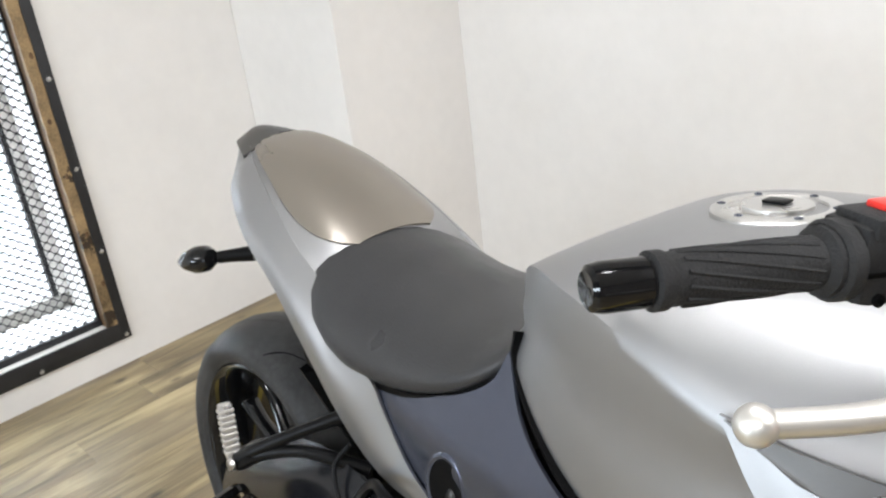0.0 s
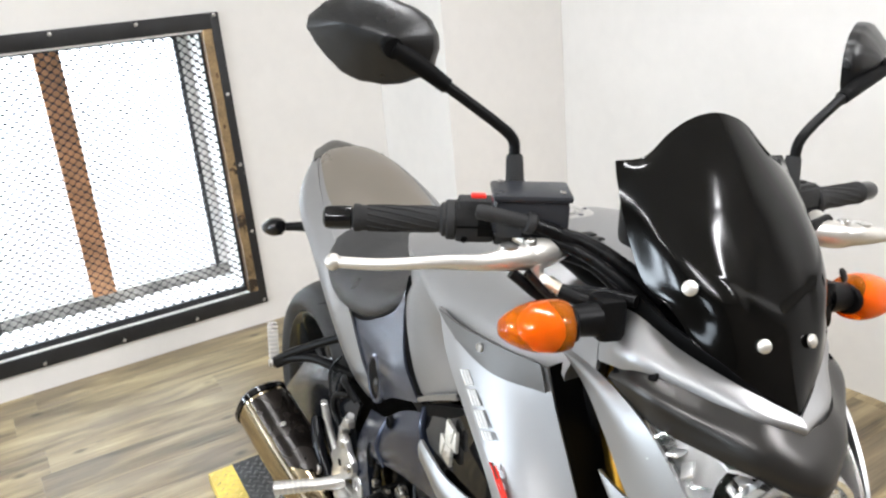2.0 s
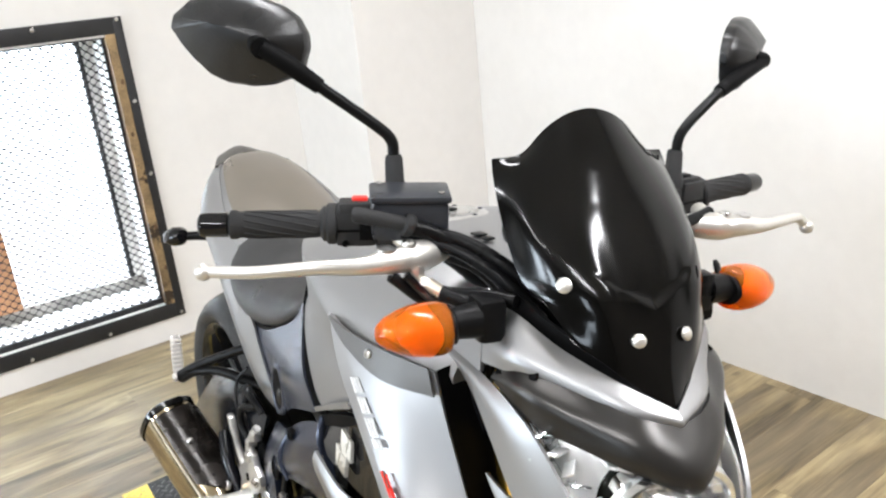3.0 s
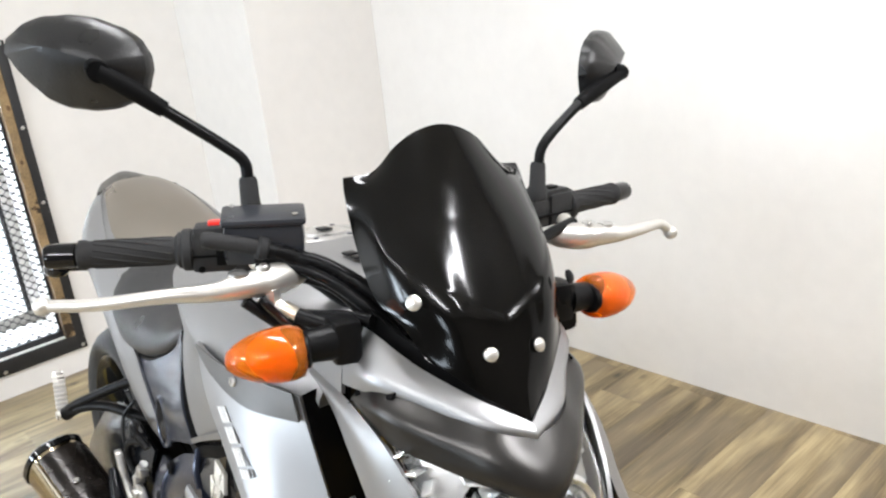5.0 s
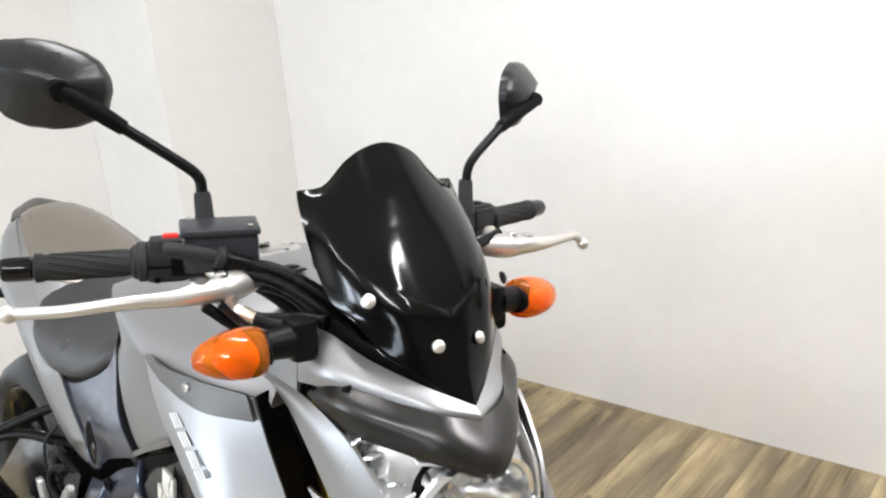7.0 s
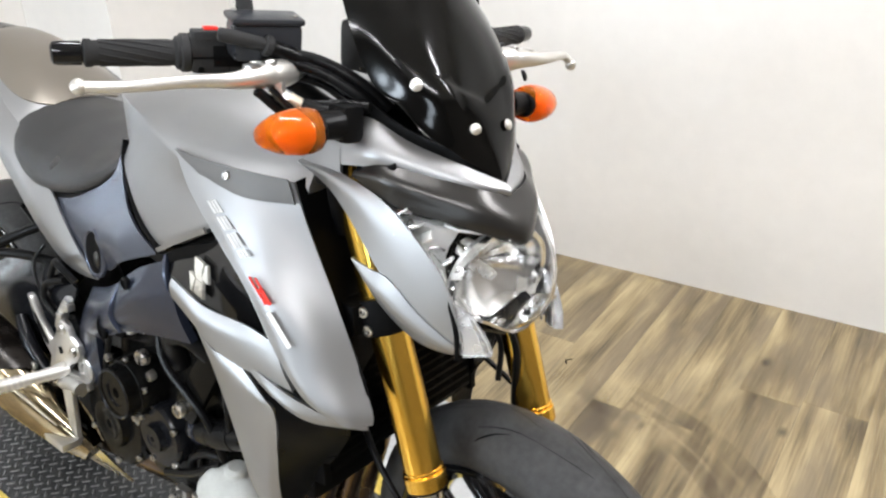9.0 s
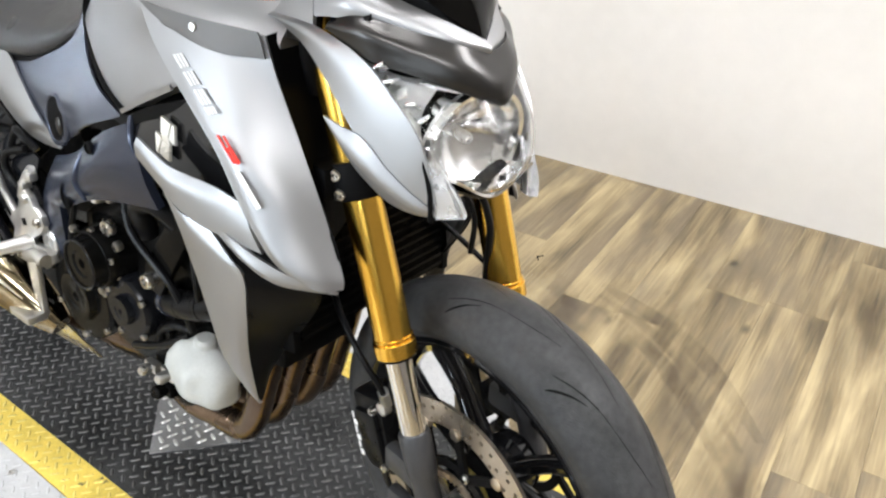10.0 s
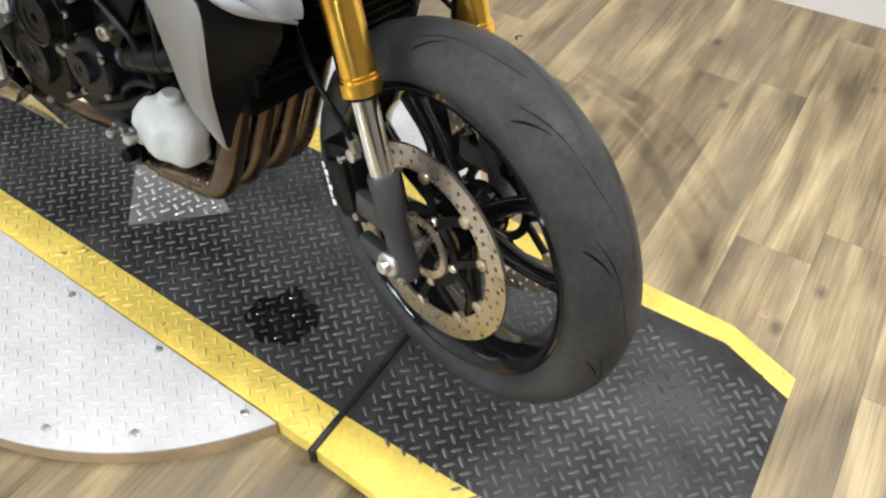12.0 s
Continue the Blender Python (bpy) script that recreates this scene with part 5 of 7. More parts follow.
def can_strip(a0, a1, d0, d1, grow, n=14):
    rows = []
    for i in range(n):
        a = a0 + (a1 - a0) * i / (n - 1)
        c, s = math.cos(a), math.sin(a)
        q = (abs(c) ** 2.7 + abs(s) ** 2.7) ** (-1 / 2.7)
        near = d0 + 0.045 * abs(i / (n - 1) * 2 - 1) ** 1.5
        rows.append([mf + mz * d + mo * ((0.0503 + grow) * c * q) + mu * ((0.0547 + grow) * s * q) for d in (near, (near + d1) / 2, d1)])
    return rows


part("heat_shield", shell(can_strip(radians(42), radians(168), 0.10, L - 0.02, 0.0025), 30, 10, 0.002, side=(0, -0.3, 1)), scorched, muff, "dark scorched heat shield on the muffler")
part("can_crease", pipe([mf + mz * d + mo * (r * 1.02) + mu * (r * 0.83) for d, r in ((0.0, 0.034), (0.05, 0.040), (0.12, 0.0440), (L - 0.02, 0.0455))], [0.001, 0.003, 0.003, 0.002], seg=8), belly_steel, muff)
part("shield_screw", bolt(mf + mz * (L - 0.10) + mu * 0.0575 + mo * 0.015, (0.1, -0.3, 0.9), 0.006, 0.004), bolt_steel, muff)
part("exhaust_strap", pipe([(-1.02, -0.185, 0.475), (-0.985, -0.192, 0.440), (-0.955, -0.190, 0.405), (-0.925, -0.185, 0.375)], [0.010, 0.013, 0.012, 0.009], seg=12), swing_black, bike, "dark exhaust strap")
for q in ((-0.950, -0.203, 0.404), (-0.905, -0.198, 0.398)):
    part("strap_bolt", bolt(q, (0, -1, 0.2), 0.010, 0.007), bolt_steel, bike)

# --- overflow bottle
bt_m = Matrix.Translation((-0.452, -0.152, 0.305)) @ Matrix.Rotation(radians(8), 4, "Y")
bt = lathe([(0.024, 0.0), (0.046, 0.005), (0.058, 0.020), (0.0595, 0.036), (0.060, 0.044), (0.0585, 0.055), (0.053, 0.069), (0.040, 0.082), (0.027, 0.090), (0.020, 0.094), (0.019, 0.100)], bt_m @ Matrix.Diagonal((1.08, 0.74, 1, 1)), 40)
for v in bt.verts:
    v.co += Vector((noise.noise(v.co * 34), noise.noise(v.co * 31 + Vector((3, 1, 2))), noise.noise(v.co * 27 + Vector((7, 5, 1))))) * 0.0075
bottle = part("overflow_bottle", bt, bottle_white, bike, "white plastic coolant overflow bottle")
part("bottle_cap", lathe([(0.017, 0.094), (0.017, 0.105), (0.013, 0.109), (0.0001, 0.109)], bt_m, 20), bottle_white, bottle, "white bottle cap")
part("bottle_hose", pipe([(-0.468, -0.15, 0.408), (-0.50, -0.16, 0.408), (-0.54, -0.158, 0.38), (-0.555, -0.15, 0.34)], 0.007, seg=10), black, bottle)

# --- right foot rest and brake pedal
bracket = part("footrest_bracket", slab([(-0.950, 0.548), (-0.938, 0.545), (-0.912, 0.505), (-0.886, 0.478), (-0.868, 0.492), (-0.852, 0.522), (-0.838, 0.536), (-0.820, 0.526), (-0.812, 0.510), (-0.792, 0.500), (-0.786, 0.484), (-0.800, 0.466), (-0.826, 0.450), (-0.842, 0.434), (-0.800, 0.438), (-0.778, 0.434), (-0.774, 0.420), (-0.790, 0.410), (-0.836, 0.404), (-0.866, 0.386), (-0.892, 0.386), (-0.908, 0.400), (-0.902, 0.424), (-0.892, 0.446), (-0.912, 0.468), (-0.936, 0.505)], 0.012, Matrix(((1, 0, 0, 0), (0, 0, -1, -0.185), (0, 1, 0, 0), (0, 0, 0, 1))), 0.003), alloy, bike, "polished alloy footrest bracket")
part("bracket_slot", slab([(-0.932, 0.518), (-0.926, 0.516), (-0.892, 0.474), (-0.896, 0.466), (-0.916, 0.482)], 0.002, Matrix(((1, 0, 0, 0), (0, 0, -1, -0.1965), (0, 1, 0, 0), (0, 0, 0, 1)))), matt_black, bracket)
part("bracket_slot", slab([(-0.857, 0.476), (-0.847, 0.480), (-0.843, 0.468), (-0.853, 0.464)], 0.002, Matrix(((1, 0, 0, 0), (0, 0, -1, -0.1965), (0, 1, 0, 0), (0, 0, 0, 1)))), matt_black, bracket)
part("footrest", pipe([(-0.845, -0.19, 0.435), (-0.86, -0.235, 0.432), (-0.895, -0.305, 0.424)], [0.016, 0.011, 0.013], seg=12), alloy, bracket, "ribbed alloy footrest")
part("footrest_feeler", pipe([(-0.893, -0.300, 0.420), (-0.897, -0.303, 0.385)], 0.004, seg=8), alloy, bracket)
part("footrest_rib", joined(*[pipe([(-0.862 - 0.0085 * k * 0.5, -0.240 - 0.0085 * k, 0.4318 - 0.001 * k), (-0.863 - 0.0085 * k * 0.5, -0.2435 - 0.0085 * k, 0.4316 - 0.001 * k)], 0.0128, seg=10) for k in range(7)]), lever_alloy, bracket)
part("brake_pedal", pipe([(-0.845, -0.200, 0.412), (-0.81, -0.205, 0.424), (-0.778, -0.206, 0.426)], [0.013, 0.011, 0.013], seg=12), alloy, bracket)
part("brake_arm", joined(slab([(-0.858, 0.405), (-0.826, 0.408), (-0.830, 0.300), (-0.852, 0.298)], 0.010, Matrix(((1, 0, 0, 0), (0, 0, -1, -0.192), (0, 1, 0, 0), (0, 0, 0, 1))), 0.002), block(-0.892, -0.232, 0.286, -0.828, -0.190, 0.302, 0.004)), alloy, bracket, "alloy brake pedal arm")
for x, z in ((-0.832, 0.520), (-0.803, 0.486), (-0.788, 0.424), (-0.880, 0.404)):
    part("bracket_bolt", bolt((x, -0.196, z), (0, -1, 0), 0.009, 0.008), bolt_steel, bracket)
part("rear_master_cylinder", joined(pipe([(-0.826, -0.183, 0.572), (-0.848, -0.186, 0.540), (-0.866, -0.188, 0.510)], [0.007, 0.009, 0.006], seg=12), block(-0.838, -0.193, 0.552, -0.816, -0.178, 0.566, 0.003), block(-0.852, -0.197, 0.532, -0.836, -0.18, 0.545, 0.003)), alloy, bracket, "alloy rear brake cylinder")
part("bracket_hose", pipe([(-0.80, -0.18, 0.61), (-0.83, -0.19, 0.635), (-0.875, -0.175, 0.62), (-0.93, -0.165, 0.56)], 0.006, seg=8), black, bracket)

# --- swing arm, rear hanger, rear wheel
RW = Vector((-1.36, 0, 0.318))
swing = part("swing_arm", joined(*[shell([[(-0.72, -0.10 * s, 0.46), (-0.90, -0.125 * s, 0.45), (-1.10, -0.13 * s, 0.40), (-1.38, -0.13 * s, 0.345)], [(-0.72, -0.105 * s, 0.36), (-0.90, -0.13 * s, 0.33), (-1.10, -0.135 * s, 0.31), (-1.38, -0.135 * s, 0.295)]], 6, 16, 0.03, side=(0, -s, 0)) for s in (1, -1)], block(-0.86, -0.12, 0.37, -0.78, 0.12, 0.45, 0.01)), engine_black, bike, "black swing arm")
part("hugger", shell([[(-0.98, -0.09, 0.52), (-1.0, 0, 0.55), (-0.98, 0.09, 0.52)], [(-1.07, -0.095, 0.585), (-1.09, 0, 0.61), (-1.07, 0.095, 0.585)], [(-1.16, -0.095, 0.635), (-1.17, 0, 0.655), (-1.16, 0.095, 0.635)]], 10, 12, 0.004, side=(1, 0, 1)), black, swing, "black rear hugger")
both("swing_shield", [[(-1.36, -0.118, 0.415), (-1.26, -0.128, 0.485), (-1.158, -0.134, 0.538), (-1.08, -0.142, 0.572), (-1.004, -0.150, 0.594), (-0.925, -0.156, 0.594), (-0.850, -0.156, 0.575)],
                      [(-1.37, -0.146, 0.37), (-1.26, -0.160, 0.435), (-1.158, -0.168, 0.488), (-1.08, -0.174, 0.525), (-1.004, -0.176, 0.545), (-0.925, -0.174, 0.545), (-0.850, -0.166, 0.535)],
                      [(-1.37, -0.152, 0.32), (-1.26, -0.166, 0.36), (-1.158, -0.174, 0.405), (-1.08, -0.178, 0.440), (-1.004, -0.172, 0.462), (-0.925, -0.160, 0.475), (-0.850, -0.158, 0.49)],
                      [(-1.36, -0.140, 0.28), (-1.26, -0.150, 0.30), (-1.158, -0.158, 0.325), (-1.08, -0.162, 0.350), (-1.004, -0.160, 0.375), (-0.925, -0.152, 0.39), (-0.850, -0.150, 0.41)]], swing_black, "satin black arched swing arm shell", nu=20, nv=30, thick=0.006)
part("brake_line", pipe([(-0.865, -0.168, 0.590), (-0.905, -0.180, 0.575), (-0.915, -0.182, 0.545), (-0.890, -0.178, 0.520), (-0.850, -0.180, 0.525)], 0.0065, seg=10), black, bike)
part("brake_line", pipe([(-0.955, -0.150, 0.625), (-0.965, -0.168, 0.598), (-0.945, -0.178, 0.565), (-0.915, -0.180, 0.550)], 0.003, seg=8), black, bike)
hanger = part("rear_peg_hanger", joined(pipe([(-0.955, -0.125, 0.665), (-1.00, -0.165, 0.640), (-1.06, -0.215, 0.603), (-1.095, -0.235, 0.575)], [0.010, 0.0085, 0.009, 0.012], seg=10), pipe([(-0.94, -0.13, 0.585), (-1.01, -0.18, 0.602), (-1.06, -0.215, 0.592), (-1.095, -0.235, 0.572)], [0.010, 0.009, 0.009, 0.012], seg=10)), black, bike, "black rear footrest hanger")
peg_m = along((-1.105, -0.238, 0.572), (-1.128, -0.232, 0.655))
peg = part("rear_footrest", block(-0.009, -0.008, 0.0, 0.009, 0.008, 0.078, 0.004, peg_m), alloy, hanger, "folded ribbed rear footrest")
for k in range(8):
    part("peg_rib", block(-0.0105, -0.0095, 0.010 + 0.008 * k, 0.0105, 0.0095, 0.014 + 0.008 * k, 0.0012, peg_m), lever_alloy, peg)
part("hanger_bolt", bolt((-1.092, -0.246, 0.575), (0, -1, 0), 0.008, 0.006), bolt_steel, hanger)


def tyre_profile(R, w):
    rows = [(R * 0.762, 0.77 * w), (R * 0.785, 0.91 * w), (R * 0.832, 1.0 * w), (R * 0.875, 0.97 * w), (R * 0.925, 0.83 * w), (R * 0.962, 0.60 * w), (R * 0.987, 0.33 * w), (R, 0.0)]
    return [(r, -y) for r, y in rows] + [(r, y) for r, y in reversed(rows[:-1])] + [(R * 0.735, 0.72 * w), (R * 0.735, -0.72 * w)]


def crown(R, w, y):
    """The tyre's radius at y."""
    q = min(abs(y) / w, 0.97)
    pts = [(0.0, R), (0.33, R * 0.987), (0.60, R * 0.962), (0.83, R * 0.925), (0.97, R * 0.875)]
    for (a, ra), (b, rb) in zip(pts, pts[1:]):
        if q <= b:
            return ra + (rb - ra) * (q - a) / (b - a)
    return pts[-1][1]


AXLE = pose(0, 0, 0, 90)


def wheel(name, c, m, R, w, grooves, label):
    """Rim with its spokes, and the tyre with its grooves under it."""
    place = m @ Matrix.Translation(c) @ AXLE
    rr = R * 0.772
    hw = 0.83 * w
    rim_bm = lathe([(rr, hw), (rr - 0.004, hw + 0.003), (rr - 0.012, hw), (rr - 0.020, hw * 0.72), (rr - 0.034, hw * 0.35), (rr - 0.036, 0), (rr - 0.034, -hw * 0.35), (rr - 0.020, -hw * 0.72), (rr - 0.012, -hw), (rr - 0.004, -hw - 0.003), (rr, -hw)], None, 72, closed=True)
    rim = part(name, rim_bm, rim_mat, bike, label, place, angle=50)
    for k in range(3):
        for s in (-1, 1):
            a = math.tau * k / 3 + 0.4
            b = a + s * 0.30
            p0 = Vector((0.036 * math.cos(a + s * 0.35), 0.036 * math.sin(a + s * 0.35), 0))
            p1 = Vector(((rr - 0.030) * math.cos(b), (rr - 0.030) * math.sin(b), 0))
            pm = p0.lerp(p1, 0.55) + Vector((-math.sin(a), math.cos(a), 0)) * s * 0.010
            sp = pipe([p0, pm, p1], [0.018, 0.012, 0.015], 14, 10)
            sp.transform(Matrix.Diagonal((1, 1, 1.25, 1)))
            part("spoke", sp, rim_mat, rim, "", place)
    part("hub", lathe([(0.045, -0.05), (0.048, -0.03), (0.036, -0.02), (0.036, 0.02), (0.048, 0.03), (0.045, 0.05)], None, 28), rim_mat, rim, "", place)
    tyre = part("tyre", lathe(tyre_profile(R, w), None, 96, closed=True), tyre_mat, rim, "black sport tyre with curved grooves", place, angle=50)
    for k in range(grooves):
        a0 = math.tau * k / grooves
        for s in (-1, 1):
            a1 = a0 + (0 if s > 0 else math.pi / grooves)
            rows = []
            for e in (-1, 1):
                row = []
                for i in range(9):
                    u = i / 8
                    y = s * w * (0.08 + 0.52 * u ** 1.3 + 0.05 * math.sin(u * math.tau))
                    a = a1 + 0.56 * u
                    wide = 0.0036 * math.sin(math.pi * min(max(u, 0.04), 0.97)) ** 0.5
                    r = crown(R, w, y) + 0.0004
                    row.append((r * math.cos(a + e * wide / r), r * math.sin(a + e * wide / r), y))
                rows.append(row)
            g = bmesh.new()
            va, vb = ([g.verts.new(p) for p in row] for row in rows)
            for i in range(8):
                g.faces.new((va[i], va[i + 1], vb[i + 1], vb[i]))
            part("tread_groove", g, groove_mat, rim, "", place)
    for k in range(grooves):
        for s in (-1, 1):
            a1 = math.tau * (k + (0.62 if s > 0 else 0.12)) / grooves
            rows = []
            for e in (-1, 1):
                row = []
                for i in range(7):
                    u = i / 6
                    y = s * w * (0.46 + 0.38 * u)
                    a = a1 + 0.20 * u - 0.05 * u * u
                    wide = 0.0028 * math.sin(math.pi * min(max(u, 0.04), 0.97)) ** 0.5
                    r = crown(R, w, y) + 0.0004
                    row.append((r * math.cos(a + e * wide / r), r * math.sin(a + e * wide / r), y))
                rows.append(row)
            g = bmesh.new()
            va, vb = ([g.verts.new(p) for p in row] for row in rows)
            for i in range(6):
                g.faces.new((va[i], va[i + 1], vb[i + 1], vb[i]))
            part("tread_groove", g, groove_mat, rim, "", place)
    return rim, place


rear, _ = wheel("rear_wheel", RW, Matrix.Identity(4), 0.300, 0.086, 8, "black rear wheel")
front, FW = wheel("front_wheel", (0, 0, 0), FORK, 0.298, 0.058, 10, "gloss black front wheel with split spokes")


def perforated(r0, r1, thick, nr, na, holes, hole_r):
    """A brake ring; holes lists the cells that are pierced."""
    bm = bmesh.new()
    grid = {}
    for f, z in ((0, -thick / 2), (1, thick / 2)):
        for i in range(nr + 1):
            for k in range(na):
                r, a = r0 + (r1 - r0) * i / nr, math.tau * k / na
                grid[f, i, k] = bm.verts.new((r * math.cos(a), r * math.sin(a), z))
    for i in range(nr):
        for k in range(na):
            k2 = (k + 1) % na
            if (i, k % 6) not in holes:
                for f in (0, 1):
                    bm.faces.new((grid[f, i, k], grid[f, i + 1, k], grid[f, i + 1, k2], grid[f, i, k2]))
                continue
            r, a = r0 + (r1 - r0) * (i + 0.5) / nr, math.tau * (k + 0.5) / na
            rad, tan = Vector((math.cos(a), math.sin(a), 0)), Vector((-math.sin(a), math.cos(a), 0))
            rings = []
            for f, z in ((0, -thick / 2), (1, thick / 2)):
                c = Vector((r * math.cos(a), r * math.sin(a), z))
                o = [bm.verts.new(c + hole_r * (rad * math.cos(q) + tan * math.sin(q))) for q in (math.tau * (e + 0.5) / 8 for e in range(8))]
                rings.append(o)
                q = [grid[f, i + 1, k2], grid[f, i, k2], grid[f, i, k], grid[f, i + 1, k]]
                for e in range(4):
                    c0, c1 = q[e], q[(e + 1) % 4]
                    bm.faces.new((c0, o[(2 * e + 1) % 8], o[2 * e]))
                    bm.faces.new((c0, c1, o[(2 * e + 2) % 8], o[(2 * e + 1) % 8]))
            for e in range(8):
                bm.faces.new((rings[0][e], rings[0][(e + 1) % 8], rings[1][(e + 1) % 8], rings[1][e]))
    for i in (0, nr):
        for k in range(na):
            bm.faces.new((grid[0, i, k], grid[0, i, (k + 1) % na], grid[1, i, (k + 1) % na], grid[1, i, k]))
    return bm


HOLES = {(0, 0), (2, 1), (1, 3), (3, 2), (0, 4), (2, 5)}
for s in (-1, 1):
    dm = FORK @ Matrix.Translation((0, 0.072 * s, 0)) @ AXLE
    disc = part("brake_disc", perforated(0.119, 0.155, 0.005, 4, 96, HOLES, 0.0034), disc_steel, bike, "drilled brake disc with worn golden steel", dm, angle=30)
    arms = [lathe([(0.052, -0.003), (0.066, -0.003), (0.066, 0.003), (0.052, 0.003)], None, 40, closed=True)]
    for k in range(5):
        for d in (-1, 1):
            a, b = math.tau * k / 5, math.tau * k / 5 + d * 0.36
            p, q = Vector((0.060 * math.cos(a + d * 0.08), 0.060 * math.sin(a + d * 0.08), 0)), Vector((0.114 * math.cos(b), 0.114 * math.sin(b), 0))
            arms.append(block(-0.006, -0.003, 0, 0.006, 0.003, (q - p).length, 0, along(p, q)))
    part("disc_carrier", arms[0], black, disc, "black disc carrier ring", dm)
    for a in arms[1:]:
        part("carrier_arm", a, black, disc, "", dm)
    for k in range(10):
        a = math.tau * (k // 2) / 5 + (0.36 if k % 2 else -0.36)
        part("disc_button", lathe([(0.009, -0.0045), (0.009, 0.0045), (0.005, 0.006), (0.0001, 0.006), ], Matrix.Translation((0.116 * math.cos(a), 0.116 * math.sin(a), 0)) @ (Matrix.Identity(4) if s < 0 else Matrix.Rotation(math.pi, 4, "X")), 14), disc_steel, disc, "", dm)
        if k % 2 == 0:
            b = math.tau * (k // 2) / 5
            part("disc_bolt", lathe([(0.007, 0.002), (0.007, 0.007), (0.005, 0.009), (0.0001, 0.009)], Matrix.Translation((0.060 * math.cos(b), 0.060 * math.sin(b), 0)) @ (Matrix.Identity(4) if s < 0 else Matrix.Rotation(math.pi, 4, "X")), 12), bolt_steel, disc, "", dm)
slots = [lathe([(0.040, -0.002), (0.050, -0.002), (0.050, 0.002), (0.040, 0.002)], None, 48, closed=True)]
for k in range(36):
    a = math.tau * k / 36
    slots.append(block(-0.0045, -0.0012, 0.002, 0.0045, 0.0012, 0.0045, 0, Matrix.Translation((0.045 * math.cos(a), 0.045 * math.sin(a), 0)) @ Matrix.Rotation(a, 4, "Z")))
part("sensor_ring", joined(*slots), disc_steel, front, "slotted wheel sensor ring", FORK @ Matrix.Translation((0, -0.080, 0)) @ AXLE)


# --- fork
def leg(z, y):
    return Vector((0.0055 - 0.335 * z, y, z))


for s in (-1, 1):
    y = -0.118 if s < 0 else 0.080
    top = 0.64 if s < 0 else 0.58
    a, b = leg(0.0, y), leg(top, y)
    lm = along(a, b)
    L = (b - a).length
    g = L / top
    tube = part("fork_tube", lathe([(0.0225, 0.231 * g), (0.0238, 0.233 * g), (0.0242, 0.30 * g), (0.0240, L), (0.0001, L)], lm, 32), gold, bike, "gold anodised fork tube", FORK, angle=30)
    for z0, z1, rr in ((0.232, 0.250, 0.0270), (0.2525, 0.2555, 0.0256)):
        part("collar_ring", lathe([(0.0236, z0 * g), (rr - 0.0008, z0 * g), (rr, z0 * g + 0.0008), (rr, z1 * g - 0.0008), (rr - 0.0008, z1 * g), (0.0236, z1 * g)], lm, 40), gold, tube, "", FORK, angle=25)
    part("dust_seal", lathe([(0.0195, 0.226 * g), (0.0238, 0.228 * g), (0.0238, 0.236 * g), (0.0195, 0.236 * g)], lm, 28), black, tube, "", FORK)
    part("slider", lathe([(0.0172, 0.10 * g), (0.0172, 0.24 * g)], lm, 28), chrome, tube, "polished chrome slider", FORK)
    foot = joined(lathe([(0.0195, 0.128 * g), (0.0215, 0.123 * g), (0.0210, 0.075 * g), (0.0180, 0.06 * g), (0.0180, 0.02 * g), (0.0200, 0.0), (0.0180, -0.022 * g), (0.010, -0.028 * g), (0.0001, -0.028 * g)], lm, 24),
                  block(-0.085, y - 0.012, 0.035, -0.02, y + 0.010, 0.075, 0.008), block(-0.08, y - 0.012, -0.035, -0.01, y + 0.008, 0.0, 0.008))
    part("axle_foot", foot, material("grey_cast_foot", (0.045, 0.045, 0.047), 0.42, 0.2, vary=0.2, scale=14, bump=0.15), tube, "black cast axle foot", FORK)
    part("axle_nut", lathe([(0.019, 0.0), (0.019, 0.010), (0.016, 0.013), (0.011, 0.013), (0.011, 0.020), (0.009, 0.022), (0.0001, 0.022)], along((-0.004, y + 0.012 * s, 0.0), (-0.004, y + 1.0 * s, 0.0)), 24), alloy, tube, "bright axle nut", FORK)
    part("pinch_bolt", bolt((0.018, y + 0.014 * s, -0.018), (0.3, s, 0), 0.006, 0.006), bolt_steel, tube, "", FORK)
    cal = joined(block(-0.040, -0.022, -0.062, 0.026, 0.030, 0.062, 0.012), block(-0.030, -0.030, -0.04, 0.018, -0.015, 0.04, 0.008))
    cal_m = FORK @ Matrix.Translation((-0.122, 0.094 * s, 0.055)) @ Matrix.Rotation(radians(-18), 4, "Y") @ Matrix.Diagonal((1, -s, 1, 1))
    caliper = part("brake_caliper", cal, black, bike, "black radial brake caliper", cal_m)
    for dz in (-0.045, 0.045):
        part("caliper_bolt", bolt((0.015, -0.022, dz), (0, -1, 0), 0.006, 0.008), bolt_steel, caliper, "", cal_m)
    part("caliper_mark", joined(*[block(-0.033, -0.0305, -0.036 + 0.012 * k, -0.025 - 0.004 * (k % 2), -0.0295, -0.027 + 0.012 * k) for k in range(6)]), white_decal, caliper, "row of pale bars on the caliper", cal_m)
    part("brake_hose", pipe([(-0.105, 0.105 * s, 0.115), (-0.10, 0.125 * s, 0.165), (-0.135, 0.132 * s, 0.205), (-0.20, 0.118 * s, 0.245), (-0.27, 0.085 * s, 0.30), (-0.31, 0.06 * s, 0.36)], 0.0044, seg=10), black, caliper, "", FORK)
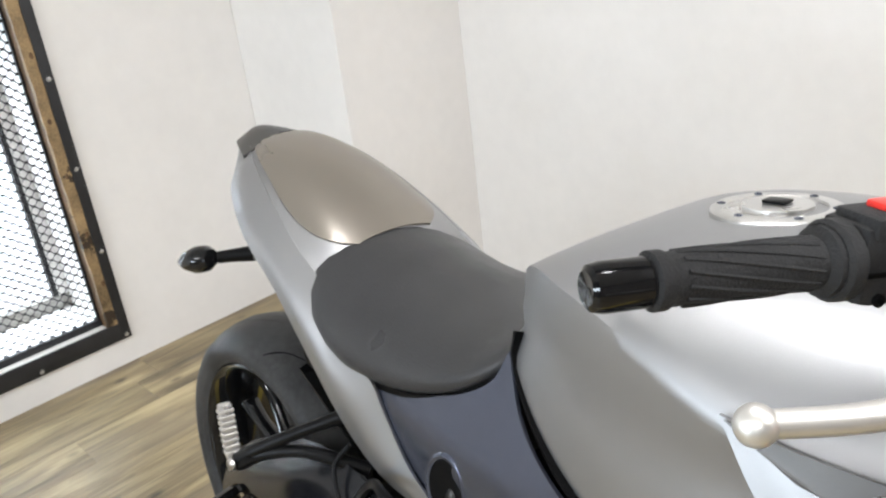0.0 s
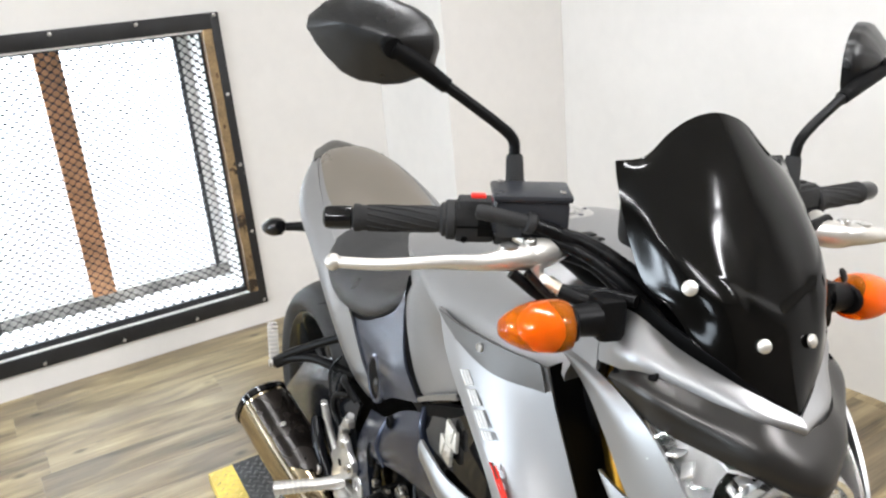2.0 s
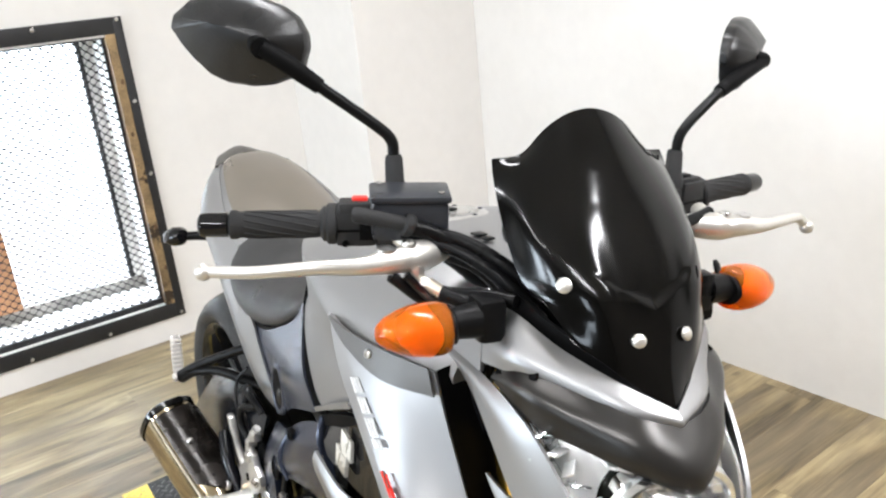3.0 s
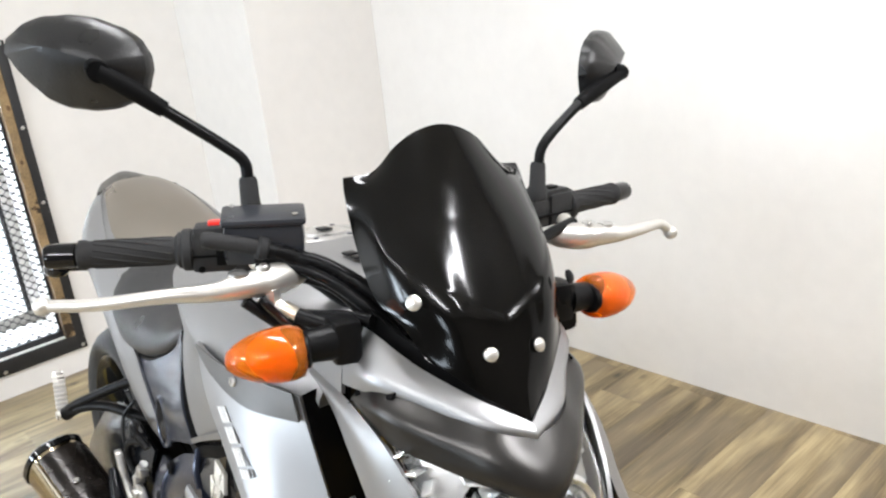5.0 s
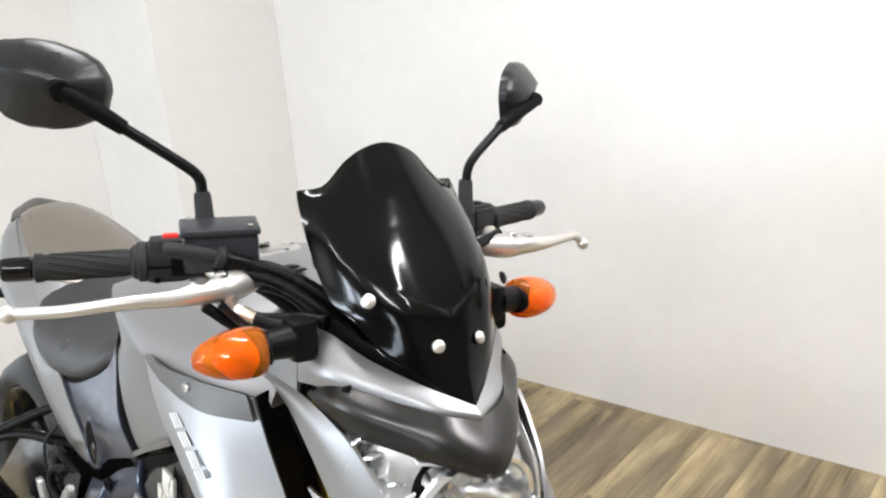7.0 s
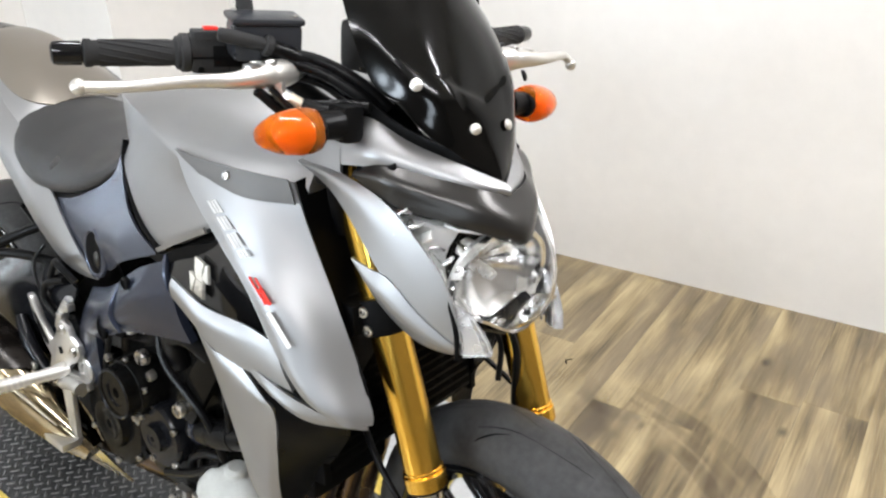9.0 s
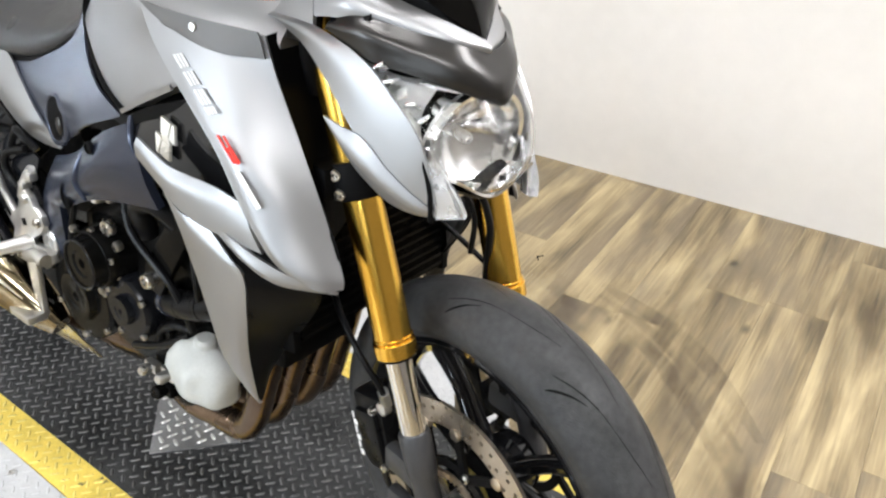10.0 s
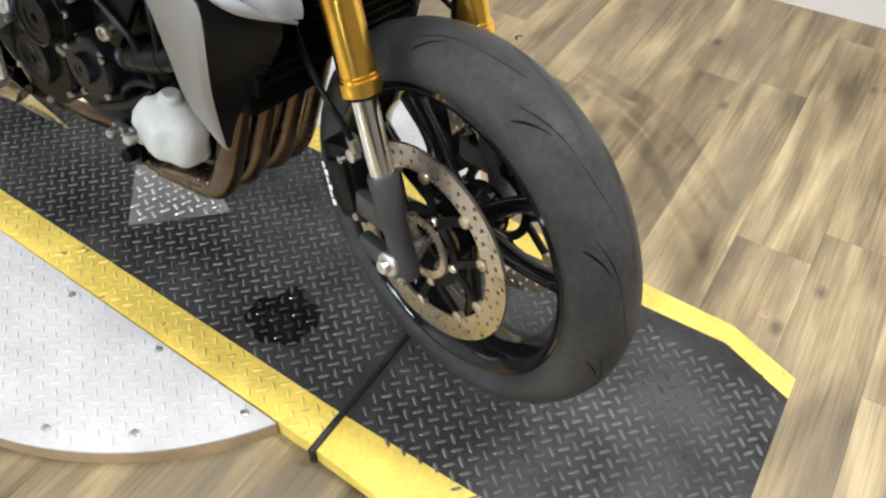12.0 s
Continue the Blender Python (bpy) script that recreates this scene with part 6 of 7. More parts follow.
    part("hose_fitting", joined(pipe([(-0.106, 0.107 * s, 0.118), (-0.100, 0.118 * s, 0.150)], 0.008, seg=10), lathe([(0.010, 0), (0.010, 0.012), (0.0001, 0.014)], along((-0.108, 0.104 * s, 0.112), (-0.108, 0.2 * s, 0.112)), 8)), alloy, caliper, "", FORK)
    # lower clamp round the leg
    c = leg(0.447, y)
    clamp = part("lower_clamp", joined(lathe([(0.0315, -0.022), (0.033, -0.018), (0.033, 0.018), (0.0315, 0.022)], along(c, b), 28), block(-0.030, -0.046 if s < 0 else -0.008, -0.020, 0.0, 0.008 if s < 0 else 0.046, 0.020, 0.004, Matrix.Translation(c))), matt_black, bike, "black lower fork clamp", FORK)
    for dz in (-0.011, 0.011):
        part("clamp_bolt", bolt(leg(0.447 + dz, y) + Vector((0.004, 0.030 * s, 0)), (0.55, s, 0), 0.0072, 0.006), bolt_steel, clamp, "", FORK)
        part("clamp_bolt", bolt(leg(0.447 + dz, y) + Vector((-0.022, 0.036 * s, 0)), (0.2, s, 0), 0.0035, 0.004), bolt_steel, clamp, "", FORK)
    part("fork_shroud", pipe([leg(0.60, y) + Vector((-0.01, 0.0, 0)), leg(0.52, y * 0.9) + Vector((-0.045, 0, 0)), leg(0.47, y * 0.8) + Vector((-0.045, 0, 0))], [0.02, 0.022, 0.02], seg=12), matt_black, bike, "", FORK)
part("lower_yoke", block(-0.175, -0.10, 0.425, -0.105, 0.08, 0.465, 0.008), matt_black, bike, "black lower fork yoke", FORK)
part("upper_yoke", block(-0.215, -0.12, 0.622, -0.15, 0.10, 0.652, 0.008), matt_black, bike, "black upper fork yoke", FORK)
part("front_axle", pipe([(-0.004, -0.13, 0), (-0.004, 0.13, 0)], 0.009, seg=14), bolt_steel, bike, "", FORK)
part("fork_cable", pipe([(-0.12, 0.02, 0.45), (-0.085, 0.045, 0.36), (-0.10, 0.065, 0.24), (-0.075, 0.085, 0.12)], 0.005, seg=8), black, bike, "", FORK)
part("fork_cable", pipe([(-0.14, 0.01, 0.43), (-0.10, 0.03, 0.37), (-0.09, 0.02, 0.315)], 0.004, seg=8), black, bike, "", FORK)

# --- nose: screen, visor, flanks, headlight
def swept(rows, a=0.014):
    """Sweeps the sides of the nose back and in, so that it runs to a sharper V."""
    done = []
    for r in rows:
        done.append([])
        for x, y, z in r:
            w = min(1.0, max(0.0, (abs(y) - 0.015) / 0.065))
            k = a * w * w * (3 - 2 * w)
            done[-1].append((x - k, y - math.copysign(0.8 * k, y) if y else y, z - 0.45 * k))
    return done


S = [[(-0.029, 0, -0.058), (-0.041, -0.020, -0.047), (-0.056, -0.040, -0.0365), (-0.073, -0.058, -0.026), (-0.091, -0.075, -0.017)],
     [(-0.047, 0, -0.020), (-0.054, -0.026, -0.013), (-0.073, -0.052, -0.006), (-0.098, -0.075, 0.000), (-0.124, -0.093, 0.004)],
     [(-0.067, 0, 0.021), (-0.073, -0.030, 0.026), (-0.090, -0.060, 0.028), (-0.118, -0.086, 0.028), (-0.155, -0.103, 0.022)],
     [(-0.103, 0, 0.073), (-0.108, -0.032, 0.075), (-0.123, -0.062, 0.074), (-0.146, -0.087, 0.072), (-0.177, -0.102, 0.066)],
     [(-0.146, 0, 0.122), (-0.150, -0.031, 0.121), (-0.162, -0.058, 0.117), (-0.178, -0.079, 0.113), (-0.194, -0.096, 0.108)],
     [(-0.190, 0, 0.168), (-0.190, -0.024, 0.163), (-0.191, -0.045, 0.150), (-0.195, -0.066, 0.128), (-0.201, -0.092, 0.1235)]]
S = [swept([r], w)[0] for r, w in zip(S, (-0.009, -0.017, -0.016, -0.009, -0.002, 0))]
full = [list(reversed([(x, -y, z) for x, y, z in r[1:]])) + r for r in S]
RIDGE = [(0.0, 0.019), (0.037, 0.0365), (0.064, 0.054), (0.080, 0.069), (0.081, 0.081), (0.0785, 0.090), (0.0800, 0.107), (0.0785, 0.124), (0.080, 0.20)]


def stepped(bm, depth=0.0015, width=0.0048):
    """Sets the middle of the screen back behind a V-shaped step with two jogs."""
    bm.normal_update()
    shift = []
    for v in bm.verts:
        y, z = abs(v.co.y), v.co.z
        best, inside = 1.0, False
        for (ya, za), (yb, zb) in zip(RIDGE, RIDGE[1:]):
            f = ((y - ya) * (yb - ya) + (z - za) * (zb - za)) / ((yb - ya) ** 2 + (zb - za) ** 2)
            f = min(1.0, max(0.0, f))
            best = min(best, math.hypot(y - ya - f * (yb - ya), z - za - f * (zb - za)))
            if za <= z < zb:
                inside = y < ya + (yb - ya) * (z - za) / (zb - za)
        d = best if inside else -best
        w = min(1.0, max(0.0, d / width + 0.5))
        fade = min(1.0, max(0.0, (0.120 - z) / 0.025))
        shift.append((v, w * w * (3 - 2 * w) * depth * fade))
    for v, q in shift:
        v.co += Vector((-0.72, 0, -0.55)) * q
    return bm


screen = part("windscreen", stepped(shell(full, 96, 110, 0.003, side=(1, 0, 0.3))), screen_mat, bike, "dark smoked fly screen", HEAD)
for s in (-1, 1):
    part("screen_bolt", lathe([(0.0066, 0), (0.0066, 0.0022), (0.0038, 0.0042), (0.0001, 0.0045)], along((-0.087, 0.077 * s, 0.0375), (-0.02, 0.130 * s, 0.072)), 18), lever_alloy if s < 0 else black, screen, "", HEAD)
    part("screen_bolt", lathe([(0.0060, 0), (0.0060, 0.0022), (0.0036, 0.0040), (0.0001, 0.0043)], along((-0.053, 0.0235 * s, -0.0055), (0.04, 0.06 * s, 0.03)), 18), lever_alloy, screen, "", HEAD)
    part("screen_trim", shell(swept([[(-0.041, 0, -0.0500), (-0.054, 0.020 * s, -0.0390), (-0.068, 0.039 * s, -0.0290), (-0.085, 0.056 * s, -0.0190), (-0.103, 0.071 * s, -0.0100), (-0.130, 0.090 * s, 0.008), (-0.160, 0.1015 * s, 0.024)],
                               [(-0.031, 0, -0.0650), (-0.047, 0.024 * s, -0.0570), (-0.066, 0.045 * s, -0.0520), (-0.084, 0.062 * s, -0.0480), (-0.102, 0.076 * s, -0.0360), (-0.130, 0.094 * s, -0.012), (-0.160, 0.105 * s, 0.010)]]), 5, 24, 0.006, side=(1, s, 0)), black, screen, "black trim under the screen", HEAD)
    part("nose_strip", shell(swept([[(-0.024, 0, -0.059), (-0.050, 0.042 * s, -0.039), (-0.088, 0.079 * s, -0.019), (-0.124, 0.100 * s, 0.000), (-0.156, 0.104 * s, 0.000)],
                              [(-0.016, 0, -0.066), (-0.033, 0.045 * s, -0.052), (-0.066, 0.083 * s, -0.038), (-0.108, 0.116 * s, -0.027), (-0.157, 0.119 * s, -0.028)],
                              [(-0.018, 0, -0.074), (-0.030, 0.044 * s, -0.062), (-0.062, 0.082 * s, -0.052), (-0.108, 0.115 * s, -0.046), (-0.152, 0.124 * s, -0.052)]]), 8, 18, 0.004, side=(1, s, 0.5)), silver, bike, "silver strip under the screen", HEAD)
    for k in range(3):
        c = Vector((-0.128 + 0.016 * k, (0.1195 - 0.0065 * k) * s, -0.0475 + 0.0035 * k))
        part("visor_vent", shell(swept([[c, c + Vector((0.012, -0.005 * s, 0.0035))], [c + Vector((0.005, 0.0035 * s, -0.0040)), c + Vector((0.014, -0.001 * s, -0.0010))]]), 3, 3, 0.003, side=(0.3, s, 0.6)), matt_black, bike, "small dark vent", HEAD)
    part("nose_flank", shell(swept([[(-0.225, 0.128 * s, -0.062), (-0.144, 0.1255 * s, -0.0605), (-0.078, 0.1170 * s, -0.0775), (-0.035, 0.107 * s, -0.109), (-0.003, 0.096 * s, -0.146), (0.017, 0.086 * s, -0.202)],
                              [(-0.223, 0.134 * s, -0.065), (-0.152, 0.133 * s, -0.0675), (-0.098, 0.127 * s, -0.089), (-0.053, 0.1155 * s, -0.130), (-0.012, 0.101 * s, -0.174), (0.015, 0.087 * s, -0.213)],
                              [(-0.222, 0.129 * s, -0.067), (-0.162, 0.130 * s, -0.082), (-0.116, 0.1295 * s, -0.111), (-0.072, 0.122 * s, -0.157), (-0.022, 0.105 * s, -0.191), (0.016, 0.085 * s, -0.220)]]), 10, 30, 0.004, side=(0.2, s, 0)), silver, bike, "silver nose flank", HEAD)
    part("nose_fin", shell(swept([[(-0.117, 0.132 * s, -0.147), (-0.090, 0.127 * s, -0.152), (-0.063, 0.1215 * s, -0.156), (-0.030, 0.110 * s, -0.184), (0.000, 0.096 * s, -0.205), (0.016, 0.087 * s, -0.214)],
                            [(-0.117, 0.132 * s, -0.1475), (-0.088, 0.130 * s, -0.168), (-0.060, 0.124 * s, -0.184), (-0.030, 0.112 * s, -0.202), (-0.002, 0.098 * s, -0.215), (0.016, 0.086 * s, -0.218)],
                            [(-0.117, 0.132 * s, -0.148), (-0.082, 0.122 * s, -0.187), (-0.052, 0.110 * s, -0.212), (-0.030, 0.100 * s, -0.224), (-0.002, 0.090 * s, -0.226), (0.018, 0.084 * s, -0.221)]]), 8, 24, 0.004, side=(0.2, s, 0)), silver, bike, "silver lower nose fin", HEAD)
    part("nose_cheek", shell(swept([[(-0.157, 0.106 * s, -0.002), (-0.180, 0.108 * s, -0.010), (-0.205, 0.112 * s, -0.024)],
                              [(-0.156, 0.1205 * s, -0.032), (-0.182, 0.121 * s, -0.036), (-0.212, 0.120 * s, -0.044)],
                              [(-0.148, 0.1262 * s, -0.060), (-0.182, 0.128 * s, -0.060), (-0.222, 0.128 * s, -0.063)]]), 8, 8, 0.004, side=(0, s, 0)), silver, bike, "silver cheek beside the screen", HEAD)
    part("nose_stay", shell(swept([[(-0.200, 0.120 * s, -0.030), (-0.150, 0.118 * s, -0.030)], [(-0.215, 0.118 * s, -0.09), (-0.165, 0.112 * s, -0.085)]]), 4, 4, 0.006, side=(0, s, 0)), grey, bike, "", HEAD)
    # position lamp under the flank
    lamp = part("position_lamp", shell(swept([[(0.002, 0.089 * s, -0.168), (0.022, 0.078 * s, -0.180)], [(0.016, 0.085 * s, -0.205), (0.036, 0.072 * s, -0.200)], [(0.018, 0.084 * s, -0.224), (0.042, 0.066 * s, -0.218)]]), 8, 8, 0.010, side=(1, s, 0)), frosted, bike, "clear wedge position lamp", HEAD)
    part("lamp_back", shell(swept([[(-0.006, 0.087 * s, -0.166), (0.012, 0.076 * s, -0.178)], [(0.006, 0.083 * s, -0.205), (0.024, 0.070 * s, -0.200)], [(0.008, 0.082 * s, -0.226), (0.030, 0.064 * s, -0.220)]]), 5, 5, 0.003, side=(1, s, 0)), pale_chrome, lamp, "", HEAD)
    part("lamp_rim", pipe(swept([[(-0.002, 0.092 * s, -0.160), (0.010, 0.088 * s, -0.195), (0.013, 0.086 * s, -0.228)]])[0], 0.0035, seg=8), matt_black, lamp, "", HEAD)
VS = [[(-0.020, 0, -0.069), (-0.026, -0.040, -0.059), (-0.056, -0.076, -0.047), (-0.100, -0.108, -0.038), (-0.127, -0.122, -0.052)],
      [(-0.001, 0, -0.087), (-0.010, -0.042, -0.077), (-0.036, -0.080, -0.063), (-0.080, -0.114, -0.052), (-0.127, -0.125, -0.056)],
      [(0.008, 0, -0.102), (-0.006, -0.045, -0.090), (-0.034, -0.082, -0.077), (-0.077, -0.113, -0.067), (-0.127, -0.1245, -0.058)],
      [(0.009, 0, -0.118), (-0.008, -0.046, -0.102), (-0.034, -0.083, -0.088), (-0.075, -0.111, -0.079), (-0.127, -0.124, -0.060)]]
full = [list(reversed([(x, -y, z) for x, y, z in r[1:]])) + r for r in swept(VS)]
part("headlight_visor", shell(full, 16, 44, 0.004, side=(1, 0, 0.5)), grey, bike, "matt dark grey visor over the headlight", HEAD)
LN = [[(0.009, 0, -0.111), (-0.008, -0.046, -0.099), (-0.037, -0.083, -0.086), (-0.078, -0.108, -0.080)],
      [(0.033, 0, -0.138), (0.024, -0.042, -0.132), (0.003, -0.076, -0.122), (-0.038, -0.099, -0.110)],
      [(0.041, 0, -0.168), (0.033, -0.040, -0.163), (0.017, -0.070, -0.153), (-0.004, -0.089, -0.135)],
      [(0.034, 0, -0.194), (0.028, -0.032, -0.190), (0.018, -0.060, -0.180), (0.005, -0.079, -0.164)],
      [(0.012, 0, -0.214), (0.012, -0.022, -0.211), (0.012, -0.044, -0.199), (0.010, -0.060, -0.188)]]
full = [list(reversed([(x, -y, z) for x, y, z in r[1:]])) + r for r in swept(LN)]
head = part("headlight", shell(full, 24, 28, 0.0022, side=(1, 0, 0)), clear_lens, bike, "clear headlight lens over chrome reflector", HEAD)
head.visible_shadow = False
bowl_m = HEAD @ along((-0.028, 0, -0.168), (1.0, 0, -0.30)) @ Matrix.Diagonal((1.14, 1.00, 1, 1))


def fluted_bowl(r, depth, seg=60):
    """A chrome dish: plain in its lower half, stepped flutes in the upper one."""
    bm = bmesh.new()
    rings = []
    for i in range(9):
        q = 1 - i / 8
        ring = []
        for k in range(seg):
            a = math.tau * k / seg
            upper = math.sin(a) > -0.05
            step = (0.0042 if (k // 3) % 2 else -0.0028) * (1 if 0.2 < q < 0.95 else 0) if upper else 0.0
            step += 0.003 if upper and i in (3, 4) else 0.0
            ring.append(bm.verts.new((r * q * math.cos(a), r * q * math.sin(a), -depth * (1 - q * q) + step)) if q > 0 else None)
        rings.append(ring)
    tipv = bm.verts.new((0, 0, -depth))
    for i in range(7):
        for k in range(seg):
            bm.faces.new((rings[i][k], rings[i][(k + 1) % seg], rings[i + 1][(k + 1) % seg], rings[i + 1][k]))
    for k in range(seg):
        bm.faces.new((rings[7][k], rings[7][(k + 1) % seg], tipv))
    return bm


part("reflector_bowl", fluted_bowl(0.056, 0.036), bowl_chrome, head, "round chrome reflector bowl", bowl_m, angle=9)
part("reflector_ring", lathe([(0.0555, 0.001), (0.0575, 0.008), (0.0625, 0.009), (0.0645, 0.003), (0.060, -0.006)], bowl_m, 48, closed=True), reflector_mat, head, "thick bright reflector ring", angle=20)
part("bulb", joined(lathe([(0.0065, -0.036), (0.0065, -0.010), (0.005, -0.004), (0.0001, -0.003)], bowl_m, 14), blob((0, 0, 0), 0.0060, 0.0055, 0.005, 14, bowl_m @ Matrix.Translation((0, 0.002, -0.014)))), pale_chrome, head)
cap_c = HEAD @ along((-0.036, -0.032, -0.134), (1.0, -0.1, -0.2))
part("bulb_cap", lathe([(0.0135, -0.010), (0.0135, 0.001), (0.0115, 0.004), (0.0085, 0.003), (0.0075, -0.004)], cap_c, 24), reflector_mat, head, "", angle=20)
part("bulb_core", lathe([(0.0078, -0.006), (0.006, 0.0015), (0.0001, 0.003)], cap_c, 18), reflector_mat, head)
rnd = random.Random(21)
for k in range(9):
    y = -0.040 + 0.010 * k
    part("lamp_sliver", block(-0.003, -0.0035, -0.0012, 0.005, 0.0035, 0.0012, 0.0006, Matrix.Translation((-0.004 + 0.010 * math.cos(y * 30), y, -0.209 + 0.012 * abs(y) / 0.04)) @ pose(0, 0, 0, rnd.uniform(-60, 60), rnd.uniform(-60, 20), rnd.uniform(-50, 50))), reflector_mat if k % 3 else gloss_black, head, "", HEAD)
part("lamp_floor", shell([[(-0.030, -0.052, -0.196), (-0.030, 0, -0.216), (-0.030, 0.052, -0.196)], [(0.006, -0.046, -0.203), (0.004, 0, -0.2195), (0.006, 0.046, -0.203)]], 5, 14, 0.003, side=(0.3, 0, 1)), gloss_black, head, "", HEAD)
for s in (-1, 1):
    part("reflector_side", shell(swept([[(-0.098, 0.103 * s, -0.084), (-0.066, 0.072 * s, -0.098), (-0.056, 0.024 * s, -0.106)], [(-0.052, 0.094 * s, -0.118), (-0.046, 0.074 * s, -0.134), (-0.046, 0.058 * s, -0.138)], [(-0.016, 0.084 * s, -0.164), (-0.026, 0.070 * s, -0.170), (-0.032, 0.060 * s, -0.172)], [(-0.004, 0.068 * s, -0.192), (-0.016, 0.056 * s, -0.196), (-0.024, 0.044 * s, -0.202)]]), 14, 10, 0.003, side=(1, 0, 0)), pale_chrome if s < 0 else reflector_mat, head, "pale side reflector", HEAD)
part("reflector_roof", shell([[(-0.03, -0.060, -0.104), (-0.012, 0, -0.1145), (-0.03, 0.060, -0.104)], [(-0.060, -0.052, -0.108), (-0.055, 0, -0.118), (-0.060, 0.052, -0.108)]], 5, 14, 0.003, side=(0, 0, -1)), pale_chrome, head, "", HEAD)
for k in range(6):
    for i in range(2):
        part("reflector_facet", block(-0.006, -0.0085, -0.0016, 0.006, 0.0085, 0.0016, 0.001, Matrix.Translation((-0.074 + 0.011 * k - 0.006 * i, -0.093 + 0.0055 * k - 0.004 * i, -0.090 - 0.011 * k - 0.020 * i)) @ pose(0, 0, 0, -30 + 25 * ((k + i) % 3), -35 + 18 * (k % 2), 40 + 12 * (i - k % 2))), pale_chrome if (k + i) % 3 else reflector_mat, head, "", HEAD)
part("headlight_shell", block(-0.17, -0.075, -0.19, -0.085, 0.075, -0.05, 0.02), matt_black, bike, "", HEAD)
part("lower_lamp_trim", shell([[(0.014, -0.058, -0.190), (0.016, 0, -0.216), (0.014, 0.058, -0.190)], [(-0.01, -0.052, -0.196), (-0.012, 0, -0.224), (-0.01, 0.052, -0.196)]], 5, 16, 0.003, side=(0.3, 0, -1)), reflector_mat, head, "", HEAD)
part("instrument", block(-0.262, -0.052, 0.025, -0.205, 0.052, 0.085, 0.012), black, bike, "black instrument pod behind the screen", HEAD)

# --- indicators
for s in (-1, 1):
    stalk = part("indicator_stalk", joined(block(-0.170, -0.013, -0.030, -0.138, 0.013, 0.010, 0.006, Matrix.Translation((0, 0.114 * s, 0))), pipe([(-0.151, 0.124 * s, -0.010), (-0.152, 0.146 * s, -0.011), (-0.1545, 0.168 * s, -0.013)], [0.0165, 0.0145, 0.0150], seg=20)), black, bike, "black indicator stalk", HEAD)
    c = Vector((-0.155, 0.180 * s, -0.014))
    prof = [(0.0001, -0.0305), (0.020, -0.0300), (0.0262, -0.027), (0.0288, -0.019), (0.0292, -0.008), (0.0276, 0.005), (0.0234, 0.017), (0.0170, 0.0275), (0.0100, 0.0345), (0.0070, 0.0362), (0.0001, 0.0372)]
    lens = lathe(prof, Matrix.Translation(c) @ along((0, 0, 0), (-0.22, s, -0.05)) @ Matrix.Diagonal((0.95, 0.80, 1, 1)), 28)
    part("indicator_lens", lens, orange_lens, stalk, "glossy orange indicator lens", HEAD, angle=60)
    part("lens_core", lathe([(0.0001, -0.021), (0.013, -0.020), (0.019, -0.012), (0.017, 0.002), (0.010, 0.012), (0.005, 0.016), (0.0001, 0.017)], Matrix.Translation(c) @ along((0, 0, 0), (-0.22, s, -0.05)) @ Matrix.Diagonal((0.95, 0.80, 1, 1)), 26), amber_core, stalk, "", HEAD, angle=50)
    part("lens_collar", lathe([(0.0170, -0.034), (0.0190, -0.0325), (0.0190, -0.030), (0.0170, -0.0285)], Matrix.Translation(c) @ along((0, 0, 0), (-0.22, s, -0.05)) @ Matrix.Diagonal((0.95, 0.80, 1, 1)), 20), black, stalk, "", HEAD)
rearstalk = part("rear_indicator", pipe([(-1.215, -0.118, 0.808), (-1.236, -0.145, 0.806), (-1.245, -0.160, 0.805)], [0.012, 0.0095, 0.009], seg=12), black, bike, "black rear indicator")
part("indicator_head", lathe([(0.0001, -0.025), (0.014, -0.022), (0.022, -0.010), (0.023, 0.006), (0.017, 0.026), (0.008, 0.040), (0.0001, 0.044)], along((-1.262, -0.178, 0.803), (-1.335, -0.205, 0.785)) @ Matrix.Diagonal((1, 0.85, 1, 1)), 24), gloss_black, rearstalk, "dark smoked indicator lens")

# --- handlebar
BY = 0.017


def on_bar(s, y, dx=0.0, dz=0.0):
    """A point on the bar at y out from its middle."""
    q = abs(y)
    return Vector((-0.258 - 0.285 * q + dx, s * q + BY, 0.042 - 0.074 * min(max((0.165 - q) / 0.115, 0.0), 1.0) + dz))


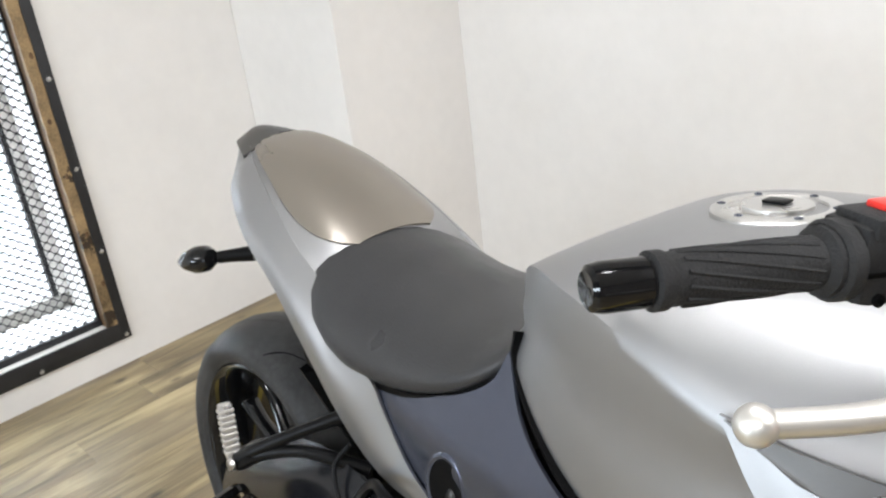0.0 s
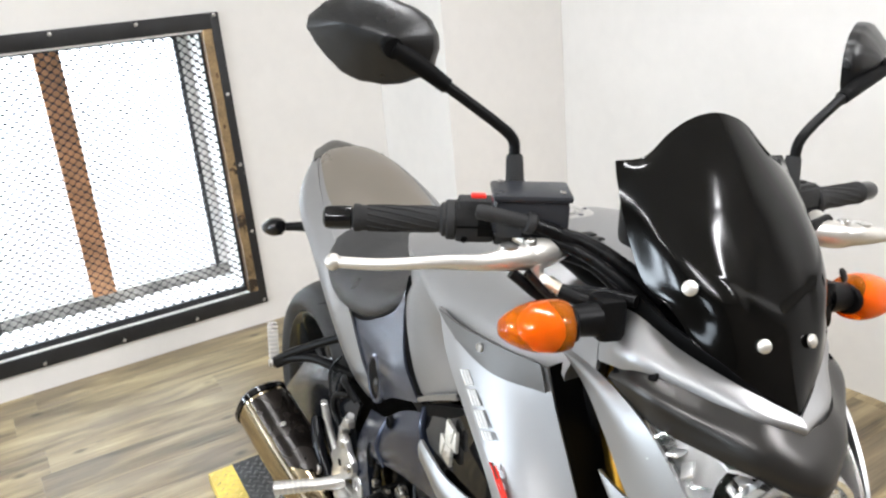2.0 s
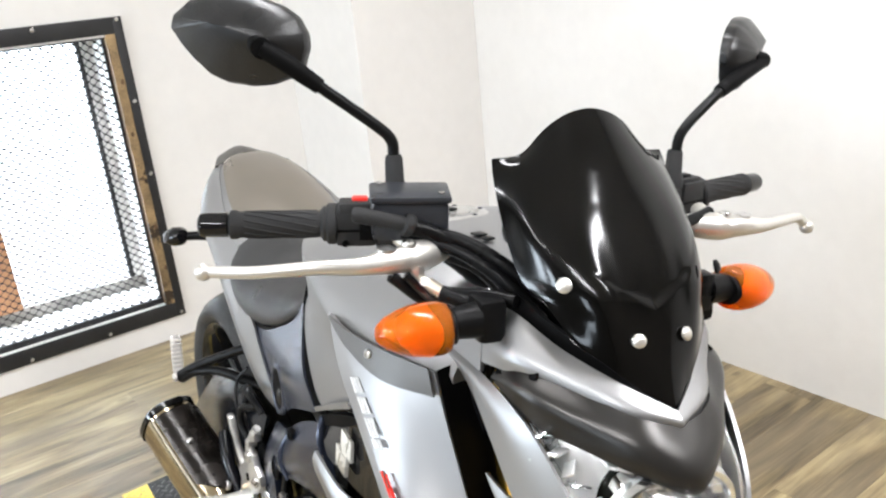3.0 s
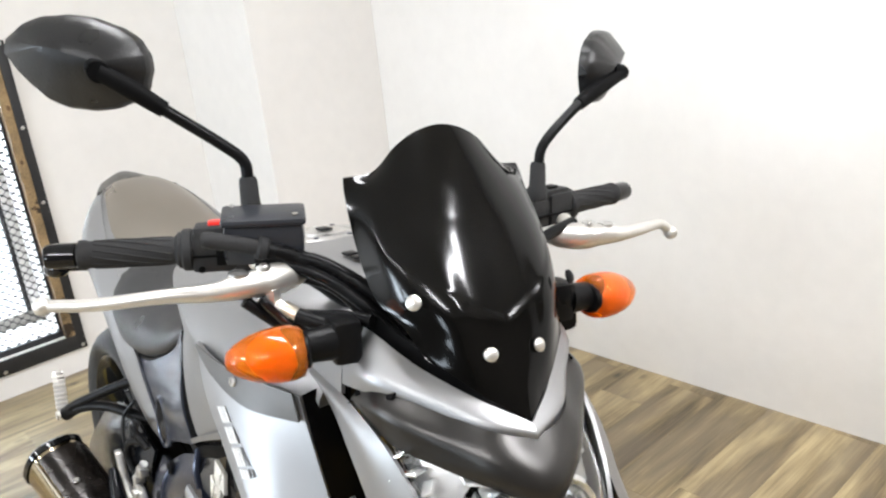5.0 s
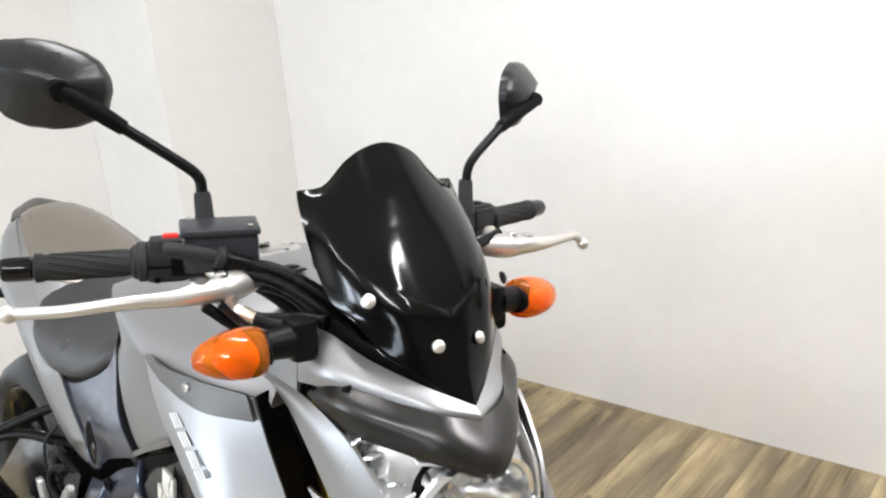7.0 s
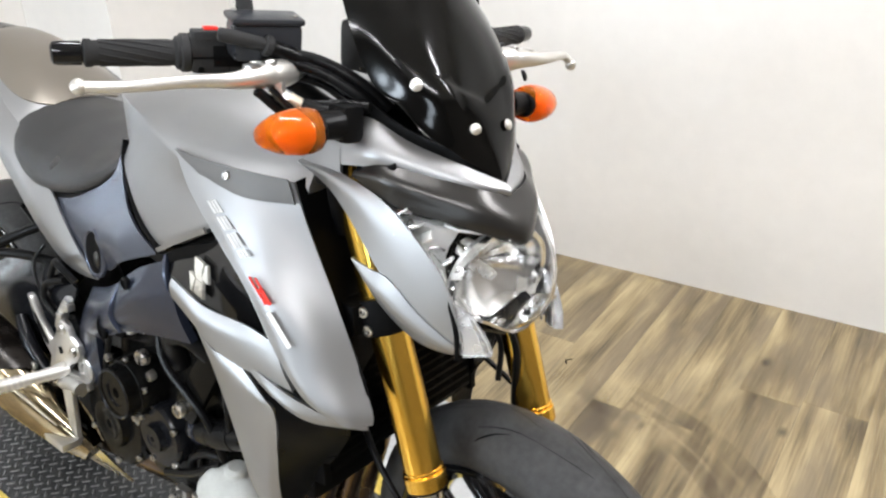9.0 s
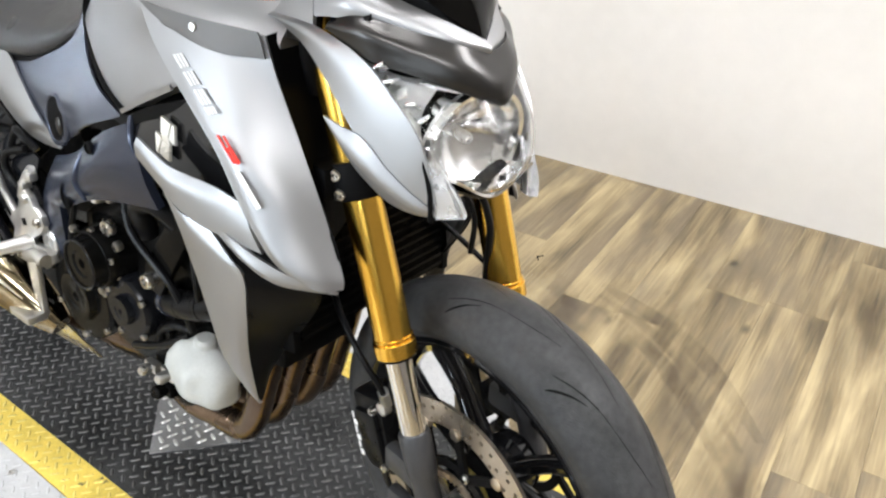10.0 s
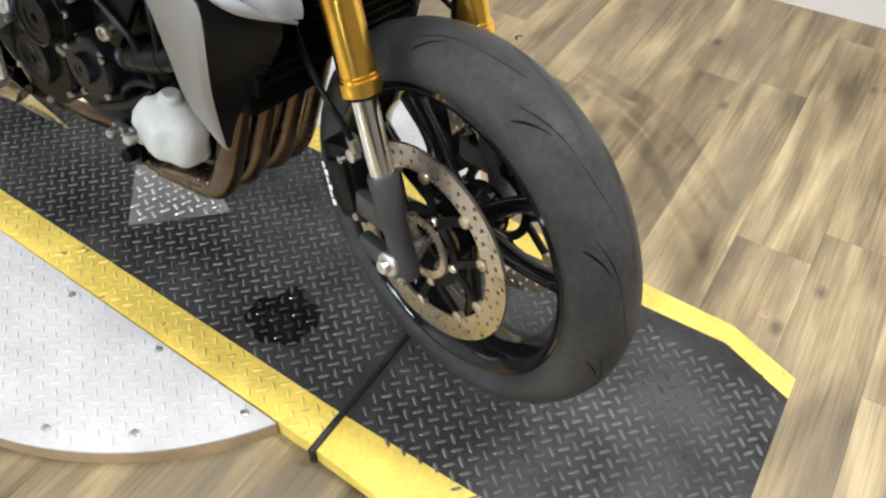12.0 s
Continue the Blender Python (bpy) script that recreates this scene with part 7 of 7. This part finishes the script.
part("handlebar", pipe([on_bar(-1, 0.33), on_bar(-1, 0.22), on_bar(-1, 0.165), on_bar(-1, 0.11), on_bar(-1, 0.05), on_bar(1, 0.05), on_bar(1, 0.11), on_bar(1, 0.165), on_bar(1, 0.22), on_bar(1, 0.33)], [0.0095, 0.0095, 0.0098, 0.011, 0.0125, 0.0125, 0.011, 0.0098, 0.0095, 0.0095], 60, 16), black, bike, "black tapered handlebar", HEAD)
part("bar_riser", joined(*[block(-0.285, y - 0.016, -0.075, -0.245, y + 0.016, -0.016, 0.006) for y in (BY - 0.05, BY + 0.05)]), matt_black, bike, "", HEAD)
for s in (-1, 1):
    a, b = on_bar(s, 0.232), on_bar(s, 0.326)
    gm = along(a, b)
    L = (b - a).length
    grip = joined(lathe([(0.0105, -0.004), (0.0180, -0.003), (0.0180, 0.004), (0.0136, 0.007), (0.0130, L * 0.5), (0.0132, L - 0.010), (0.0146, L - 0.008), (0.0146, L - 0.002), (0.0105, L)], gm, 28))
    gob = part("grip", grip, rubber, bike, "black ribbed rubber grip", HEAD)
    for k in range(12):
        pts = []
        for i in range(7):
            u = i / 6
            ang = math.tau * k / 12 + 1.1 * u
            r = 0.0132
            pts.append(gm @ Vector((r * math.cos(ang), r * math.sin(ang), 0.010 + (L - 0.026) * u)))
        part("grip_rib", pipe(pts, 0.0012, 12, 5), rubber, gob, "", HEAD)
    e = (b - a).normalized()
    part("bar_end", lathe([(0.0124, 0.001), (0.0124, 0.023), (0.0112, 0.028), (0.0085, 0.030), (0.0001, 0.029)], along(b, b + e), 28), gloss_black, gob, "gloss black bar end weight", HEAD)
    # switch block
    sw = on_bar(s, 0.205)
    sm = Matrix.Translation(sw) @ along((0, 0, 0), e)
    sob = part("switch_block", block(-0.017, -0.021, -0.022, 0.018, 0.021, 0.020, 0.007), rubber, bike, "dark grey switch block", HEAD @ sm)
    part("switch_pod", block(-0.014, -0.024, -0.050, 0.016, 0.016, -0.020, 0.007), rubber, sob, "", HEAD @ sm)
    part("housing_ledge", block(-0.012, 0.014, -0.048, 0.019, 0.025, 0.016, 0.003), rubber, sob, "", HEAD @ sm)
    part("housing_ring", lathe([(0.019, 0.018), (0.021, 0.020), (0.021, 0.027), (0.019, 0.029)], None, 24), rubber, sob, "", HEAD @ sm)
    part("housing_seam", joined(block(-0.018, -0.004, -0.049, 0.0195, -0.002, 0.018), bolt((0.0185, -0.016, 0.010), (1, 0, 0), 0.0035, 0.002), bolt((0.0185, -0.016, -0.044), (1, 0, 0), 0.0035, 0.002)), matt_black, sob, "", HEAD @ sm)
    part("switch_button", block(-0.006, 0.022, -0.013, 0.007, 0.0285, 0.003, 0.002), red_mat if s < 0 else black, sob, "red stop switch" if s < 0 else "", HEAD @ sm)
    part("switch_recess", block(0.0165, -0.013, -0.040, 0.0185, 0.010, -0.004, 0.001), matt_black, sob, "", HEAD @ sm)
    if s < 0:
        th = part("throttle_housing", joined(pipe([(-0.237, -0.213, 0.0725), (-0.236, -0.208, 0.0715), (-0.232, -0.176, 0.064), (-0.230, -0.158, 0.059)], [0.005, 0.0074, 0.0074, 0.007], seg=18), lathe([(0.009, 0), (0.0115, 0.002), (0.0115, 0.008), (0.009, 0.011)], along((-0.232, -0.166, 0.0615), (-0.226, -0.12, 0.047)), 20)), rubber, sob, "dark grey cable housing", HEAD)
        part("cable_boot", pipe([(-0.230, -0.158, 0.058), (-0.222, -0.135, 0.050), (-0.205, -0.105, 0.034), (-0.190, -0.085, 0.015)], [0.0085, 0.008, 0.008, 0.008], seg=14), black, sob, "", HEAD)
    # lever with its perch
    off = 0.0 if s < 0 else 0.012
    piv = Vector((-0.222, s * 0.178 + BY, 0.030))
    ball = Vector((-0.258, -0.345, 0.025)) if s < 0 else Vector((-0.237, 0.341, 0.014))
    lv = [piv + Vector((0.004, -0.012 * s, 0)), piv + Vector((0.008, 0.020 * s, 0.002)), Vector((-0.212, s * 0.228 + BY, 0.030)), Vector((-0.221, s * 0.270 + BY, 0.030)), Vector((-0.238, s * 0.315 + BY * 0.6, 0.026)), ball]
    lob = part("lever", joined(pipe(lv, [0.010, 0.0125, 0.0085, 0.0065, 0.0058, 0.0055], 32, 12), blob(ball, 0.0082, 0.0082, 0.0082, 16)), lever_alloy, bike, "polished silver brake lever with ball end" if s < 0 else "polished silver clutch lever with ball end", HEAD, angle=60)
    part("lever_perch", joined(pipe([piv + Vector(q) for q in ((0.006, 0.022 * s, 0.0), (0.002, 0.0, 0.001), (-0.006, -0.026 * s, 0.003), (-0.010, -0.046 * s, 0.006))], [0.0105, 0.0150, 0.0135, 0.0070], seg=16), pipe([piv + Vector((-0.004, -0.012 * s, 0.002)), piv + Vector((-0.034, 0.0, 0.012))], [0.010, 0.009], seg=12)), lever_alloy, lob, "", HEAD)
    part("lever_pivot", joined(bolt(piv + Vector((0.004, 0.004 * s, 0.012)), (0, 0, 1), 0.007, 0.006), lathe([(0.010, 0), (0.010, 0.010), (0.0001, 0.011)], along(piv + Vector((0.006, 0.026 * s, 0.004)), piv + Vector((0.006, 0.026 * s, 1))), 16)), bolt_steel, lob, "", HEAD)
    # mirror
    base = Vector((-0.290, -0.154, 0.085)) if s < 0 else Vector((-0.272, 0.168, 0.078))
    bends = ((0, 0, 0), (-0.002, -0.001, 0.030), (-0.003, -0.004, 0.046), (-0.006, -0.022, 0.062), (-0.014, -0.070, 0.096), (-0.018, -0.098, 0.116)) if s < 0 else ((0, 0, 0), (0.0, 0.001, 0.030), (-0.001, 0.005, 0.046), (-0.003, 0.020, 0.062), (-0.007, 0.050, 0.085), (-0.010, 0.068, 0.098))
    rod = part("mirror_stem", pipe([base + Vector(q) for q in bends], [0.0060, 0.0058, 0.0058, 0.0058, 0.0058, 0.0064], 40, 14), black, bike, "black bent mirror stem", HEAD)
    part("stem_boot", lathe([(0.0115, -0.012), (0.0115, 0.0), (0.0095, 0.004), (0.0088, 0.026), (0.0075, 0.030), (0.0064, 0.030)], along(base, base + Vector((-0.002, 0.001 * s, 0.03))), 18), rubber, rod, "", HEAD)
    tip = base + Vector((-0.022, -0.122, 0.131)) if s < 0 else Vector((-0.309, 0.312, 0.202))
    part("stem_sleeve", pipe([base + Vector(bends[-2]).lerp(Vector(bends[-1]), 0.0 if s < 0 else 0.5), base + Vector(bends[-1]).lerp(tip - base, 0.0 if s < 0 else 0.3), tip], [0.0078, 0.0090, 0.0080], 10, 14), matt_black, rod, "", HEAD)
    out = [(0.090, 0.019), (0.060, 0.044), (0.012, 0.047), (-0.038, 0.030), (-0.056, 0.004), (-0.050, -0.028), (-0.014, -0.042), (0.034, -0.037), (0.068, -0.010)]
    # u runs outwards along the mirror's width, v up; the back is hipped, with a crease along its length
    cm = Vector((-0.352, -0.274, 0.219)) if s < 0 else Vector((-0.336, 0.288, 0.205))
    uw = Vector((-0.55, 0.86 * s, 0.0)).normalized() if s < 0 else Vector((-0.62, 0.785, 0.0)).normalized()
    vw = Vector((0.05, -0.10 * s, 1.0)).normalized()
    nw = uw.cross(vw)
    nw = nw if nw.x > 0 else -nw
    mb = bmesh.new()
    cut = []
    for (ua, va), (ub, vb) in zip(out, out[1:] + out[:1]):
        for f in (0.22, 0.41, 0.59, 0.78):
            cut.append((ua + (ub - ua) * f, va + (vb - va) * f, 0))
    dense = [Vector((p.x, p.y, 0)) for p in curve_pts(cut + cut[:1], 73)[:-1]]
    levels = ((1.0, -0.004), (1.0, 0.003), (0.985, 0.0065), (0.95, 0.010), (0.75, 0.0165), (0.5, 0.0235), (0.25, 0.029), (0.04, 0.0325))
    ringv = [[mb.verts.new(cm + uw * (p.x * (0.35 + 0.65 * q) + 0.004 * (1 - q)) + vw * (p.y * q + (0.010 + 0.10 * p.x) * (1 - q)) + nw * h) for p in dense] for q, h in levels]
    nd = len(dense)
    for i in range(len(levels) - 1):
        for e in range(nd):
            mb.faces.new((ringv[i][e], ringv[i][(e + 1) % nd], ringv[i + 1][(e + 1) % nd], ringv[i + 1][e]))
    mb.faces.new(ringv[-1])
    mb.faces.new(list(reversed(ringv[0])))
    part("mirror_housing", mb, mirror_plastic, rod, "black faceted mirror housing", HEAD, angle=28 if s < 0 else 60)
    gb = bmesh.new()
    gb.faces.new([gb.verts.new(cm + uw * p.x * 0.94 + vw * p.y * 0.94 - nw * 0.0045) for p in dense])
    part("mirror_joint", pipe([tip + (tip - cm) * 0.10, tip, cm + nw * 0.026 - uw * 0.012], [0.0095, 0.0105, 0.0095] if s < 0 else [0.007, 0.009, 0.009], 12, 12), matt_black, rod, "", HEAD)
    part("mirror_glass", gb, chrome, rod, "mirror glass facing the rider", HEAD)
# brake fluid reservoir
res_m = HEAD @ Matrix.Translation((-0.252, -0.153, 0.073)) @ pose(0, 0, 0, 0, 6, -16)
res = part("brake_reservoir", block(-0.022, -0.036, -0.029, 0.023, 0.037, 0.010, 0.007, None), reservoir_mat, bike, "black brake fluid reservoir", res_m)
part("reservoir_lid", block(-0.024, -0.038, 0.009, 0.025, 0.039, 0.0165, 0.004), reservoir_mat, res, "", res_m)
for x, y in ((-0.015, -0.028), (0.016, 0.029)):
    part("lid_screw", bolt((x, y, 0.0175), (0, 0, 1), 0.003, 0.0015), bolt_steel, res, "", res_m)
# hoses and looms by the steering head
for pts, r in (([(-0.232, -0.150, 0.045), (-0.205, -0.115, 0.035), (-0.170, -0.085, 0.012), (-0.150, -0.060, -0.02)], 0.0075),
               ([(-0.238, -0.165, 0.050), (-0.212, -0.120, 0.048), (-0.176, -0.085, 0.028), (-0.155, -0.055, 0.0)], 0.0065),
               ([(-0.245, -0.140, 0.030), (-0.215, -0.100, 0.018), (-0.180, -0.075, -0.01)], 0.006),
               ([(-0.212, -0.185, 0.018), (-0.205, -0.150, -0.010), (-0.175, -0.110, -0.022), (-0.150, -0.085, -0.015)], 0.0055),
               ([(-0.225, -0.160, 0.012), (-0.200, -0.140, 0.002), (-0.165, -0.105, 0.005), (-0.145, -0.09, 0.005)], 0.006),
               ([(-0.232, 0.190, 0.045), (-0.210, 0.130, 0.035), (-0.180, 0.085, 0.01)], 0.0065)):
    part("control_cable", pipe(pts, r, seg=10), black, bike, "", HEAD)
part("control_cable", pipe([(-0.206, -0.172, 0.020), (-0.196, -0.150, -0.004), (-0.180, -0.130, -0.014), (-0.150, -0.112, -0.012)], 0.0042, seg=8), gloss_black, bike, "", HEAD)
part("cable_fitting", pipe([(-0.203, -0.152, 0.010), (-0.194, -0.142, 0.003)], 0.0068, seg=10), belly_steel, bike, "small brass cable fitting", HEAD)
part("control_cable", pipe([(-0.194, -0.142, 0.003), (-0.176, -0.122, -0.003), (-0.150, -0.100, 0.0)], 0.0072, seg=10), black, bike, "", HEAD)
part("banjo", joined(lathe([(0.009, 0), (0.009, 0.014), (0.0001, 0.016)], along((-0.214, -0.160, 0.012), (-0.214, -0.16, 0.1)), 8), pipe([(-0.212, -0.158, 0.012), (-0.196, -0.143, 0.004)], 0.006, seg=8)), lever_alloy, bike, "", HEAD)
part("steering_loom", joined(block(-0.215, -0.085, -0.05, -0.165, 0.085, 0.02, 0.012), pipe([(-0.19, -0.09, -0.03), (-0.19, -0.10, -0.09), (-0.2, -0.08, -0.15)], 0.012, seg=10)), matt_black, bike, "", HEAD)
# side stand
part("side_stand", joined(pipe([(-0.80, 0.12, 0.30), (-0.83, 0.17, 0.15), (-0.86, 0.215, 0.035)], [0.014, 0.012, 0.011], seg=12), block(-0.90, 0.19, 0.022, -0.83, 0.245, 0.034, 0.003)), engine_black, bike, "black side stand")

# ---------------------------------------------------------------- floor planks, laid along the window wall
PW, PL = 0.152, 0.914
rnd = random.Random(11)


def plank_mesh(w, l):
    bm = bmesh.new()
    bmesh.ops.create_cube(bm, size=1, matrix=Matrix.LocRotScale((0, 0, -0.0025), None, (l - 0.0003, w - 0.0003, 0.005)))
    top = [e for e in bm.edges if all(v.co.z > -0.001 for v in e.verts)]
    bmesh.ops.bevel(bm, geom=top, offset=0.0004, segments=1, affect="EDGES")
    me = bpy.data.meshes.new("plank")
    bm.to_mesh(me)
    bm.free()
    me.materials.append(floor_wood)
    return me


whole = plank_mesh(PW, PL)
ends = {}
y = NORTH - PW / 2
row = 0
while y > -1.9:
    x = -2.45 - rnd.uniform(0, PL) * 0.8
    while x < 2.1:
        long = min(PL, 2.21 - x)
        key = round(long, 3)
        if key not in ends:
            ends[key] = whole if key == PL else plank_mesh(PW, long)
        ob = new("plank", ends[key])
        ob.location = (x + long / 2, y, 0)
        ob.parent = floor
        x += PL
    y -= PW
    row += 1
rest = bmesh.new()
for x0, y0, x1, y1 in ((-3.2, -3.2, 2.3, y + PW / 2), (-3.2, y + PW / 2, -2.45, NORTH)):
    bmesh.ops.create_cube(rest, size=1, matrix=Matrix.LocRotScale(((x0 + x1) / 2, (y0 + y1) / 2, -0.0035), None, (x1 - x0, y1 - y0, 0.005)))
far = part("far_planks", rest, floor_wood, floor)
tagged(far, kind="stuff")
flb = part("floor_screw", joined(lathe([(0.012, 0), (0.012, 0.0012), (0.007, 0.0016), (0.006, 0.0006), (0.0001, 0.0006)], Matrix.Translation((0.908, -0.68, 0.0)), 18)), edge_wood)
tagged(flb, "small round brown screw cap in the floor", "screw cap")

# faint tyre arcs and one dark nick on the floor beside the ramp


def arc_ribbon(pts, wide):
    c = curve_pts(pts, 30)
    bm = bmesh.new()
    rows = []
    for i, p in enumerate(c):
        d = (c[min(i + 1, 29)] - c[max(i - 1, 0)]).normalized()
        q = Vector((-d.y, d.x, 0)) * wide * (0.35 + 0.65 * math.sin(math.pi * (i + 0.5) / 30)) / 2
        rows.append((bm.verts.new(p - q), bm.verts.new(p + q)))
    for (a, b), (e, f) in zip(rows, rows[1:]):
        bm.faces.new((a, b, f, e))
    return bm


for off, wide in ((0.0, 0.045), (0.05, 0.035), (0.10, 0.055)):
    sk = part("skid_mark", arc_ribbon([(1.40 + off, -0.06 + off * 0.3, 0.0009), (1.358 + off, -0.150, 0.0009), (1.300 + off, -0.250 - off * 0.3, 0.0009), (1.205 + off, -0.350 - off * 0.5, 0.0009), (1.055 + off, -0.475 - off * 0.6, 0.0009)], wide), skid_mat)
    tagged(sk, "faint brown curved tyre mark on the plank floor", "stain", group="tyre marks")
nick = part("floor_nick", joined(block(-0.011, -0.002, 0.0004, 0.011, 0.002, 0.0012, 0, pose(1.514, 0.168, 0, 0, 0, 35)), block(-0.010, -0.002, 0.0004, 0.010, 0.002, 0.0011, 0, pose(1.527, 0.166, 0, 0, 0, -40))), matt_black)
tagged(nick, "small dark angled nick in the plank floor", "stain")

# soft brown patches that darken the planks beside the ramp
disc = bmesh.new()
bmesh.ops.create_circle(disc, cap_ends=True, segments=28, radius=1.0)
first = part("floor_patch", disc, patch_mat)
for k, (x, y, sx, sy, turn) in enumerate(((1.22, -0.30, 0.34, 0.17, 38), (1.72, -0.62, 0.40, 0.16, 8), (1.62, -0.28, 0.30, 0.12, 0), (1.36, 0.02, 0.22, 0.12, 60), (1.85, -0.95, 0.34, 0.18, 0), (0.98, -0.52, 0.20, 0.10, 30))):
    ob = first if k == 0 else new("floor_patch", first.data)
    ob.matrix_world = pose(x, y, 0.0013 + 0.0002 * k, 0, 0, turn) @ Matrix.Diagonal((sx, sy, 1, 1))
    tagged(ob, "soft darker brown patch on the plank floor", "stain", group="floor stains")
